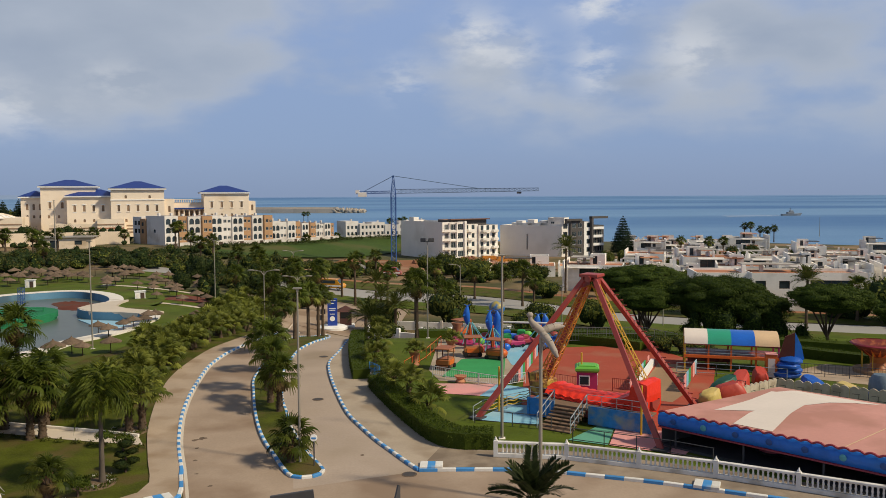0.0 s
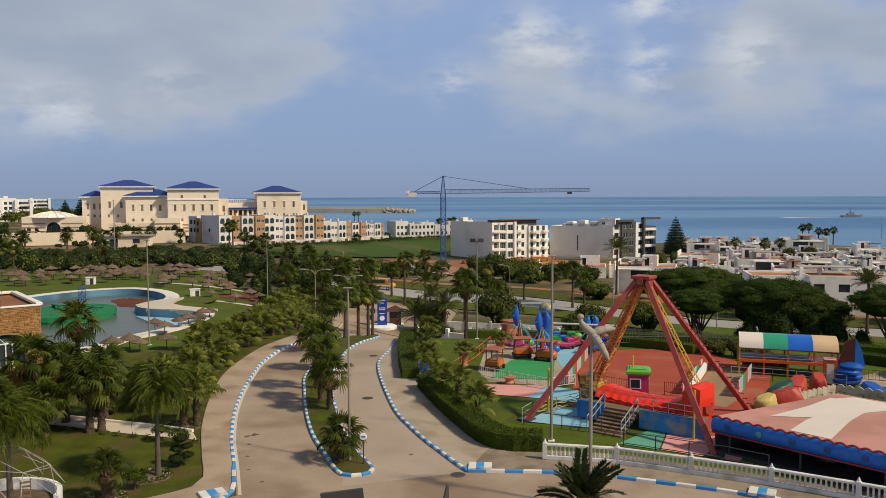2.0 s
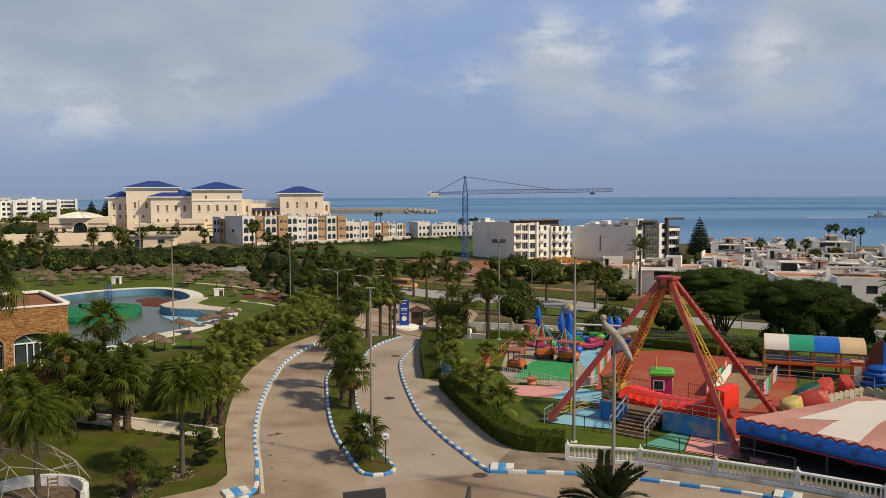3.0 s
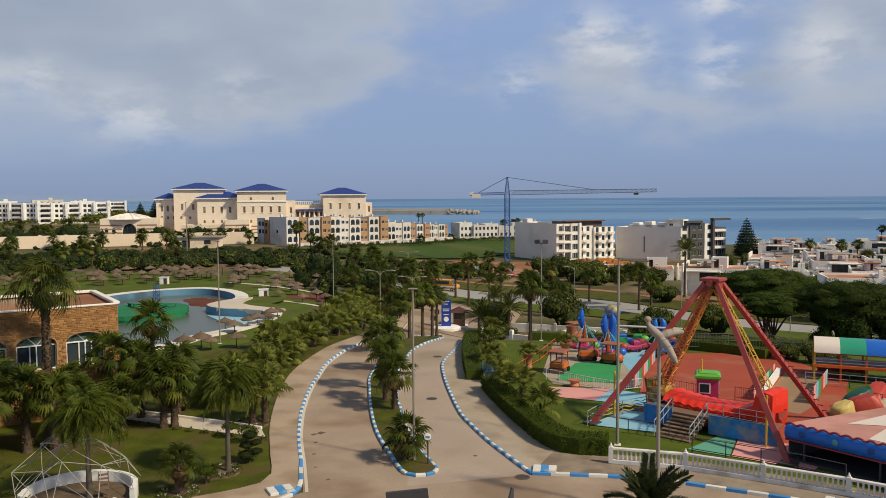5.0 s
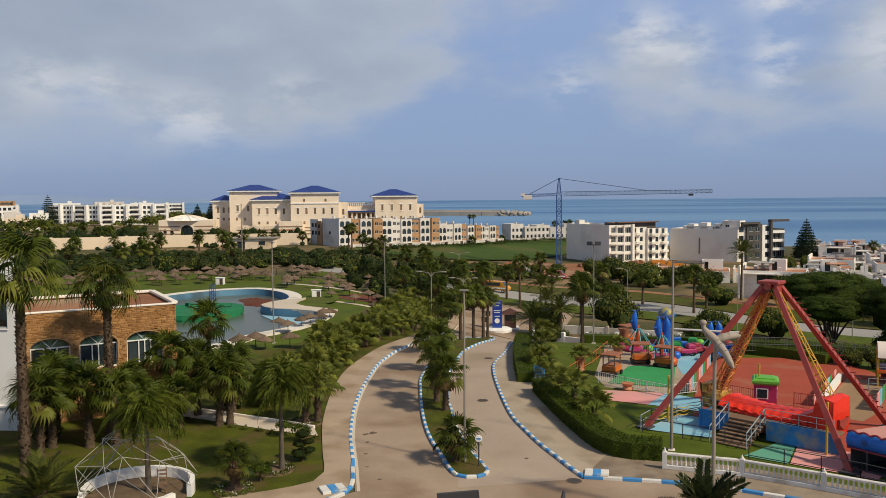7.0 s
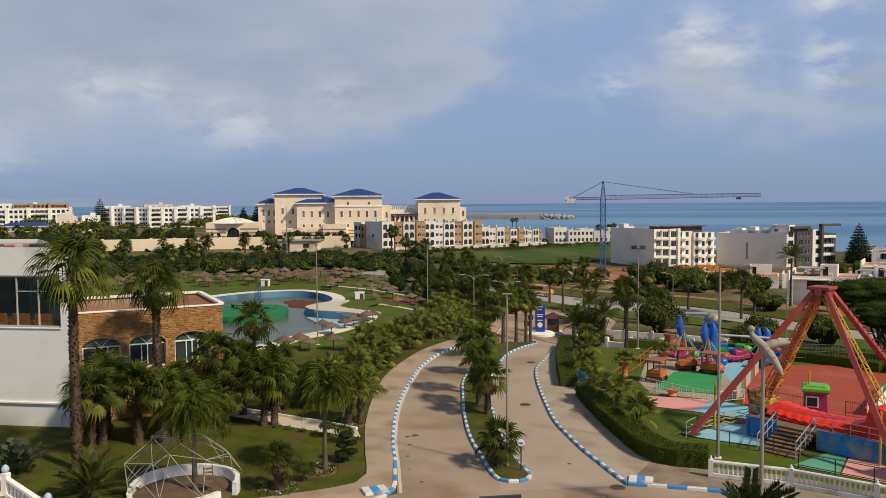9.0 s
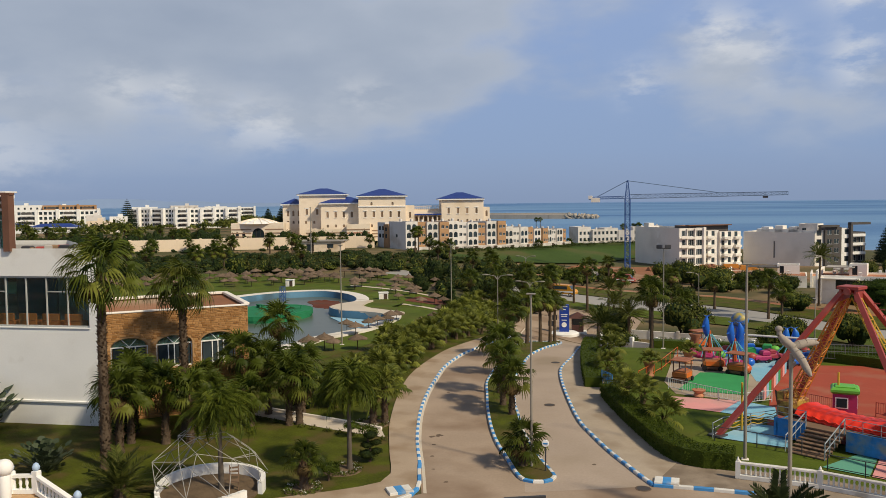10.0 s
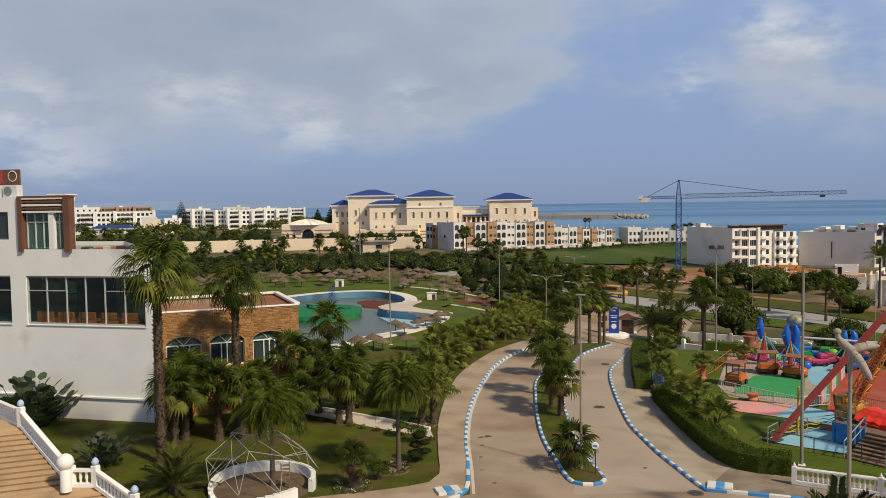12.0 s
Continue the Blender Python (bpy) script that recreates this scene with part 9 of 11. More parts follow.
# ---- street furniture ----
def lamp_post(x, y, h, label, head="plain", r=0.08, group="lamp posts"):
    z = ground_z(x, y)
    l = thing("street_lamp", label, "street lamp", x, y, z, 0, group=group)
    part("base", Geo().box(0, 0, 0, 0.4, 0.4, 0.12, c=0.02), M["cement"], l, smooth=False)
    part("pole", Geo().tube((0, 0, 0), (0, 0, h), r, r * 0.62, 10), M["steel"], l)
    if head == "plain":
        part("lamp_head", Geo().box(0, 0, h, 0.5, 0.22, 0.09, c=0.03).box(0, 0, h - 0.15, 0.12, 0.12, 0.15), M["steel"], l, smooth=False)
    elif head == "flood":
        for sx in (-1, 1):
            part("lamp_head", Geo().box(0.42 * sx, 0, h - 0.1, 0.55, 0.4, 0.42, turn=12 * sx, c=0.05), M["darkmetal"], l, smooth=False)
        part("arm", Geo().tube((-0.4, 0, h - 0.05), (0.4, 0, h - 0.05), 0.05), M["darkmetal"], l)
    else:
        for sx in ((-1, 1) if head == "double" else (-1,)):
            part("arm", Geo().path([(0, 0, h - 0.5), (0.35 * sx, 0, h - 0.05), (1.2 * sx, 0, h + 0.12)], [0.06, 0.05, 0.04], 6), M["steel"], l)
            part("lamp_head", Geo().blob((1.55 * sx, 0, h + 0.10), (0.46, 0.16, 0.10), 6, 10), M["steel"], l)
    return l


lamp_post(-8.9, 44.0, 9.85, "tall pale steel lamp post on the island's tip")
lamp_post(2.6, 48.7, 11.3, "tall pale steel lamp post behind the balustrade", r=0.10)
lamp_post(-35.9, 77.6, 10.6, "tall pale lamp post beside the pool")
lamp_post(-36.5, 119.5, 9.6, "tall pale lamp post in the pool lawn")
lamp_post(-23.7, 97.2, 7.6, "two-armed lamp post beside the drive", "double")
lamp_post(-21.0, 104.0, 7.4, "two-armed lamp post beside the drive", "double")
lamp_post(-3.4, 86.4, 10.6, "steel mast with two floodlights", "flood")
lamp_post(0.2, 138.8, 7.4, "curved-arm lamp on the shore road", "single")
lamp_post(-31.0, 150.0, 7.6, "two-armed lamp on the shore road", "double")
lamp_post(30.0, 118.5, 7.4, "curved-arm lamp on the shore road", "single")
lamp_post(-96.0, 190.0, 14.0, "tall dark mast before the hotel", "plain", 0.16)
lamp_post(11.5, 90.0, 6.0, "slim grey post behind the fairground", "plain", 0.07)
lamp_post(186.0, 420.0, 10.0, "thin mast on the beach", "plain", 0.16)

# the seagull sculpture on its pole
gp = thing("sculpture_post", "tall pale pole carrying a seagull sculpture", "post", 3.9, 38.3, 0)
part("pole", Geo().tube((0, 0, 0), (0, 0, 8.2), 0.10, 0.08, 10), M["steel"], gp)
part("base", Geo().box(0, 0, 0, 0.5, 0.5, 0.15, c=0.02), M["cement"], gp, smooth=False)
g = Geo()
g.path([(-0.52, 0, 9.25), (-0.50, 0, 9.0), (-0.30, 0, 8.75), (0.05, 0, 8.45), (0.25, 0, 8.2)], [0.10, 0.12, 0.19, 0.20, 0.09], 10)
g.blob((-0.53, 0, 9.26), (0.17, 0.14, 0.15), 6, 9)
for tip in ((1.15, 0.5, 8.62), (0.72, -0.7, 7.35)):
    a, b = Vector((0.0, 0, 8.45)), Vector(tip)
    m = a.lerp(b, 0.5) + Vector((0.02, 0, 0.10))
    g.path([a, a.lerp(b, 0.25) + Vector((0.01, 0, 0.07)), m, a.lerp(b, 0.85) + Vector((0, 0, 0.05)), b], [0.14, 0.20, 0.18, 0.14, 0.06], 9)
solo("seagull_sculpture", g, M["gull"], "weathered plaster seagull sculpture with spread wings", "sculpture", at=pose(3.9, 38.3, 0))
# low date palm and signs below the viewpoint
palm(3.1, 33.4, 2.2, "stiff_2.0", 0.34, label="dark date palm with stiff upright fronds")
s = thing("sign_board", "dark tilted sign board on two legs", "sign", -5.15, 26.6, 0, 8)
part("panel", Geo().box(0, 0, 4.12, 1.45, 0.1, 0.9, c=0.02), M["darkmetal"], s, smooth=False, at=pose(0, 0, 0, 0, -6, 0))
part("leg", Geo().tube((-0.5, 0, 0), (-0.5, 0, 4.5), 0.05), M["darkmetal"], s)
part("leg", Geo().tube((0.5, 0, 0), (0.5, 0, 4.5), 0.05), M["darkmetal"], s)
s = thing("flag_board", "narrow dark pointed board seen on edge", "sign", -2.2, 27.0, 0, 60)
part("panel", Geo().prism([(-0.4, 0), (0.25, 0), (0.25, 1.1), (0.15, 1.15)], -0.03, 0.03), M["darkmetal"], s, smooth=False, at=pose(0, 0, 3.9, 90))
part("leg", Geo().tube((0, 0, 0), (0, 0, 4.2), 0.05), M["darkmetal"], s)
s = thing("road_sign", "small blue and white road sign on a post", "road sign", -8.0, 43.4, 0.17)
part("post", Geo().tube((0, 0, 0), (0, 0, 1.75), 0.04), M["darkmetal"], s)
part("plate", Geo().lathe([(0.18, -0.02), (0.2, 0.0), (0.18, 0.02)], 0, 0, 20), M["white"], s, at=pose(0, -0.05, 1.55, 90, 0, 8))
part("symbol", Geo().box(0.0, -0.085, 1.51, 0.25, 0.02, 0.08), M["kerb_blue"], s, smooth=False)
for x, y in ((-2.7, 42.4), (-10.4, 58.3), (-12.6, 74.0), (14.2, 40.6)):
    m = thing("manhole_cover", "dark round cast-iron manhole cover", "manhole", x, y, ground_z(x, y) + 0.03, group="manhole covers")
    part("ring", Geo().lathe([(0.42, 0), (0.42, 0.012), (0.34, 0.014)], 0, 0, 20), M["patching"], m)
    part("lid", Geo().lathe([(0.34, 0), (0.34, 0.02), (0.05, 0.022)], 0, 0, 20), M["manhole"], m)
for x, y, t_ in ((-1.55, 43.35, 0), (12.6, 40.5, -22), (-14.7, 38.3, 36)):
    d = thing("kerb_ramp", "blue and white striped kerb ramp", "ramp", x, y, 0.12, t_, group="kerb ramps")
    for i in range(3):
        part("stripe", Geo().box(-0.42 + 0.42 * i, 0, 0, 0.42, 1.0, 0.16, c=0.015), M["kerb_white" if i % 2 == 0 else "kerb_blue"], d, smooth=False)
for x, y in ((-19.2, 112.6), (-18.6, 106.0)):
    s = thing("barrier_sign", "small dark square sign on a thin post", "road sign", x, y, ground_z(x, y), 0, group="entrance signs")
    part("post", Geo().tube((0, 0, 0), (0, 0, 2.2), 0.05), M["darkmetal"], s)
    part("plate", Geo().box(0, 0, 1.9, 0.7, 0.08, 0.7, c=0.03), M["darkmetal"], s, smooth=False)

# entrance totem and kiosk
zt = ground_z(-17.5, 112.6)
t = thing("totem_sign", "tall blue entrance sign with white marks on a white base", "sign", -17.85, 112.6, zt, 6)
part("base", Geo().lathe([(2.1, 0), (2.1, 0.35), (1.8, 0.5)], 0, 0, 24), M["white"], t)
part("panel", Geo().box(0, 0, 0.45, 1.35, 0.4, 3.9, c=0.05), M["totemblue"], t, smooth=False)
part("emblem", Geo().lathe([(0.36, 0), (0.36, 0.03)], 0, 0, 18), M["white"], t, at=pose(0, -0.2, 1.5, 90))
for z, w_ in ((4.0, 0.9), (3.6, 0.5), (2.9, 0.95), (2.65, 0.8), (2.1, 0.7)):
    part("text_bar", Geo().box(0, -0.215, z, w_, 0.03, 0.1), M["white"], t, smooth=False)
zk = ground_z(-15.4, 116.4)
k = thing("guard_kiosk", "small dark red-brown guard kiosk with a pagoda roof", "kiosk", -16.5, 116.2, zk, 8)
part("plinth", Geo().box(0, 0, 0, 2.6, 2.6, 0.35, c=0.04), M["white"], k, smooth=False)
part("body", Geo().box(0, 0, 0.35, 1.7, 1.7, 1.0, c=0.03), M["kiosk"], k, smooth=False)
for sx in (-0.78, 0.78):
    for sy in (-0.78, 0.78):
        part("post", Geo().box(sx, sy, 1.35, 0.14, 0.14, 1.0), M["kiosk"], k, smooth=False)
part("pane", Geo().box(0, 0, 1.35, 1.45, 1.45, 0.95), M["glass"], k, smooth=False)
part("roof", Geo().add([(-1.35, -1.35, 2.35), (1.35, -1.35, 2.35), (1.35, 1.35, 2.35), (-1.35, 1.35, 2.35), (-0.5, -0.5, 2.85), (0.5, -0.5, 2.85), (0.5, 0.5, 2.85), (-0.5, 0.5, 2.85), (0, 0, 3.15)],
                       [(3, 2, 1, 0), (0, 1, 5, 4), (1, 2, 6, 5), (2, 3, 7, 6), (3, 0, 4, 7), (4, 5, 8), (5, 6, 8), (6, 7, 8), (7, 4, 8)]), M["kiosk"], k, smooth=False)
w = thing("boundary_wall", "low white wall with square piers beside the entrance", "wall", 0, 0, 0)
run = even([(-12.2, 108.0), (-9.0, 103.0), (-2.0, 99.5), (6.0, 97.0), (16.0, 92.5)], 9)
for p_, q_ in zip(run, run[1:]):
    t_, ln = plan(p_.x, p_.y, q_.x, q_.y)
    part("wall_panel", Geo().box(0, 0, 0, ln - 0.4, 0.22, 1.5, c=0.02), M["whitewash"], w, smooth=False, at=pose((p_.x + q_.x) / 2, (p_.y + q_.y) / 2, ground_z(p_.x, p_.y) - 0.2, 0, 0, t_))
    part("pier", Geo().box(0, 0, 0, 0.42, 0.42, 2.0, c=0.04), M["white"], w, smooth=False, at=pose(p_.x, p_.y, ground_z(p_.x, p_.y) - 0.2, 0, 0, t_))


# ---- the white balustrade on the forecourt ----
def street_balustrade():
    c = spline(FENCE, 4.05)
    g = Geo()
    prof = [(0.05, 0.0), (0.06, 0.05), (0.04, 0.12), (0.062, 0.25), (0.04, 0.38), (0.06, 0.45), (0.05, 0.5)]
    bal = g.lathe(prof, 0, 0, 6).mesh("baluster", M["fencewhite"], True)
    for p, q in zip(c, c[1:]):
        t_, ln = plan(p.x, p.y, q.x, q.y)
        f = thing("balustrade", "white cast concrete balustrade panel between posts", "balustrade", p.x, p.y, 0.15, t_, group="balustrade along the forecourt")
        part("plinth", Geo().box(ln / 2, 0, 0, ln, 0.24, 0.24, c=0.02), M["fencewhite"], f, smooth=False)
        part("rail", Geo().box(ln / 2, 0, 0.78, ln, 0.22, 0.14, c=0.03), M["fencewhite"], f, smooth=False)
        part("post", Geo().box(0, 0, 0, 0.24, 0.26, 0.97, c=0.03), M["fencewhite"], f, smooth=False)
        part("finial", Geo().lathe([(0.05, 0.96), (0.08, 1.02), (0.05, 1.09), (0.02, 1.17)], 0, 0, 8), M["fencewhite"], f)
        n = 15
        for i in range(n):
            part("baluster", bal, None, f, at=pose(0.28 + (ln - 0.4) * (i + 0.5) / n, 0, 0.27))


street_balustrade()


def railing(pts, h, label, material, rails=2, picket=0.0, group="", z=0.0, name="railing", post=1.8):
    """A metal railing along plan points: posts, rails and, where picket is set, thin uprights."""
    r = thing(name, label, "railing", 0, 0, 0, 0, group=group)
    for p, q in zip(pts, pts[1:]):
        t_, ln = plan(*p, *q)
        z0, z1 = ground_z(*p) + z + 0.1, ground_z(*q) + z + 0.1
        n = max(1, round(ln / post))
        for i in range(n + 1):
            f = i / n
            part("post", Geo().tube((0, 0, 0), (0, 0, h), 0.03, seg=6), M[material], r, at=pose(p[0] + (q[0] - p[0]) * f, p[1] + (q[1] - p[1]) * f, z0 + (z1 - z0) * f))
        for k in range(rails):
            zz = h * (1 - 0.75 * k / max(1, rails - 1)) - 0.02
            part("rail", Geo().tube((*p, z0 + zz), (*q, z1 + zz), 0.026, seg=5), M[material], r)
        if picket:
            rod = Geo().tube((0, 0, h * 0.22), (0, 0, h), 0.012, seg=4, caps=False).mesh("picket", M[material])
            m = int(ln / picket)
            for i in range(1, m):
                f = i / m
                x, y = p[0] + (q[0] - p[0]) * f, p[1] + (q[1] - p[1]) * f
                part("picket", rod, None, r, at=pose(x, y, z0))
    return r


# ---- fairground floor ----
solo("floor", patch([(5.2, 64.5), (7.4, 77.5), (18.0, 79.5), (22.0, 69.0), (17.6, 56.0), (12.6, 49.6), (4.4, 56.6)], 0.11, 3.0), M["redfloor"], "worn red-painted fairground floor", "floor", kind="structure")
solo("floor", patch([(13.0, 58.6), (14.2, 62.4), (17.6, 70.8), (20.4, 69.4), (17.0, 60.0), (15.2, 57.2)], 0.116, 3.0), M["tanfloor"], "bare tan strip of fairground floor", "floor", kind="structure")
solo("floor", patch([(-1.9, 63.0), (-1.2, 59.8), (1.5, 59.1), (3.0, 62.9)], 0.11, 2.0), M["pinkfloor"], "pink-painted path", "floor", kind="structure")
solo("floor", patch([(1.5, 59.1), (5.2, 57.8), (5.3, 61.5), (3.0, 62.9)], 0.112, 2.0), M["bluefloor"], "pale blue painted path", "floor", kind="structure")
solo("floor", patch([(1.0, 52.6), (5.2, 51.6), (5.6, 56.2), (3.4, 56.6)], 0.113, 2.0), M["bluefloor"], "pale blue painted basin floor", "floor", kind="structure")
solo("floor", patch([(6.6, 48.3), (8.8, 47.3), (9.8, 50.6), (9.0, 51.4)], 0.114, 2.0), M["mint"], "mint green floor below the steps", "floor", kind="structure")
solo("floor", patch([(8.9, 47.3), (12.8, 45.4), (15.0, 48.6), (12.7, 50.2), (9.9, 50.6)], 0.118, 2.0), M["pinkfloor"], "pink floor beside the tent", "floor", kind="structure")
solo("floor", patch([(-1.6, 64.0), (3.2, 62.9), (5.2, 64.5), (7.3, 77.4), (6.0, 83.0), (-2.0, 84.0), (-2.6, 68.0)], 0.09, 3.0), M["palepave"], "sandy paved floor of the small rides", "floor", kind="structure")
solo("floor", patch([(4.6, 70.0), (6.2, 70.2), (7.2, 77.4), (9.0, 82.5), (1.0, 82.5), (4.0, 77.0)], 0.10, 3.0), M["bluefloor"], "pale blue floor of the small rides", "floor", kind="structure")
solo("rubber_mat", Geo().prism([(-1.4, 65.4), (3.6, 64.8), (4.2, 73.0), (0.2, 72.2)], 0.1, 0.16), M["greenmat"], "green artificial turf mat", "mat", smooth=False)
solo("floor", patch([(26.0, 66.0), (32.0, 70.4), (44.0, 62.0), (44.0, 58.0), (33.0, 62.0)], 0.09, 3.0), M["pave"], "sandy path between hedges", "path", kind="structure")


# ---- the pirate ship ride ----
def pirate_ship():
    cx, cy, ang = 9.0, 54.7, math.degrees(math.atan2(-6.5, 10.4))
    r = thing("pirate_ship_ride", "swinging ship ride with red legs and red tarpaulin over its boat", "fairground ride", cx, cy, 0.1, ang)
    top = 9.35
    # local x runs along the boat, y away from the drive
    feet = ((-5.75, -5.5), (6.75, -5.6), (5.6, 5.3), (-6.2, 5.4))
    swung = pose(0.6, -0.6, 0.05, 0, 0, -5)   # the boat hangs a little askew
    for i, (x, y) in enumerate(feet):
        leg = Geo()
        a, b = Vector((x, y, 0.0)), Vector((0.42 * (1 if x > 0 else -1), 0.42 * (1 if y > 0 else -1), top - 0.25))
        leg.tube(a, b, 0.23, 0.20, 4)
        l = part("leg", leg, M["red"], r, smooth=False)
        part("foot_plate", Geo().box(x, y, 0, 0.9, 0.9, 0.12, c=0.02), M["darkmetal"], l, smooth=False)
        if i == 2:
            for k in range(22):
                p = a.lerp(b, 0.06 + 0.9 * k / 22)
                part("rung", Geo().box(p.x + 0.32, p.y, p.z + 0.05, 0.34, 0.06, 0.06), M["red"], l, smooth=False)
    part("axle", Geo().tube((0, -0.75, top - 0.15), (0, 0.75, top - 0.15), 0.22, seg=12), M["red"], r)
    part("head_plate", Geo().box(0, 0, top - 0.05, 1.3, 1.3, 0.22, c=0.04).box(-0.45, 0, top - 0.75, 0.14, 1.2, 0.8).box(0.45, 0, top - 0.75, 0.14, 1.2, 0.8), M["red"], r, smooth=False)
    # swinging arms to bow and stern
    g = Geo()
    lattice(g, (-0.25, 0, top - 0.5), swung @ Vector((-4.1, 0, 1.7)), 0.40, 0.78, 13, up=(0, 1, 0), r=0.05)
    part("arm", g, M["orangelat"], r, "orange lattice arm")
    g = Geo()
    lattice(g, (0.25, 0, top - 0.5), swung @ Vector((3.6, 0.4, 1.8)), 0.38, 0.62, 10, up=(0, 1, 0), r=0.042)
    part("arm", g, M["yellow"], r, "yellow lattice arm")
    # boat: hull with raised ends, covered with a wavy tarpaulin
    hull, n = Geo(), 16
    for i in range(n + 1):
        f = -1 + 2 * i / n
        w_, keel, deck = 1.35 * (1 - 0.55 * abs(f) ** 2.6), 0.34 + 0.6 * f * f, 1.15 + 0.5 * f * f
        hull.v += [(4.3 * f, -w_, deck), (4.3 * f, -w_ * 0.9, (keel + deck) / 2), (4.3 * f, 0, keel), (4.3 * f, w_ * 0.9, (keel + deck) / 2), (4.3 * f, w_, deck)]
    for i in range(n):
        for j in range(4):
            hull.f.append((5 * i + j, 5 * i + 5 + j, 5 * i + 6 + j, 5 * i + 1 + j))
    hull.f += [(4, 3, 2, 1, 0), tuple(5 * n + j for j in range(5))]
    part("hull", hull, M["red"], r, "dark red boat hull", at=swung)
    for k in range(3):
        g = Geo()
        prev = None
        for i in range(41):
            f = -0.62 + 1.36 * i / 40
            p = (4.3 * f, -1.42 + 0.10 * abs(f), 0.72 + 0.24 * k + 0.5 * f * f + 0.05 * math.sin(i * 1.4))
            if prev:
                g.tube(prev, p, 0.06, seg=5, caps=False)
            prev = p
        part("wave_board", g, M["tarp_red"], r, at=swung)
    tarp, n, m = Geo(), 40, 8
    for i in range(n + 1):
        f = -0.72 + 1.34 * i / n
        for j in range(m + 1):
            s = -1 + 2 * j / m
            arch = 0.34 * (1 - s * s) + 0.05 * math.sin(i * 1.55 + 1.3 * math.sin(j)) * (0.5 + 0.5 * abs(s)) - (0.18 if j in (0, m) else 0)
            tarp.v.append((4.3 * f, 1.5 * s, 1.22 + 0.5 * f * f + arch))
    tarp.f = [(i * (m + 1) + j, (i + 1) * (m + 1) + j, (i + 1) * (m + 1) + j + 1, i * (m + 1) + j + 1) for i in range(n) for j in range(m)]
    part("tarpaulin", tarp, M["tarp_red"], r, "bright red wavy tarpaulin", at=swung)
    cover, rnd = Geo(), random.Random(3)
    side = ((2.45, 0.45), (3.3, 0.1), (4.1, 0.15), (4.75, 0.35), (4.95, 1.2), (5.0, 2.0), (4.95, 2.75), (4.5, 2.85), (4.0, 2.7), (3.85, 2.0), (3.3, 1.75), (2.6, 1.55), (2.4, 1.0))
    for j, s_ in enumerate((-1.0, -0.94, -0.5, 0.0, 0.5, 0.94, 1.0)):
        k = 0.88 if abs(s_) == 1.0 else 1.0
        cover.v += [(3.7 + (x - 3.7) * k + rnd.uniform(-0.04, 0.04), 1.22 * s_ + rnd.uniform(-0.03, 0.03), 1.4 + (z - 1.4) * k + rnd.uniform(-0.05, 0.05)) for x, z in side]
    m = len(side)
    cover.f = [(j * m + i, j * m + (i + 1) % m, (j + 1) * m + (i + 1) % m, (j + 1) * m + i) for j in range(6) for i in range(m)] + [tuple(range(m - 1, -1, -1)), tuple(range(6 * m, 7 * m))]
    part("bow_cover", cover, M["tarp_red"], r, "bright red bow cover", smooth=False, at=swung @ pose(-0.85, 0, 0))
    stern = Geo().box(-4.1, 0, 0.8, 1.1, 1.9, 1.1, c=0.1).box(-4.5, 0, 1.5, 0.5, 1.5, 0.9, c=0.08)
    part("stern", stern, M["carved"], r, "brown and gold carved stern", smooth=False, at=swung)
    fig = Geo().path([(-4.8, 0, 0.9), (-5.1, 0, 1.5), (-5.35, 0, 2.2)], [0.22, 0.16, 0.05], 7)
    part("stern_ornament", fig, M["brownwood"], r, at=swung)
    # loading platform with sea mural, steps and handrails, in front of the boat
    p = thing("loading_platform", "raised ride platform with a painted sea mural front", "platform", cx, cy, 0.1, ang)
    part("deck", Geo().box(1.0, -2.3, 0.92, 8.2, 1.5, 0.14, c=0.02), M["stairwood"], p, smooth=False)
    for x0, w_ in ((-2.6, 2.0), (2.9, 4.2)):
        part("mural_panel", Geo().box(x0 + 0.3, -3.05, 0.05, w_, 0.1, 1.2, c=0.01), M["mural"], p, "blue sea mural panel", smooth=False)
    part("side_panel", Geo().box(-3.1, -1.6, 0.05, 0.1, 3.0, 1.05, c=0.01), M["mural"], p, smooth=False)
    for i in range(7):
        part("step", Geo().box(-0.15, -3.25 - 0.34 * i, 0.98 - 0.14 * (i + 1), 2.2, 0.36, 0.07, c=0.01), M["stairwood"], p, smooth=False)
        part("riser", Geo().box(-0.15, -3.10 - 0.34 * i, max(0.01, 0.84 - 0.14 * (i + 1)), 2.16, 0.04, 0.14), M["tanfloor"], p, smooth=False)
    for sx in (-1.3, 1.0):
        rail = part("handrail", Geo().tube((sx, -3.1, 1.95), (sx, -5.6, 1.0), 0.035, seg=6), M["greyrail"], p)
        part("lower_rail", Geo().tube((sx, -3.1, 1.45), (sx, -5.6, 0.5), 0.03, seg=6), M["greyrail"], rail)
        for i in range(5):
            y, z = -3.1 - 2.5 * i / 4, 1.0 - 0.95 * i / 4
            part("baluster", Geo().tube((sx, y, z), (sx, y, z + 0.95), 0.03, seg=6), M["greyrail"], rail)
    for x0, x1 in ((-3.1, -1.3), (1.0, 5.0)):
        rail = part("handrail", Geo().tube((x0, -3.0, 1.97), (x1, -3.0, 1.97), 0.02, seg=6), M["greyrail"], p)
        for zz in (0.3, 0.6):
            part("lower_rail", Geo().tube((x0, -3.0, 1.02 + zz), (x1, -3.0, 1.02 + zz), 0.016, seg=6), M["greyrail"], rail)
        k = int((x1 - x0) / 1.1) + 1
        for i in range(k + 1):
            x = x0 + (x1 - x0) * i / k
            part("baluster", Geo().tube((x, -3.0, 1.0), (x, -3.0, 2.0), 0.02, seg=6), M["greyrail"], rail)
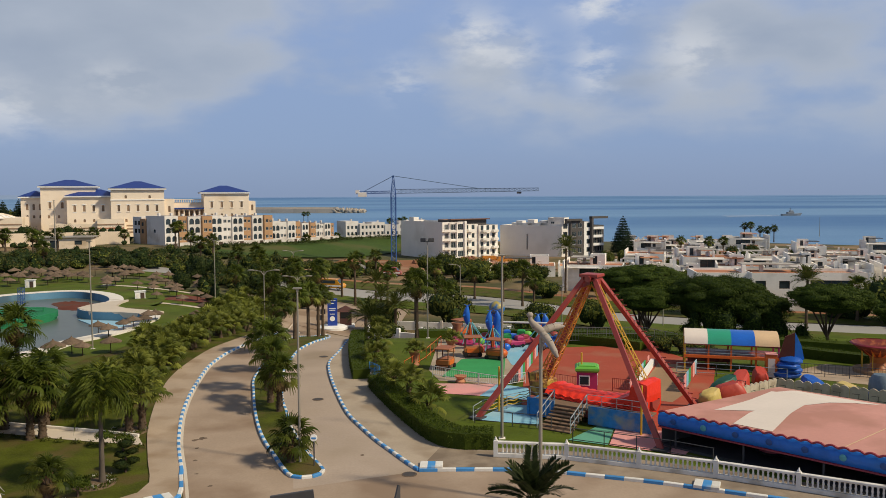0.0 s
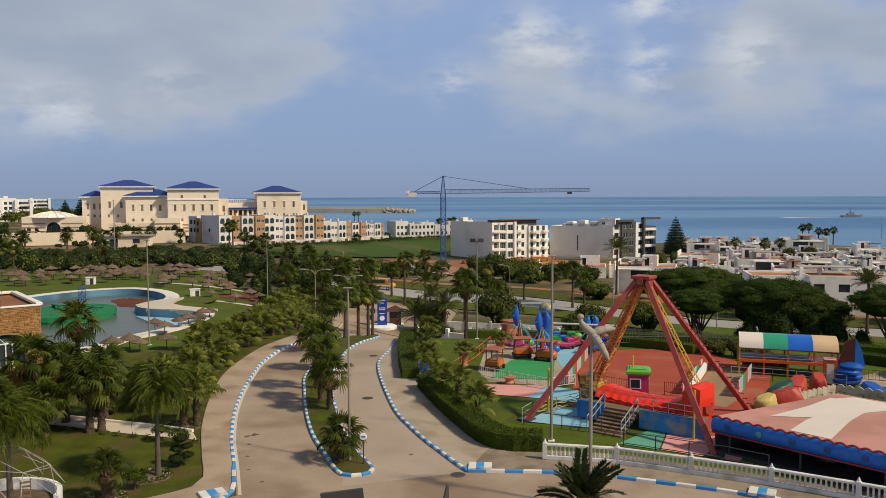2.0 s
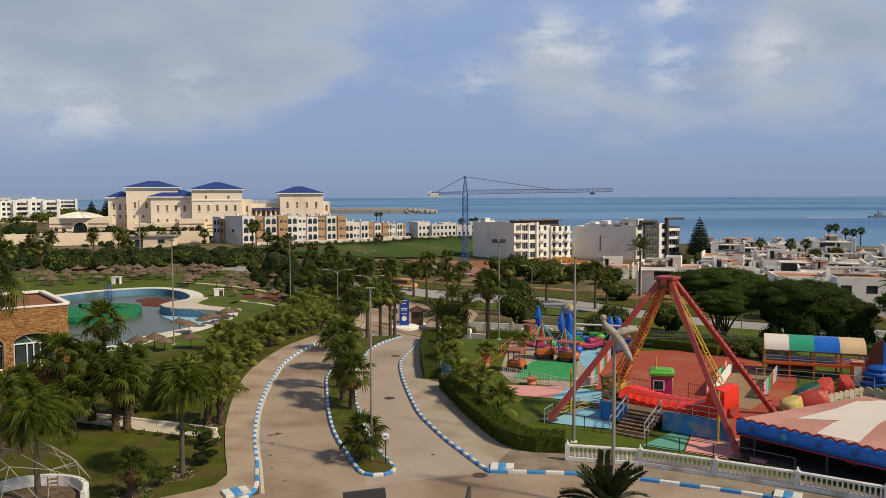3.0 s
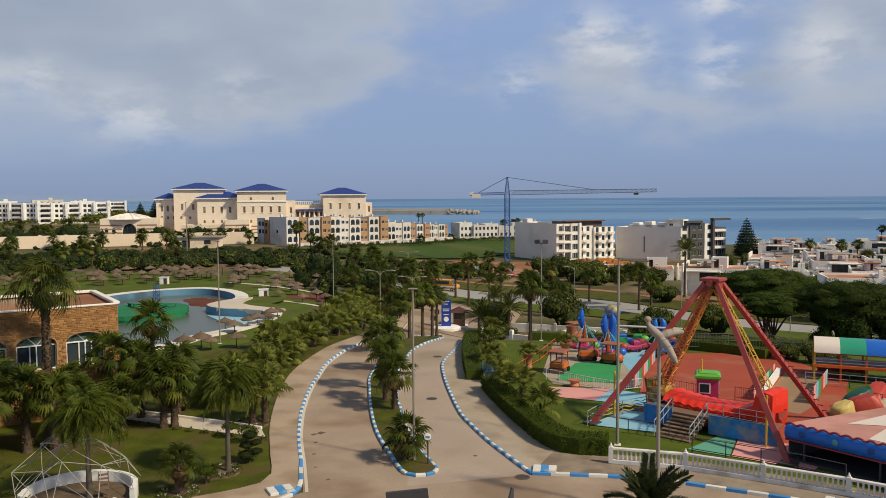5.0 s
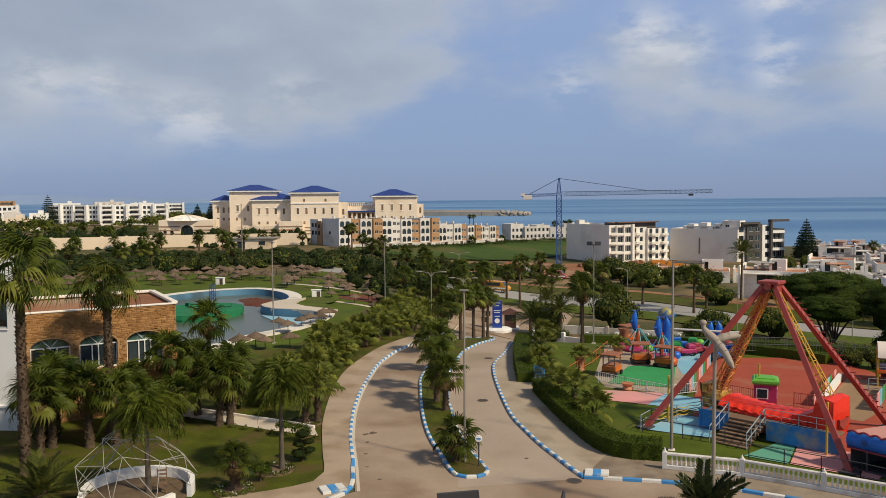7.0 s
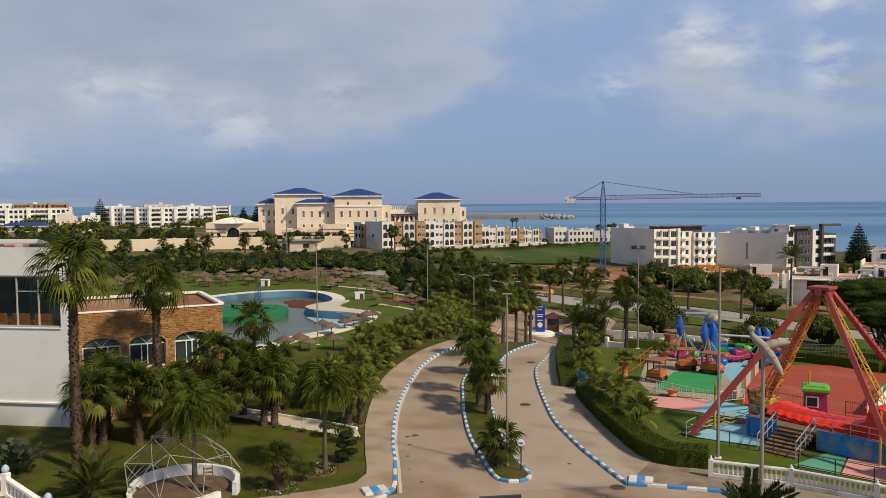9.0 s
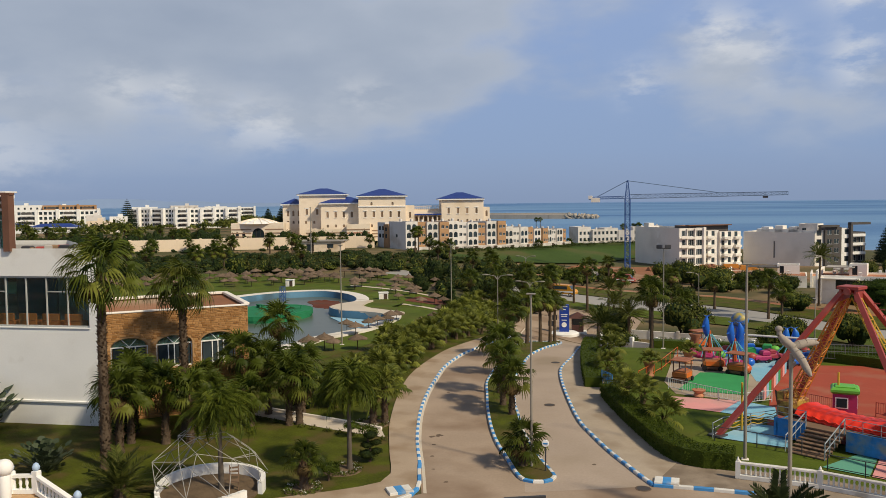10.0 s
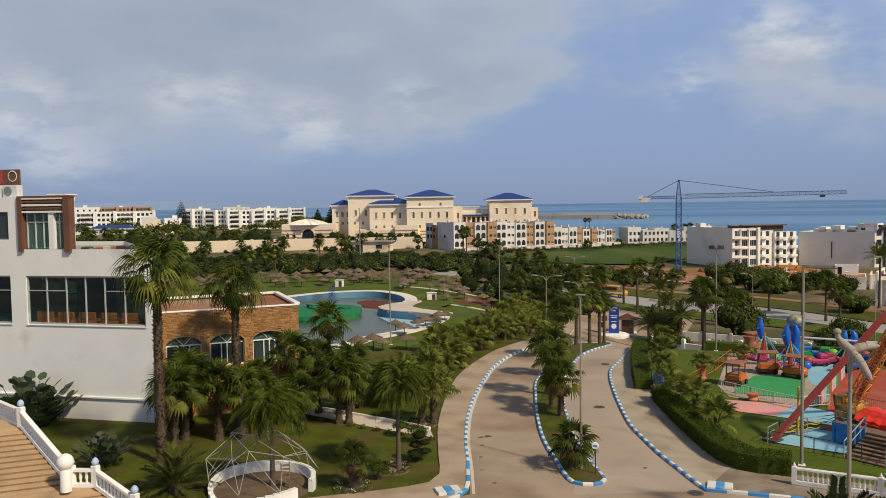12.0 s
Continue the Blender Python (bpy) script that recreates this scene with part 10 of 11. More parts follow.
    # yellow posts
    for x, y in ((-5.4, -3.2), (4.75, -3.4), (-2.6, 4.4)):
        yp = thing("post", "thin yellow steel post", "post", *(pose(cx, cy, 0, 0, 0, ang) @ Vector((x, y, 0.1))), ang, group="yellow posts")
        part("pole", Geo().tube((0, 0, 0), (0, 0, 3.1), 0.07, seg=8), M["yellow"], yp)


pirate_ship()
b = thing("ticket_booth", "magenta ticket booth with a bright green roof", "booth", 9.55, 59.9, 0.1, -8)
part("body", Geo().box(0, 0, 0, 1.5, 1.4, 1.75, c=0.04), M["magenta"], b, smooth=False)
for x, y, t_ in ((-0.2, -0.705, 0), (0.76, -0.1, 90)):
    f = part("window", Geo().box(0, 0, 0.75, 0.8, 0.05, 0.75), M["white"], b, "white-framed hatch", smooth=False, at=pose(x, y, 0, 0, 0, t_))
    part("pane", Geo().box(0, -0.03, 0.82, 0.64, 0.02, 0.6), M["glass"], f, smooth=False)
part("roof", Geo().box(0, 0, 1.72, 1.78, 1.68, 0.42, c=0.13), M["greenpaint"], b, smooth=False)
part("roof_cap", Geo().box(0, 0, 2.12, 1.25, 1.15, 0.10, c=0.04), M["greenpaint"], b, smooth=False)

# railings and coloured panels round the floors
railing([(7.6, 75.5), (9.0, 79.6), (18.4, 80.4), (20.6, 76.0)], 1.7, "tall grey picket fence behind the red floor", "fencegrey", 3, 0.28, "railings of the fairground")
railing([(11.6, 60.6), (13.6, 59.6)], 1.0, "reddish picket gate by the booth", "red", 2, 0.14, "railings of the fairground")
railing([(7.4, 62.2), (9.0, 61.0)], 1.0, "reddish picket gate by the boat", "red", 2, 0.14, "railings of the fairground")
railing([(0.9, 52.4), (1.6, 54.0), (5.0, 56.8)], 1.0, "blue-grey railing round the basin", "greyrail", 3, 0.0, "railings of the fairground")
w_ = thing("wave_fence", "yellow-green wavy bars along the basin railing", "fence", 0, 0, 0.1)
for k in range(3):
    g, prev = Geo(), None
    for i in range(25):
        f = i / 24
        p = (1.6 + 3.4 * f, 54.0 + 2.8 * f, 0.3 + 0.24 * k + 0.06 * math.sin(i * 1.1))
        if prev:
            g.tube(prev, p, 0.028, seg=5, caps=False)
        prev = p
    part("wave_bar", g, M["yellow"], w_)
railing([(1.0, 52.0), (5.8, 50.4)], 0.9, "thin dark wire fence with posts", "darkmetal", 2, 0.0, "railings of the fairground", post=2.4)
railing([(6.8, 47.8), (12.0, 45.4), (14.0, 44.0)], 0.9, "thin dark wire fence with posts", "darkmetal", 2, 0.0, "railings of the fairground", post=2.2)
railing([(12.9, 48.6), (16.0, 50.2)], 1.0, "red-brown picket fence by the tent", "red", 2, 0.16, "railings of the fairground")
railing([(-2.2, 65.5), (-0.1, 63.8), (3.1, 61.6), (5.2, 63.0)], 0.9, "white picket fence along the pink path", "alu", 2, 0.2, "railings of the fairground")
railing([(-4.6, 67.0), (-3.0, 72.5), (-1.8, 79.0)], 1.0, "orange and white railing beside the lawn", "orange", 2, 0.0, "railings of the fairground")
railing([(20.0, 60.8), (21.4, 60.0)], 0.9, "small dark picket gate", "darkmetal", 2, 0.12, "railings of the fairground")
railing([(18.0, 66.4), (21.0, 65.6), (26.0, 63.8)], 1.0, "dark grey railing before the playhouse", "greyrail", 3, 0.0, "railings of the fairground")
railing([(28.0, 66.0), (33.0, 64.0), (40.0, 60.0)], 1.0, "dark green picket railing along the path", "darkmetal", 2, 0.25, "railings of the fairground")
railing([(22.0, 100.0), (34.0, 97.0), (50.0, 91.0)], 1.2, "yellow-green railing below the pines", "yellow", 2, 0.0, "railings of the fairground", post=3.0)
railing([(-7.3, 64.6), (-6.3, 63.0)], 1.45, "small blue picket gate in the hedge", "kerb_blue", 3, 0.12, "", name="garden_gate", post=1.2)


def colour_panels(p, q, h, n, label):
    f = thing("fence_panel", label, "fence", p[0], p[1], 0.1, plan(*p, *q)[0], group="coloured fence panels")
    ln = math.hypot(q[0] - p[0], q[1] - p[1])
    for i in range(n):
        part("slat", Geo().box(ln * (i + 0.5) / n, 0, 0.15, ln / n * 0.92, 0.06, h, c=0.01), M[("pinkfloor", "bluefloor", "greenmat", "redfloor")[i % 4]], f, smooth=False)
    part("rail", Geo().box(ln / 2, 0.05, h * 0.8, ln, 0.05, 0.08), M["alu"], f, smooth=False)


colour_panels((16.8, 60.0), (19.6, 66.4), 1.1, 6, "pink, green and blue fence panels")
colour_panels((12.9, 60.6), (16.6, 70.2), 0.7, 9, "fence panels of mixed faded colours on a white base")
colour_panels((4.6, 62.6), (7.2, 73.6), 1.0, 10, "pink and blue fence panels beside the red floor")
solo("low_wall", Geo().prism([(13.3, 60.9), (13.6, 60.8), (17.0, 69.9), (16.7, 70.0)], 0.1, 0.65), M["white"], "low white wall beside the red floor", "wall", smooth=False)


M["tentcream"] = mat("yellowed_cream_canvas", (0.66, 0.46, 0.27), 0.7, 0.1, 0.5, 6.0, 0.05)
M["teal"] = mat("teal_strut_paint", (0.10, 0.38, 0.44), 0.5, 0.1, 0.8, 8.0, 0.03)
w_ = thing("low_wall", "low whitewashed wall along the park's edge", "wall", -9.8, 116.4, ground_z(-9.8, 116.4), plan(-9.8, 116.4, 12.0, 111.5)[0])
for i in range(6):
    part("wall_panel", Geo().box(1.85 + 3.72 * i, 0, -0.4, 3.5, 0.2, 1.6, c=0.02), M["whitewash"], w_, smooth=False)
    part("pier", Geo().box(3.72 * i, 0, -0.4, 0.34, 0.34, 1.85, c=0.03), M["whitewash"], w_, smooth=False)

# ---- bumper-car tent ----
def tent():
    A, B = Vector((11.9, 47.3)), Vector((24.2, 35.7))
    u = (B - A).normalized()
    C = Vector((21.2, 53.4))
    D = C + u * 15.0
    t = thing("canopy_tent", "large faded pink and cream canopy with a blue scalloped valance", "tent", 0, 0, 0)
    z0 = 2.15
    roof, grid = Geo(), 36
    spot = lambda a, b: tuple(A + (B - A) * a + (C - A) * b)
    # a low hipped canvas that sags between its poles
    roof_z = lambda a, b: z0 + 0.45 * min(1.0, 2.4 * min(b, 1 - b), 2.4 * min(a, 1.3 - a)) - 0.05 * abs(math.sin(a * 9.4)) * (1 - abs(2 * b - 1))
    for i in range(grid + 1):
        for j in range(grid + 1):
            roof.v.append((*spot(i / grid, j / grid), roof_z(i / grid, j / grid)))
    roof.f = [(i * (grid + 1) + j, (i + 1) * (grid + 1) + j, (i + 1) * (grid + 1) + j + 1, i * (grid + 1) + j + 1) for i in range(grid) for j in range(grid)]
    part("roof_canvas", roof, M["tentpink"], t, "faded pink canvas")
    # cream panels sewn into the pink canvas: quads in roof coordinates (along the front, towards the back)
    for quad in (((0.11, 0.19), (0.08, 0.56), (0.21, 0.56), (0.21, 0.29)), ((0.21, 0.29), (0.25, 0.03), (0.38, 0.03), (0.27, 0.56)), ((0.08, 0.56), (0.04, 0.84), (0.34, 0.83), (0.27, 0.56)), ((0.21, 0.29), (0.21, 0.56), (0.27, 0.56), (0.27, 0.40)),
                 ((0.06, 0.84), (0.09, 0.95), (0.40, 0.93), (0.34, 0.83))):
        g, k = Geo(), 10
        for i in range(k + 1):
            for j in range(k + 1):
                p, q = Vector(quad[0]).lerp(Vector(quad[1]), j / k), Vector(quad[3]).lerp(Vector(quad[2]), j / k)
                v = p.lerp(q, i / k)
                g.v.append((*spot(v.x, v.y), roof_z(v.x, v.y) + 0.02))
        g.f = [(i * (k + 1) + j, (i + 1) * (k + 1) + j, (i + 1) * (k + 1) + j + 1, i * (k + 1) + j + 1) for i in range(k) for j in range(k)]
        part("cream_panel", g, M["tentwhite"], t, "cream canvas panel")
    # sewn seams across the canvas
    for a_ in (0.60, 0.78):
        g = Geo()
        for j in range(21):
            for da in (-0.0022, 0.0022):
                v = (a_ + da, 0.02 + 0.96 * j / 20)
                g.v.append((*spot(*v), roof_z(*v) + 0.015))
        g.f = [(2 * j, 2 * j + 1, 2 * j + 3, 2 * j + 2) for j in range(20)]
        part("seam", g, M["tentcream"], t, "yellowed canvas seam")
    # valance: a fat blue tube with maroon scalloped trims
    ln = (B - A).length
    n = 60
    tube = Geo()
    for i in range(n + 1):
        p = A.lerp(B, i / n)
        for j in range(10):
            a = 2 * math.pi * j / 10
            o = Vector((u.y, -u.x))
            tube.v.append((p.x + o.x * 0.33 * math.cos(a), p.y + o.y * 0.33 * math.cos(a), 1.72 + 0.44 * math.sin(a)))
    for i in range(n):
        for j in range(10):
            tube.f.append((10 * i + j, 10 * i + (j + 1) % 10, 10 * i + 10 + (j + 1) % 10, 10 * i + 10 + j))
    tube.f.append(tuple(range(9, -1, -1)))
    part("valance", tube, M["tentblue"], t, "rounded blue painted valance")
    for zz, amp, nm in ((2.14, 0.12, "scallop_trim"), (1.30, 0.0, "lower_trim")):
        g, prev = Geo(), None
        for i in range(181):
            f = i / 180
            p = A.lerp(B, f)
            o = Vector((u.y, -u.x)) * 0.20
            q = (p.x + o.x, p.y + o.y, zz + amp * abs(math.sin(f * math.pi * 27)))
            if prev:
                g.tube(prev, q, 0.065, seg=5, caps=False)
            prev = q
        part(nm, g, M["maroon"], t)
    for i in range(9):
        p = A.lerp(B, 0.06 + 0.11 * i) + Vector((u.y, -u.x)) * 0.36
        part("fish_mark", Geo().lathe([(0.13, -0.03), (0.18, 0), (0.13, 0.03)], 0, 0, 12), M["teal"] if i % 4 == 1 else M["cranepaint"], t, at=pose(p.x, p.y, 1.78, 90, 0, -43))
    for f in (0.06, 0.3, 0.55, 0.8, 0.98):
        for s, e in ((A, B), (C, D)):
            p = s.lerp(e, f)
            part("post", Geo().tube((p.x, p.y, 0), (p.x, p.y, 2.1), 0.07, seg=8), M["darkmetal"], t)
    # added panels, unseen from outside, that keep light out of the tent
    for s, e in ((C, D), (A, C), (B, D)):
        t_, l_ = plan(s.x, s.y, e.x, e.y)
        part("curtain", Geo().box(l_ / 2, 0, 0, l_ - 0.3, 0.06, 1.9), M["charcoal"], t, "added dark panel closing off the light", smooth=False, at=pose(s.x, s.y, 0.2, 0, 0, t_))
    # dark floor colour includes the shade under the canvas
    part("floor_deck", Geo().prism([tuple(A), tuple(B), tuple(D), tuple(C)], 0.08, 0.22), M["darkmetal"], t, "steel ride floor with the tent's shade in its colour", smooth=False)
    cars = random.Random(6)
    for i in range(8):
        p = A.lerp(B, 0.1 + 0.1 * i) + (C - A) * cars.uniform(0.22, 0.4)
        c = thing("bumper_car", "small bumper car parked under the tent", "bumper car", p.x, p.y, 0.22, cars.uniform(0, 360), group="bumper cars")
        part("body", Geo().lathe([(0.62, 0.1), (0.72, 0.2), (0.66, 0.42), (0.42, 0.55)], 0, 0, 12), M[("red", "blueplastic", "maroon", "tentblue")[i % 4]], c)
        part("bumper", Geo().lathe([(0.72, 0.12), (0.8, 0.2), (0.72, 0.28)], 0, 0, 12), M["tyre"], c)
        part("seat", Geo().box(0, 0.25, 0.45, 0.6, 0.2, 0.4, c=0.05), M["darkmetal"], c, smooth=False)


tent()


def castle_wall(p, q, label, n):
    t_, ln = plan(*p, *q)
    w = thing("castle_wall", label, "wall", p[0], p[1], 0.1, t_, group="mock castle walls")
    for i in range(n):
        x0, wd = ln * i / n, ln / n
        g = Geo()
        pts = [(x0 + 0.02, 0.0), (x0 + wd - 0.02, 0.0), (x0 + wd - 0.02, 0.95)]
        for k in range(9):
            f = 1 - k / 8
            pts.append((x0 + 0.02 + (wd - 0.04) * f, 1.0 + 0.17 * abs(math.sin(f * math.pi * 2.0))))
        g.prism(pts, -0.06, 0.06)
        g.v = [(x, -z, y) for x, y, z in g.v]
        part("panel", g, M["castle"], w, smooth=False)
        for k, (dx, dz, ww, hh) in enumerate(((0.25, 0.62, 0.5, 0.03), (0.5, 0.3, 0.03, 0.33), (0.55, 0.3, 0.6, 0.03))):
            part("joint", Geo().box(x0 + wd * dx + ww / 4, -0.07, dz, ww * min(1, wd), 0.02, hh), M["charcoal"], w, smooth=False)
    return w


castle_wall((20.0, 57.2), (23.7, 60.0), "grey mock castle wall with battlements behind the tent", 4)
castle_wall((23.7, 60.0), (36.0, 52.0), "long grey mock castle wall with battlements", 12)


M["carousel_red"] = mat("dark_red_carousel_paint", (0.17, 0.024, 0.016), 0.5, 0.3, 1.5, 9.0, 0.05, stain=(0.42, 0.13, 0.04), stain_at=0.6, stain_scale=1.8)


def playhouse():
    t_, ln = plan(19.1, 68.2, 26.4, 66.4)
    h = thing("playhouse", "two-level open playhouse with a striped barrel roof", "playhouse", 19.1, 68.2, 0.1, t_)
    d = 3.4
    cols = ("tentwhite", "greenroof", "blueplastic", "tentcream")
    n = 8
    for k in range(4):
        g = Geo()
        x0, x1 = ln * k / 4, ln * (k + 1) / 4
        for i in range(n + 1):
            a = math.pi * i / n
            for x in (x0, x1):
                g.v.append((x, d / 2 - (d / 2 + 0.1) * math.cos(a), 2.25 + 1.0 * math.sin(a)))
        g.f = [(2 * i, 2 * i + 1, 2 * i + 3, 2 * i + 2) for i in range(n)]
        part("roof_panel", g, M[cols[k]], h)
    for x in (0.05, ln * 0.26, ln * 0.5, ln * 0.76, ln - 0.05):
        for y in (0.05, d - 0.05):
            part("post", Geo().box(x, y, 0, 0.14, 0.14, 2.3), M[("yellow", "magenta", "orange")[int(x * 3) % 3]], h, smooth=False)
    part("upper_deck", Geo().box(ln / 2, d / 2, 1.12, ln, d, 0.14, c=0.02), M["carousel_red"], h, smooth=False)
    part("fascia", Geo().box(ln / 2, -0.02, 2.18, ln + 0.1, 0.1, 0.14), M["maroon"], h, smooth=False)
    part("deck_edge", Geo().box(ln / 2, -0.04, 1.06, ln + 0.1, 0.08, 0.26, c=0.02), M["orange"], h, "orange deck edge", smooth=False)
    part("back_panel", Geo().box(ln * 0.3, d - 0.1, 0.1, ln * 0.5, 0.05, 1.0), M["carousel_red"], h, smooth=False)
    g = Geo().tube((0, 0, 1.75), (ln, 0, 1.75), 0.03, seg=5).tube((0, 0, 1.5), (ln, 0, 1.5), 0.03, seg=5)
    part("rail", g, M["greyrail"], h)


M["greenroof"] = mat("green_plastic_roof", (0.03, 0.34, 0.20), 0.4, 0.1, 0.5, 6.0, 0.05)
playhouse()
k = thing("slide_tower", "small orange and white entry tower of the playhouse", "playhouse", 25.2, 65.2, 0.1, -14)
k.matrix_basis = pose(25.25, 65.2, 0.1, 0, 0, -14) @ Matrix.Diagonal((0.66, 0.7, 1.0, 1))
part("body", Geo().box(0, 0, 0, 1.3, 1.2, 1.9, c=0.05), M["orange"], k, smooth=False)
part("roof", Geo().box(0, 0, 1.9, 1.4, 1.3, 0.08, c=0.03), M["pinkfloor"], k, smooth=False)
part("opening", Geo().box(0, -0.61, 0.1, 0.8, 0.03, 1.5), M["tentwhite"], k, smooth=False)
# boat-shaped cover with a brown and blue sail
b = thing("inflatable_boat", "folded blue inflatable with a brown and blue sail", "inflatable", 26.5, 64.6, 0.1, -20)
b.matrix_basis = pose(26.5, 64.6, 0.1, 0, 0, -20) @ Matrix.Diagonal((0.72, 0.8, 1.0, 1))
rnd = random.Random(14)
for i in range(4):
    part("roll", Geo().blob((rnd.uniform(-0.3, 0.3), rnd.uniform(-0.2, 0.2), 0.35 + 0.38 * i), (1.5 - 0.1 * i, 1.1, 0.36), 7, 14, 0.09, i), M["bluetarp"], b)
sail = Geo().add([(-1.15, 0, 1.6), (0.5, 0, 1.6), (0.5, 0, 3.75), (-0.5, 0, 3.4), (-1.15, 0.35, 1.6), (0.5, 0.35, 1.6), (0.5, 0.25, 3.75), (-0.5, 0.3, 3.4)], [(0, 1, 2, 3), (7, 6, 5, 4), (0, 3, 7, 4), (3, 2, 6, 7), (1, 0, 4, 5)])
part("sail", sail, M["boat_sail"], b, "brown sail", smooth=False)
part("side_sail", Geo().add([(0.52, 0, 1.6), (1.5, 0.1, 1.6), (1.2, 0.1, 2.7), (0.52, 0, 3.75), (0.52, 0.3, 1.6), (1.5, 0.3, 1.6), (1.2, 0.3, 2.7), (0.52, 0.25, 3.75)], [(0, 1, 2, 3), (7, 6, 5, 4), (1, 5, 6, 2), (2, 6, 7, 3)]), M["tentblue"], b, "dark blue sail", smooth=False)
# covered ride cars and tarpaulins
def crumpled(r, seed):
    """A boxy hump of tarpaulin: a chamfered block with slanting, uneven faces."""
    rnd = random.Random(seed)
    g, n = Geo(), 6
    for k in range(4):
        z, sc = (0.08, 0.70 * r[2], 1.20 * r[2], 1.48 * r[2])[k], (1.12, 1.08, 0.98, 0.72)[k]
        for i in range(4 * n):
            a = 2 * math.pi * (i + 0.5) / (4 * n)
            sq = 1 / max(abs(math.cos(a)), abs(math.sin(a))) ** 0.7
            q = 1 + rnd.uniform(-0.05, 0.05)
            g.v.append((1.25 * r[0] * sc * sq * q * math.cos(a) + (0.14 * k if seed % 2 else -0.10 * k), r[1] * sc * sq * q * math.sin(a), z * (1 + 0.18 * math.cos(a)) + rnd.uniform(-0.04, 0.04)))
    m = 4 * n
    g.f = [(k * m + i, k * m + (i + 1) % m, (k + 1) * m + (i + 1) % m, (k + 1) * m + i) for k in range(3) for i in range(m)] + [tuple(range(3 * m, 4 * m))]
    return g


for i, (x, y, r, m_, nm) in enumerate(((19.5, 57.5, (0.80, 0.6, 0.86), "tarp_dull", "red"), (19.3, 59.1, (0.70, 0.58, 0.88), "darkgreen", "dark green"), (18.0, 57.1, (0.74, 0.52, 0.62), "paleyellow", "pale yellow"), (21.2, 60.9, (1.0, 0.6, 0.78), "tarp_dull", "red"),
                                       (23.5, 62.8, (0.6, 0.5, 0.78), "tarp_dull", "red"), (26.6, 60.0, (0.8, 0.6, 0.66), "bluetarp", "dark blue"), (28.3, 58.9, (0.8, 0.6, 0.62), "paleyellow", "orange-yellow"))):
    c = thing("covered_ride_car", f"fairground car wrapped in a {nm} cover", "ride car", x, y, 0.1, 20 * i, group="covered ride cars")
    if m_ not in M:
        M[m_] = mat(m_, dict(tarp_dull=(0.50, 0.055, 0.03), darkgreen=(0.02, 0.10, 0.06), paleyellow=(0.58, 0.44, 0.14))[m_], 0.5, 0.15, 0.8, 5.0, 0.3, dist=0.05)
    part("cover", crumpled(r, i), M[m_], c)
    part("skirt", Geo().lathe([(r[0] * 0.95, 0.0), (r[0] * 0.85, 0.35)], 0, 0, 12), M["darkmetal"], c)
c = thing("covered_figure", "tall fairground figure wrapped in grey and blue sheeting", "cover", 30.4, 57.9, 0.1)
part("cover", Geo().lathe([(0.95, 0.0), (0.9, 0.9), (0.85, 1.5), (0.6, 1.85), (0.1, 1.95)], 0, 0, 14), M["bluegrey"], c)
part("wrap", Geo().blob((0, -0.1, 0.3), (1.25, 1.1, 0.45), 6, 12, 0.2, 5), M["bluetarp"], c)
M["wagonside"] = mat("worn_brown_orange_wagon", (0.36, 0.12, 0.03), 0.5, 0.2, 1.0, 9.0, 0.05)
m = thing("carousel", "small red carousel with a flared canopy", "carousel", 34.9, 67.2, 0.1)
m.matrix_basis = pose(34.9, 67.2, 0.1) @ Matrix.Scale(0.88, 4)
part("canopy", Geo().lathe([(0.9, 1.5), (1.5, 2.0), (2.3, 2.55), (2.45, 2.75), (2.36, 2.76), (1.5, 2.2), (0.1, 1.9)], 0, 0, 16), M["carousel_red"], m)
for i in range(16):
    a = math.pi * i / 8
    part("ornament", Geo().add([(1.0 * math.cos(a - 0.16), 1.0 * math.sin(a - 0.16), 1.56), (1.0 * math.cos(a + 0.16), 1.0 * math.sin(a + 0.16), 1.56), (2.2 * math.cos(a), 2.2 * math.sin(a), 2.46)], [(0, 1, 2)]), M["orange"], m, smooth=False)
part("rim", Geo().lathe([(2.42, 2.6), (2.52, 2.7), (2.42, 2.8)], 0, 0, 16, caps=False), M["maroon"], m)
part("core", Geo().lathe([(1.1, 0.1), (0.9, 0.4), (0.62, 0.9), (0.85, 1.5)], 0, 0, 16), M["wagonside"], m)
part("platform", Geo().lathe([(2.2, 0.0), (2.2, 0.3), (2.0, 0.32)], 0, 0, 20), M["tanfloor"], m)
for i in range(8):
    a = math.pi * i / 4
    part("rod", Geo().tube((1.5 * math.cos(a), 1.5 * math.sin(a), 0.3), (1.5 * math.cos(a), 1.5 * math.sin(a), 2.0), 0.04, seg=6), M["yellow"], m)


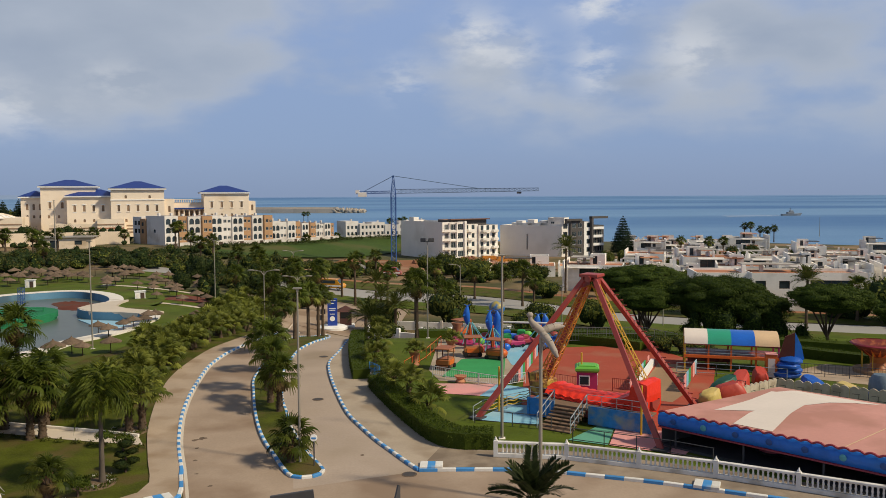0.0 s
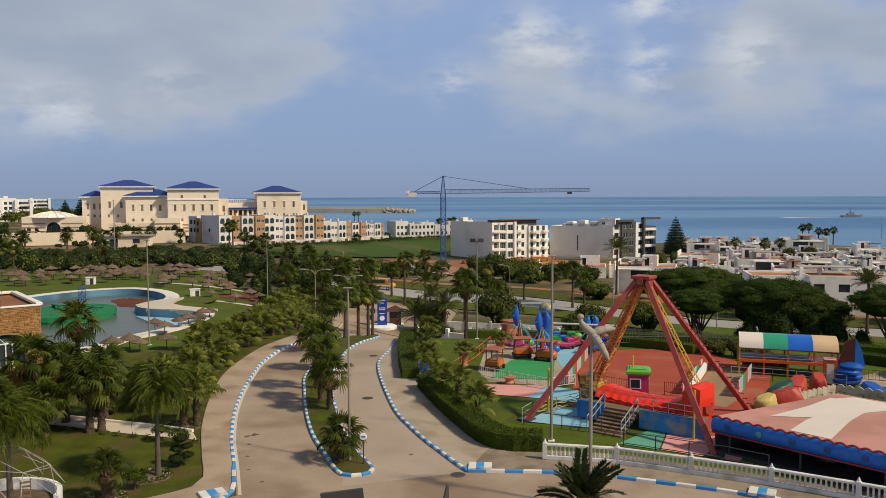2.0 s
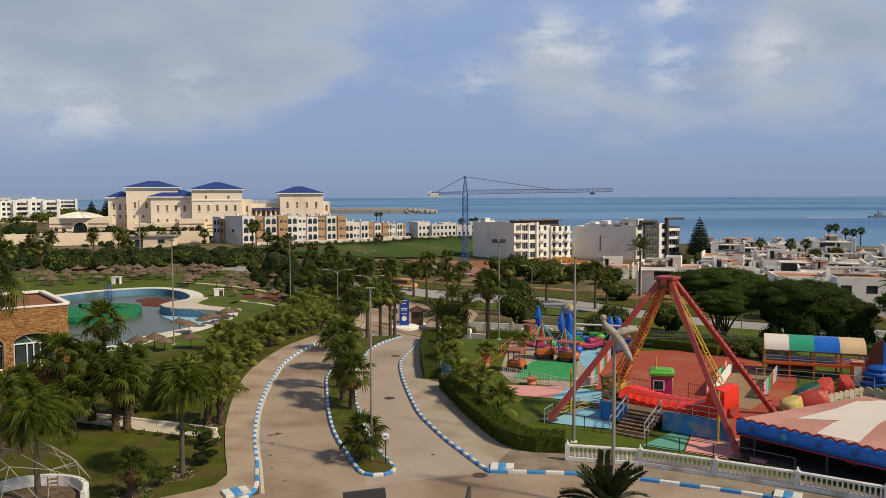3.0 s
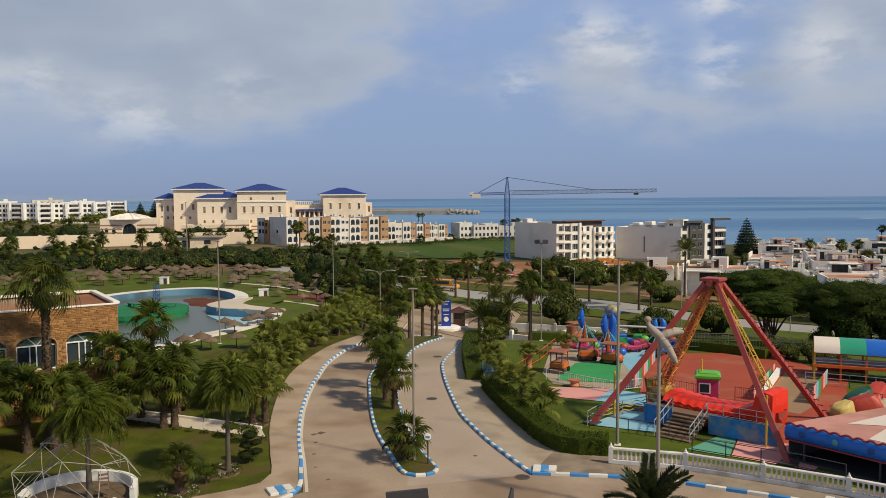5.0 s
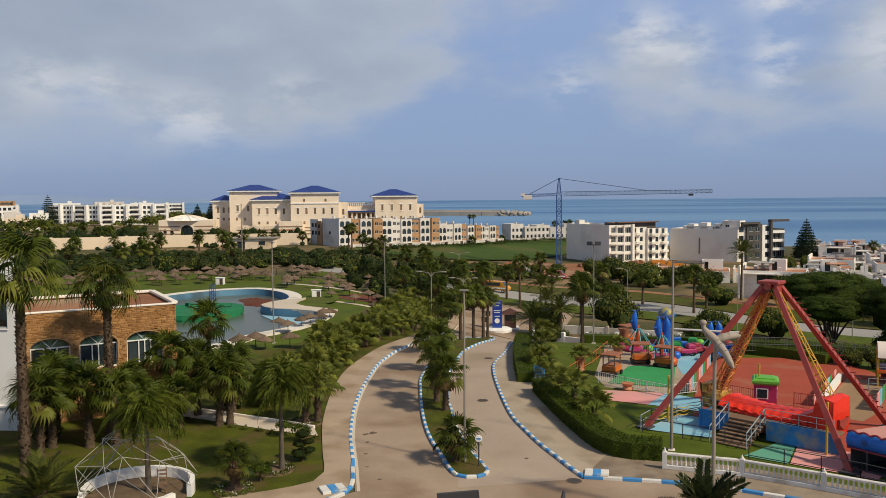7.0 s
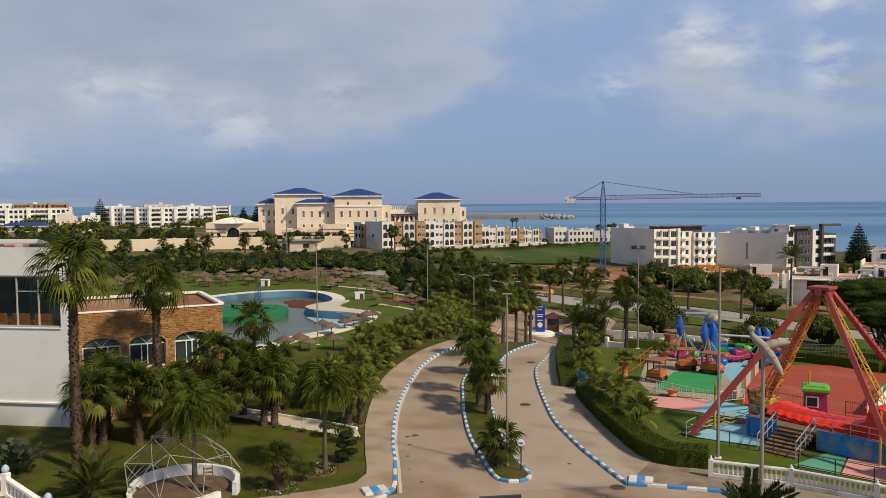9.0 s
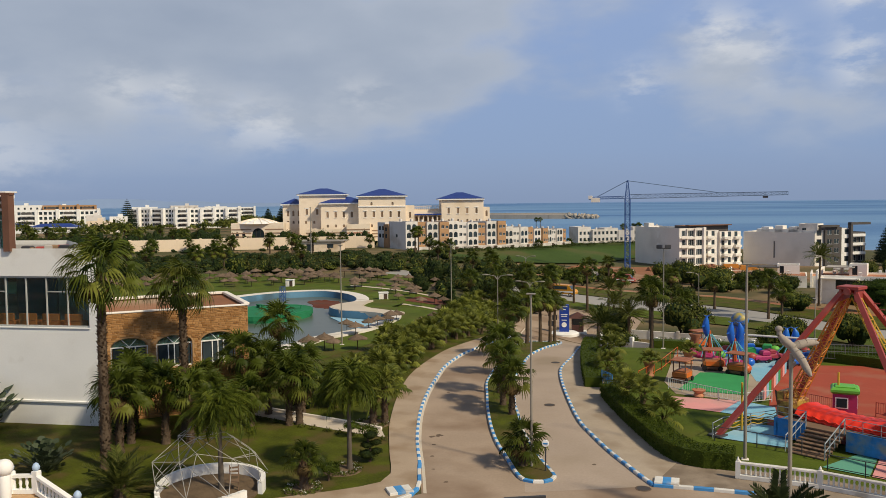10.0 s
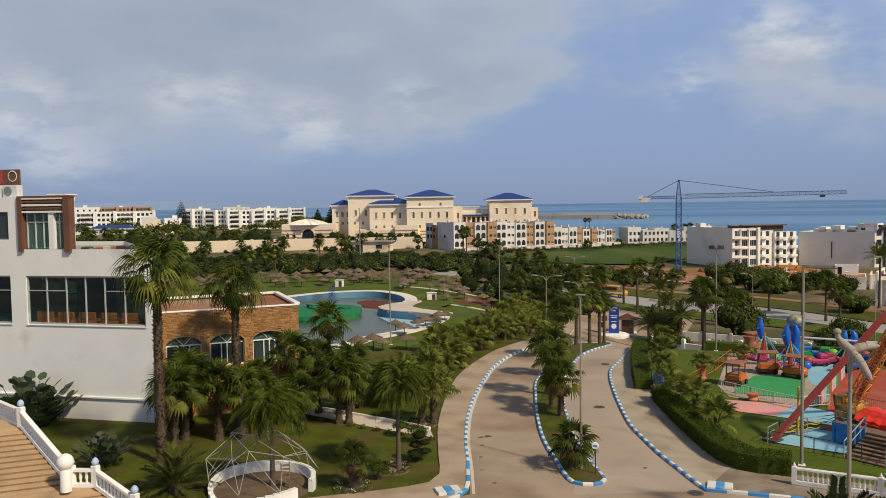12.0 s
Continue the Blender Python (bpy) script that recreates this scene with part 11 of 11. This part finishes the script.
# ---- small rides ----
def wagon(x, y, turn, label):
    c = thing("train_wagon", label, "ride car", x, y, 0.12, turn, group="little train wagons")
    part("tub", Geo().box(0, 0, 0.35, 1.5, 1.15, 0.62, c=0.14), M["wagonside"], c, "brown wagon tub", smooth=False)
    part("front", Geo().blob((0.82, 0, 0.6), (0.3, 0.48, 0.36), 7, 12), M["orange"], c, "round orange front")
    for sy in (-0.585, 0.585):
        part("side_panel", Geo().box(0, sy, 0.42, 1.1, 0.03, 0.4, c=0.01), M["orange"], c, smooth=False)
    part("chassis", Geo().box(0, 0, 0.12, 1.6, 1.1, 0.25, c=0.04), M["brownwood"], c, smooth=False)
    part("roof", Geo().box(0, 0, 1.75, 1.7, 1.4, 0.12, c=0.05), M["wagonroof"], c, smooth=False)
    for sx in (-0.65, 0.65):
        for sy in (-0.5, 0.5):
            part("post", Geo().tube((sx, sy, 0.7), (sx, sy, 1.78), 0.05, seg=6), M["brownwood"], c)
            w = part("wheel", Geo().lathe([(0.2, -0.06), (0.22, 0), (0.2, 0.06)], 0, 0, 12), M["tyre"], c, at=pose(sx, sy * 1.2, 0.22, 90))


M["wagonroof"] = mat("brown_wagon_roof", (0.35, 0.12, 0.05), 0.6, 0.15, 0.8, 8.0, 0.05)
wagon(1.2, 73.8, 5, "orange train wagon with a brown canopy")
wagon(3.3, 72.4, -25, "orange train wagon with a brown canopy")
wagon(-1.2, 68.4, 70, "orange train wagon parked by the fence")
wagon(0.2, 84.0, 40, "red train engine with a brown canopy")


def spinner(x, y, h, label, body, dolphins=2):
    s = thing("spinner_ride", label, "fairground ride", x, y, 0.1, 15)
    part("base", Geo().lathe([(1.5, 0), (1.5, 0.2), (0.5, 0.35)], 0, 0, 16), M["magenta"], s)
    part("column", Geo().tube((0, 0, 0.2), (0, 0, h * 0.62), 0.22, 0.12, 10), M["orange"], s)
    for i in range(8):
        a = math.pi * i / 4
        part("strut", Geo().tube((1.55 * math.cos(a), 1.55 * math.sin(a), 0.15), (0.18 * math.cos(a), 0.18 * math.sin(a), h * 0.55), 0.045, seg=5), M["teal"], s)
    for i in range(dolphins):
        bend = lambda u: (0.20 * (1 if i else -1) + 0.30 * math.sin(u * 2.6) * (1 if i else -0.6), 0.10 * math.cos(u * 3), h * (0.48 + 0.52 * u))
        rad = lambda u: 0.06 + 0.29 * math.sin(min(1.0, u * 0.98 + 0.07) * math.pi) ** 0.7
        g, ring = Geo(), 10
        for k in range(13):
            u = k / 12
            c = bend(u)
            for a in range(ring):
                g.v.append((c[0] + rad(u) * math.cos(2 * math.pi * a / ring), c[1] + rad(u) * math.sin(2 * math.pi * a / ring), c[2]))
        g.f = [(k * ring + a, k * ring + (a + 1) % ring, (k + 1) * ring + (a + 1) % ring, (k + 1) * ring + a) for k in range(12) for a in range(ring)]
        g.f += [tuple(range(ring - 1, -1, -1)), tuple(range(12 * ring, 13 * ring))]
        dolphin = part("dolphin", g, M[body], s, "leaping blue dolphin")
        c, tail = bend(0.62), bend(0.98)
        part("tail_fin", Geo().add([(tail[0] - 0.42, tail[1], tail[2] + 0.16), (tail[0], tail[1] - 0.06, tail[2] - 0.12), (tail[0] + 0.42, tail[1], tail[2] + 0.16), (tail[0], tail[1] + 0.06, tail[2] + 0.02)], [(0, 1, 3), (1, 2, 3), (0, 3, 1), (2, 1, 3)]), M[body], dolphin, smooth=False)
        part("fin", Geo().add([(c[0], c[1] - 0.2, c[2] + 0.1), (c[0], c[1] - 0.2, c[2] - 0.25), (c[0] + (0.5 if i else -0.5), c[1] - 0.3, c[2] - 0.25), (c[0], c[1] - 0.1, c[2] - 0.1)], [(0, 1, 2), (0, 2, 3), (1, 3, 2), (0, 3, 1)]), M[body], dolphin, smooth=False)
    for i in range(4):
        a = math.pi / 2 * i + 0.4
        part("seat_tub", Geo().blob((1.9 * math.cos(a), 1.9 * math.sin(a), 0.55), (0.5, 0.4, 0.38), 6, 10), M[("red", "greenpaint", "magenta", "blueplastic")[i]], s)
    return s


spinner(1.1, 80.3, 3.9, "spinner ride crowned by an upright blue dolphin", "blueplastic", 1)
spinner(3.2, 76.8, 3.85, "spinner ride crowned by large blue dolphins", "blueplastic")
spinner(8.2, 80.8, 2.9, "small spinner ride with blue and white sails", "tentblue")
g = thing("globe_model", "painted globe on a blue stand", "globe", 3.8, 80.6, 0.1)
part("stand", Geo().lathe([(0.8, 0), (0.5, 0.6), (0.4, 2.6), (0.7, 3.0)], 0, 0, 12), M["blueplastic"], g)
part("sphere", Geo().blob((0, 0, 3.55), (0.82, 0.82, 0.72), 12, 18), M["globe"], g)
for i, (x, y, m_) in enumerate(((5.2, 82.0, "blueplastic"), (6.6, 79.6, "maroon"), (6.4, 82.4, "greenmat"), (8.0, 77.6, "blueplastic"), (7.4, 76.2, "darkmetal"), (5.6, 78.4, "magenta"), (9.6, 78.6, "cranepaint"), (4.8, 79.6, "greenmat"))):
    c = thing("ride_car", "small colourful children's ride car", "ride car", x, y, 0.12, 40 * i, group="children's ride cars")
    part("body", Geo().box(0, 0, 0.15, 1.5, 0.9, 0.5, c=0.12).box(-0.3, 0, 0.6, 0.7, 0.8, 0.45, c=0.1), M[m_], c, smooth=False)
    for sx in (-0.5, 0.5):
        for sy in (-0.42, 0.42):
            part("wheel", Geo().lathe([(0.16, -0.05), (0.18, 0), (0.16, 0.05)], 0, 0, 10), M["tyre"], c, at=pose(sx, sy, 0.18, 90))
b = thing("shade_boom", "long pale horizontal boom across the small rides", "boom", 4.0, 79.5, 0.1, -8)
part("boom", Geo().tube((0, 0, 2.3), (6.5, 0, 2.25), 0.10, seg=8), M["alu"], b)
part("support", Geo().tube((0.2, 0, 0), (0.2, 0, 2.4), 0.08, seg=8), M["alu"], b)
part("support", Geo().tube((6.3, 0, 0), (6.3, 0, 2.3), 0.08, seg=8), M["alu"], b)
# terracotta pots on pedestals
for x, y, hh in ((-3.9, 69.7, 1.3), (-0.8, 76.2, 1.1), (0.1, 63.4, 0.55)):
    p = thing("plant_pedestal", "round terracotta pedestal pot with a small palm" if hh != 0.55 else "orange turned pedestal by the picket fence", "planter", x, y, 0.1, group="pedestal pots")
    part("pedestal", Geo().lathe([(0.38, 0), (0.42, 0.1), (0.30, 0.3), (0.34, hh * 0.6), (0.5, hh * 0.9), (0.52, hh), (0.44, hh)], 0, 0, 14), M["terracotta"], p)
    if hh != 0.55:
        part("foliage", palm_meshes("bushy_1.15")[0], None, p, "small fan palm", at=pose(0, 0, hh))
p = thing("plant_pedestal", "round terracotta pedestal with a small red car on top", "planter", -0.2, 80.4, 0.1)
part("pedestal", Geo().lathe([(0.4, 0), (0.45, 0.1), (0.32, 0.4), (0.36, 1.6), (0.6, 2.0), (0.6, 2.1)], 0, 0, 14), M["terracotta"], p)

# yellow van on the shore road, a red one behind it
def van(x, y, turn, body, label):
    z = ground_z(x, y) + 0.12
    v = thing("van", label, "van", x, y, z, turn)
    prof = [(-2.45, 0.45), (2.35, 0.45), (2.5, 0.9), (2.2, 1.25), (1.75, 1.35), (1.15, 2.15), (-2.3, 2.25), (-2.45, 2.0)]
    g = Geo().prism(prof, -0.95, 0.95)
    g.v = [(a, c, b_) for a, b_, c in g.v]
    part("body", g, M[body], v, smooth=False)
    for s in (-0.97, 0.97):
        part("side_window", Geo().box(-0.6, s, 1.35, 3.0, 0.03, 0.62, c=0.01), M["glass"], v, smooth=False)
        part("stripe", Geo().box(0, s, 0.75, 4.6, 0.02, 0.28), M["white"], v, smooth=False)
        for x_ in (-1.5, 1.5):
            w = part("wheel", Geo().lathe([(0.30, -0.1), (0.34, -0.05), (0.34, 0.05), (0.30, 0.1)], 0, 0, 14), M["tyre"], v, at=pose(x_, s * 0.9, 0.34, 90))
            part("rim", Geo().lathe([(0.17, -0.11), (0.17, 0.11)], 0, 0, 10), M["alu"], w)
    part("windscreen", Geo().add([(1.78, -0.85, 1.36), (1.78, 0.85, 1.36), (1.22, 0.78, 2.08), (1.22, -0.78, 2.08)], [(0, 1, 2, 3)]), M["glass"], v, smooth=False, at=pose(0.04, 0, 0.02))
    for s in (-0.7, 0.7):
        part("headlight", Geo().box(2.44, s, 0.85, 0.08, 0.3, 0.18, c=0.02), M["alu"], v, smooth=False)


van(-25.0, 158.6, -14, "vanyellow", "yellow van with a white stripe on the shore road")
van(-16.5, 196.0, -5, "red", "red van parked beyond the shore road")
# building plot: rubble heaps, stacked timber, site hut
for i, (x, y, r) in enumerate(((-34.0, 244.0, 4.5), (-28.0, 250.0, 3.5), (-12.0, 262.0, 4.0), (4.0, 266.0, 4.5), (-38.0, 236.0, 3.0), (10.0, 258.0, 3.5))):
    solo("soil_heap", Geo().blob((0, 0, 0.2), (r, r * 0.7, r * 0.42), 7, 14, 0.16, i), M["redsoil"], "heap of reddish soil on the building plot", "heap", group="soil heaps", at=pose(x, y, ground_z(x, y), 0, 0, 30 * i), smooth=False)
for x, y in ((3.0, 268.0), (10.0, 272.0), (15.0, 268.0)):
    tb = thing("timber_stack", "stack of orange shuttering boards", "timber", x, y, ground_z(x, y) + 0.3, 15, group="timber stacks")
    for i in range(5):
        part("board", Geo().box(0.2 * (i % 2), 0, 0.32 * i, 6.0 - 0.4 * i, 1.6, 0.26, c=0.02), M["orangelat"], tb, smooth=False)
h = thing("site_hut", "small white site hut on the building plot", "hut", -26.5, 226.0, ground_z(-26.5, 226.0), 8)
part("body", Geo().box(0, 0, 0, 4.5, 2.4, 2.6, c=0.05), M["white"], h, smooth=False)
part("door", Geo().box(0.8, -1.22, 0.05, 0.9, 0.05, 2.0), M["darkframe"], h, smooth=False)
part("roof", Geo().box(0, 0, 2.6, 4.9, 2.8, 0.14, c=0.03), M["terracotta"], h, smooth=False)

# shrubs on the bank below the pines
rnd = random.Random(41)
for i in range(14):
    x = 14 + 3.6 * i + rnd.uniform(-1, 1)
    y = 101 - 0.30 * (x - 14) + rnd.uniform(-2, 2)
    bush(x, y, rnd.uniform(1.0, 1.8), rnd.uniform(1.0, 2.0), i % 5, label="low shrub on the bank below the pines", group="shrubs on the bank")
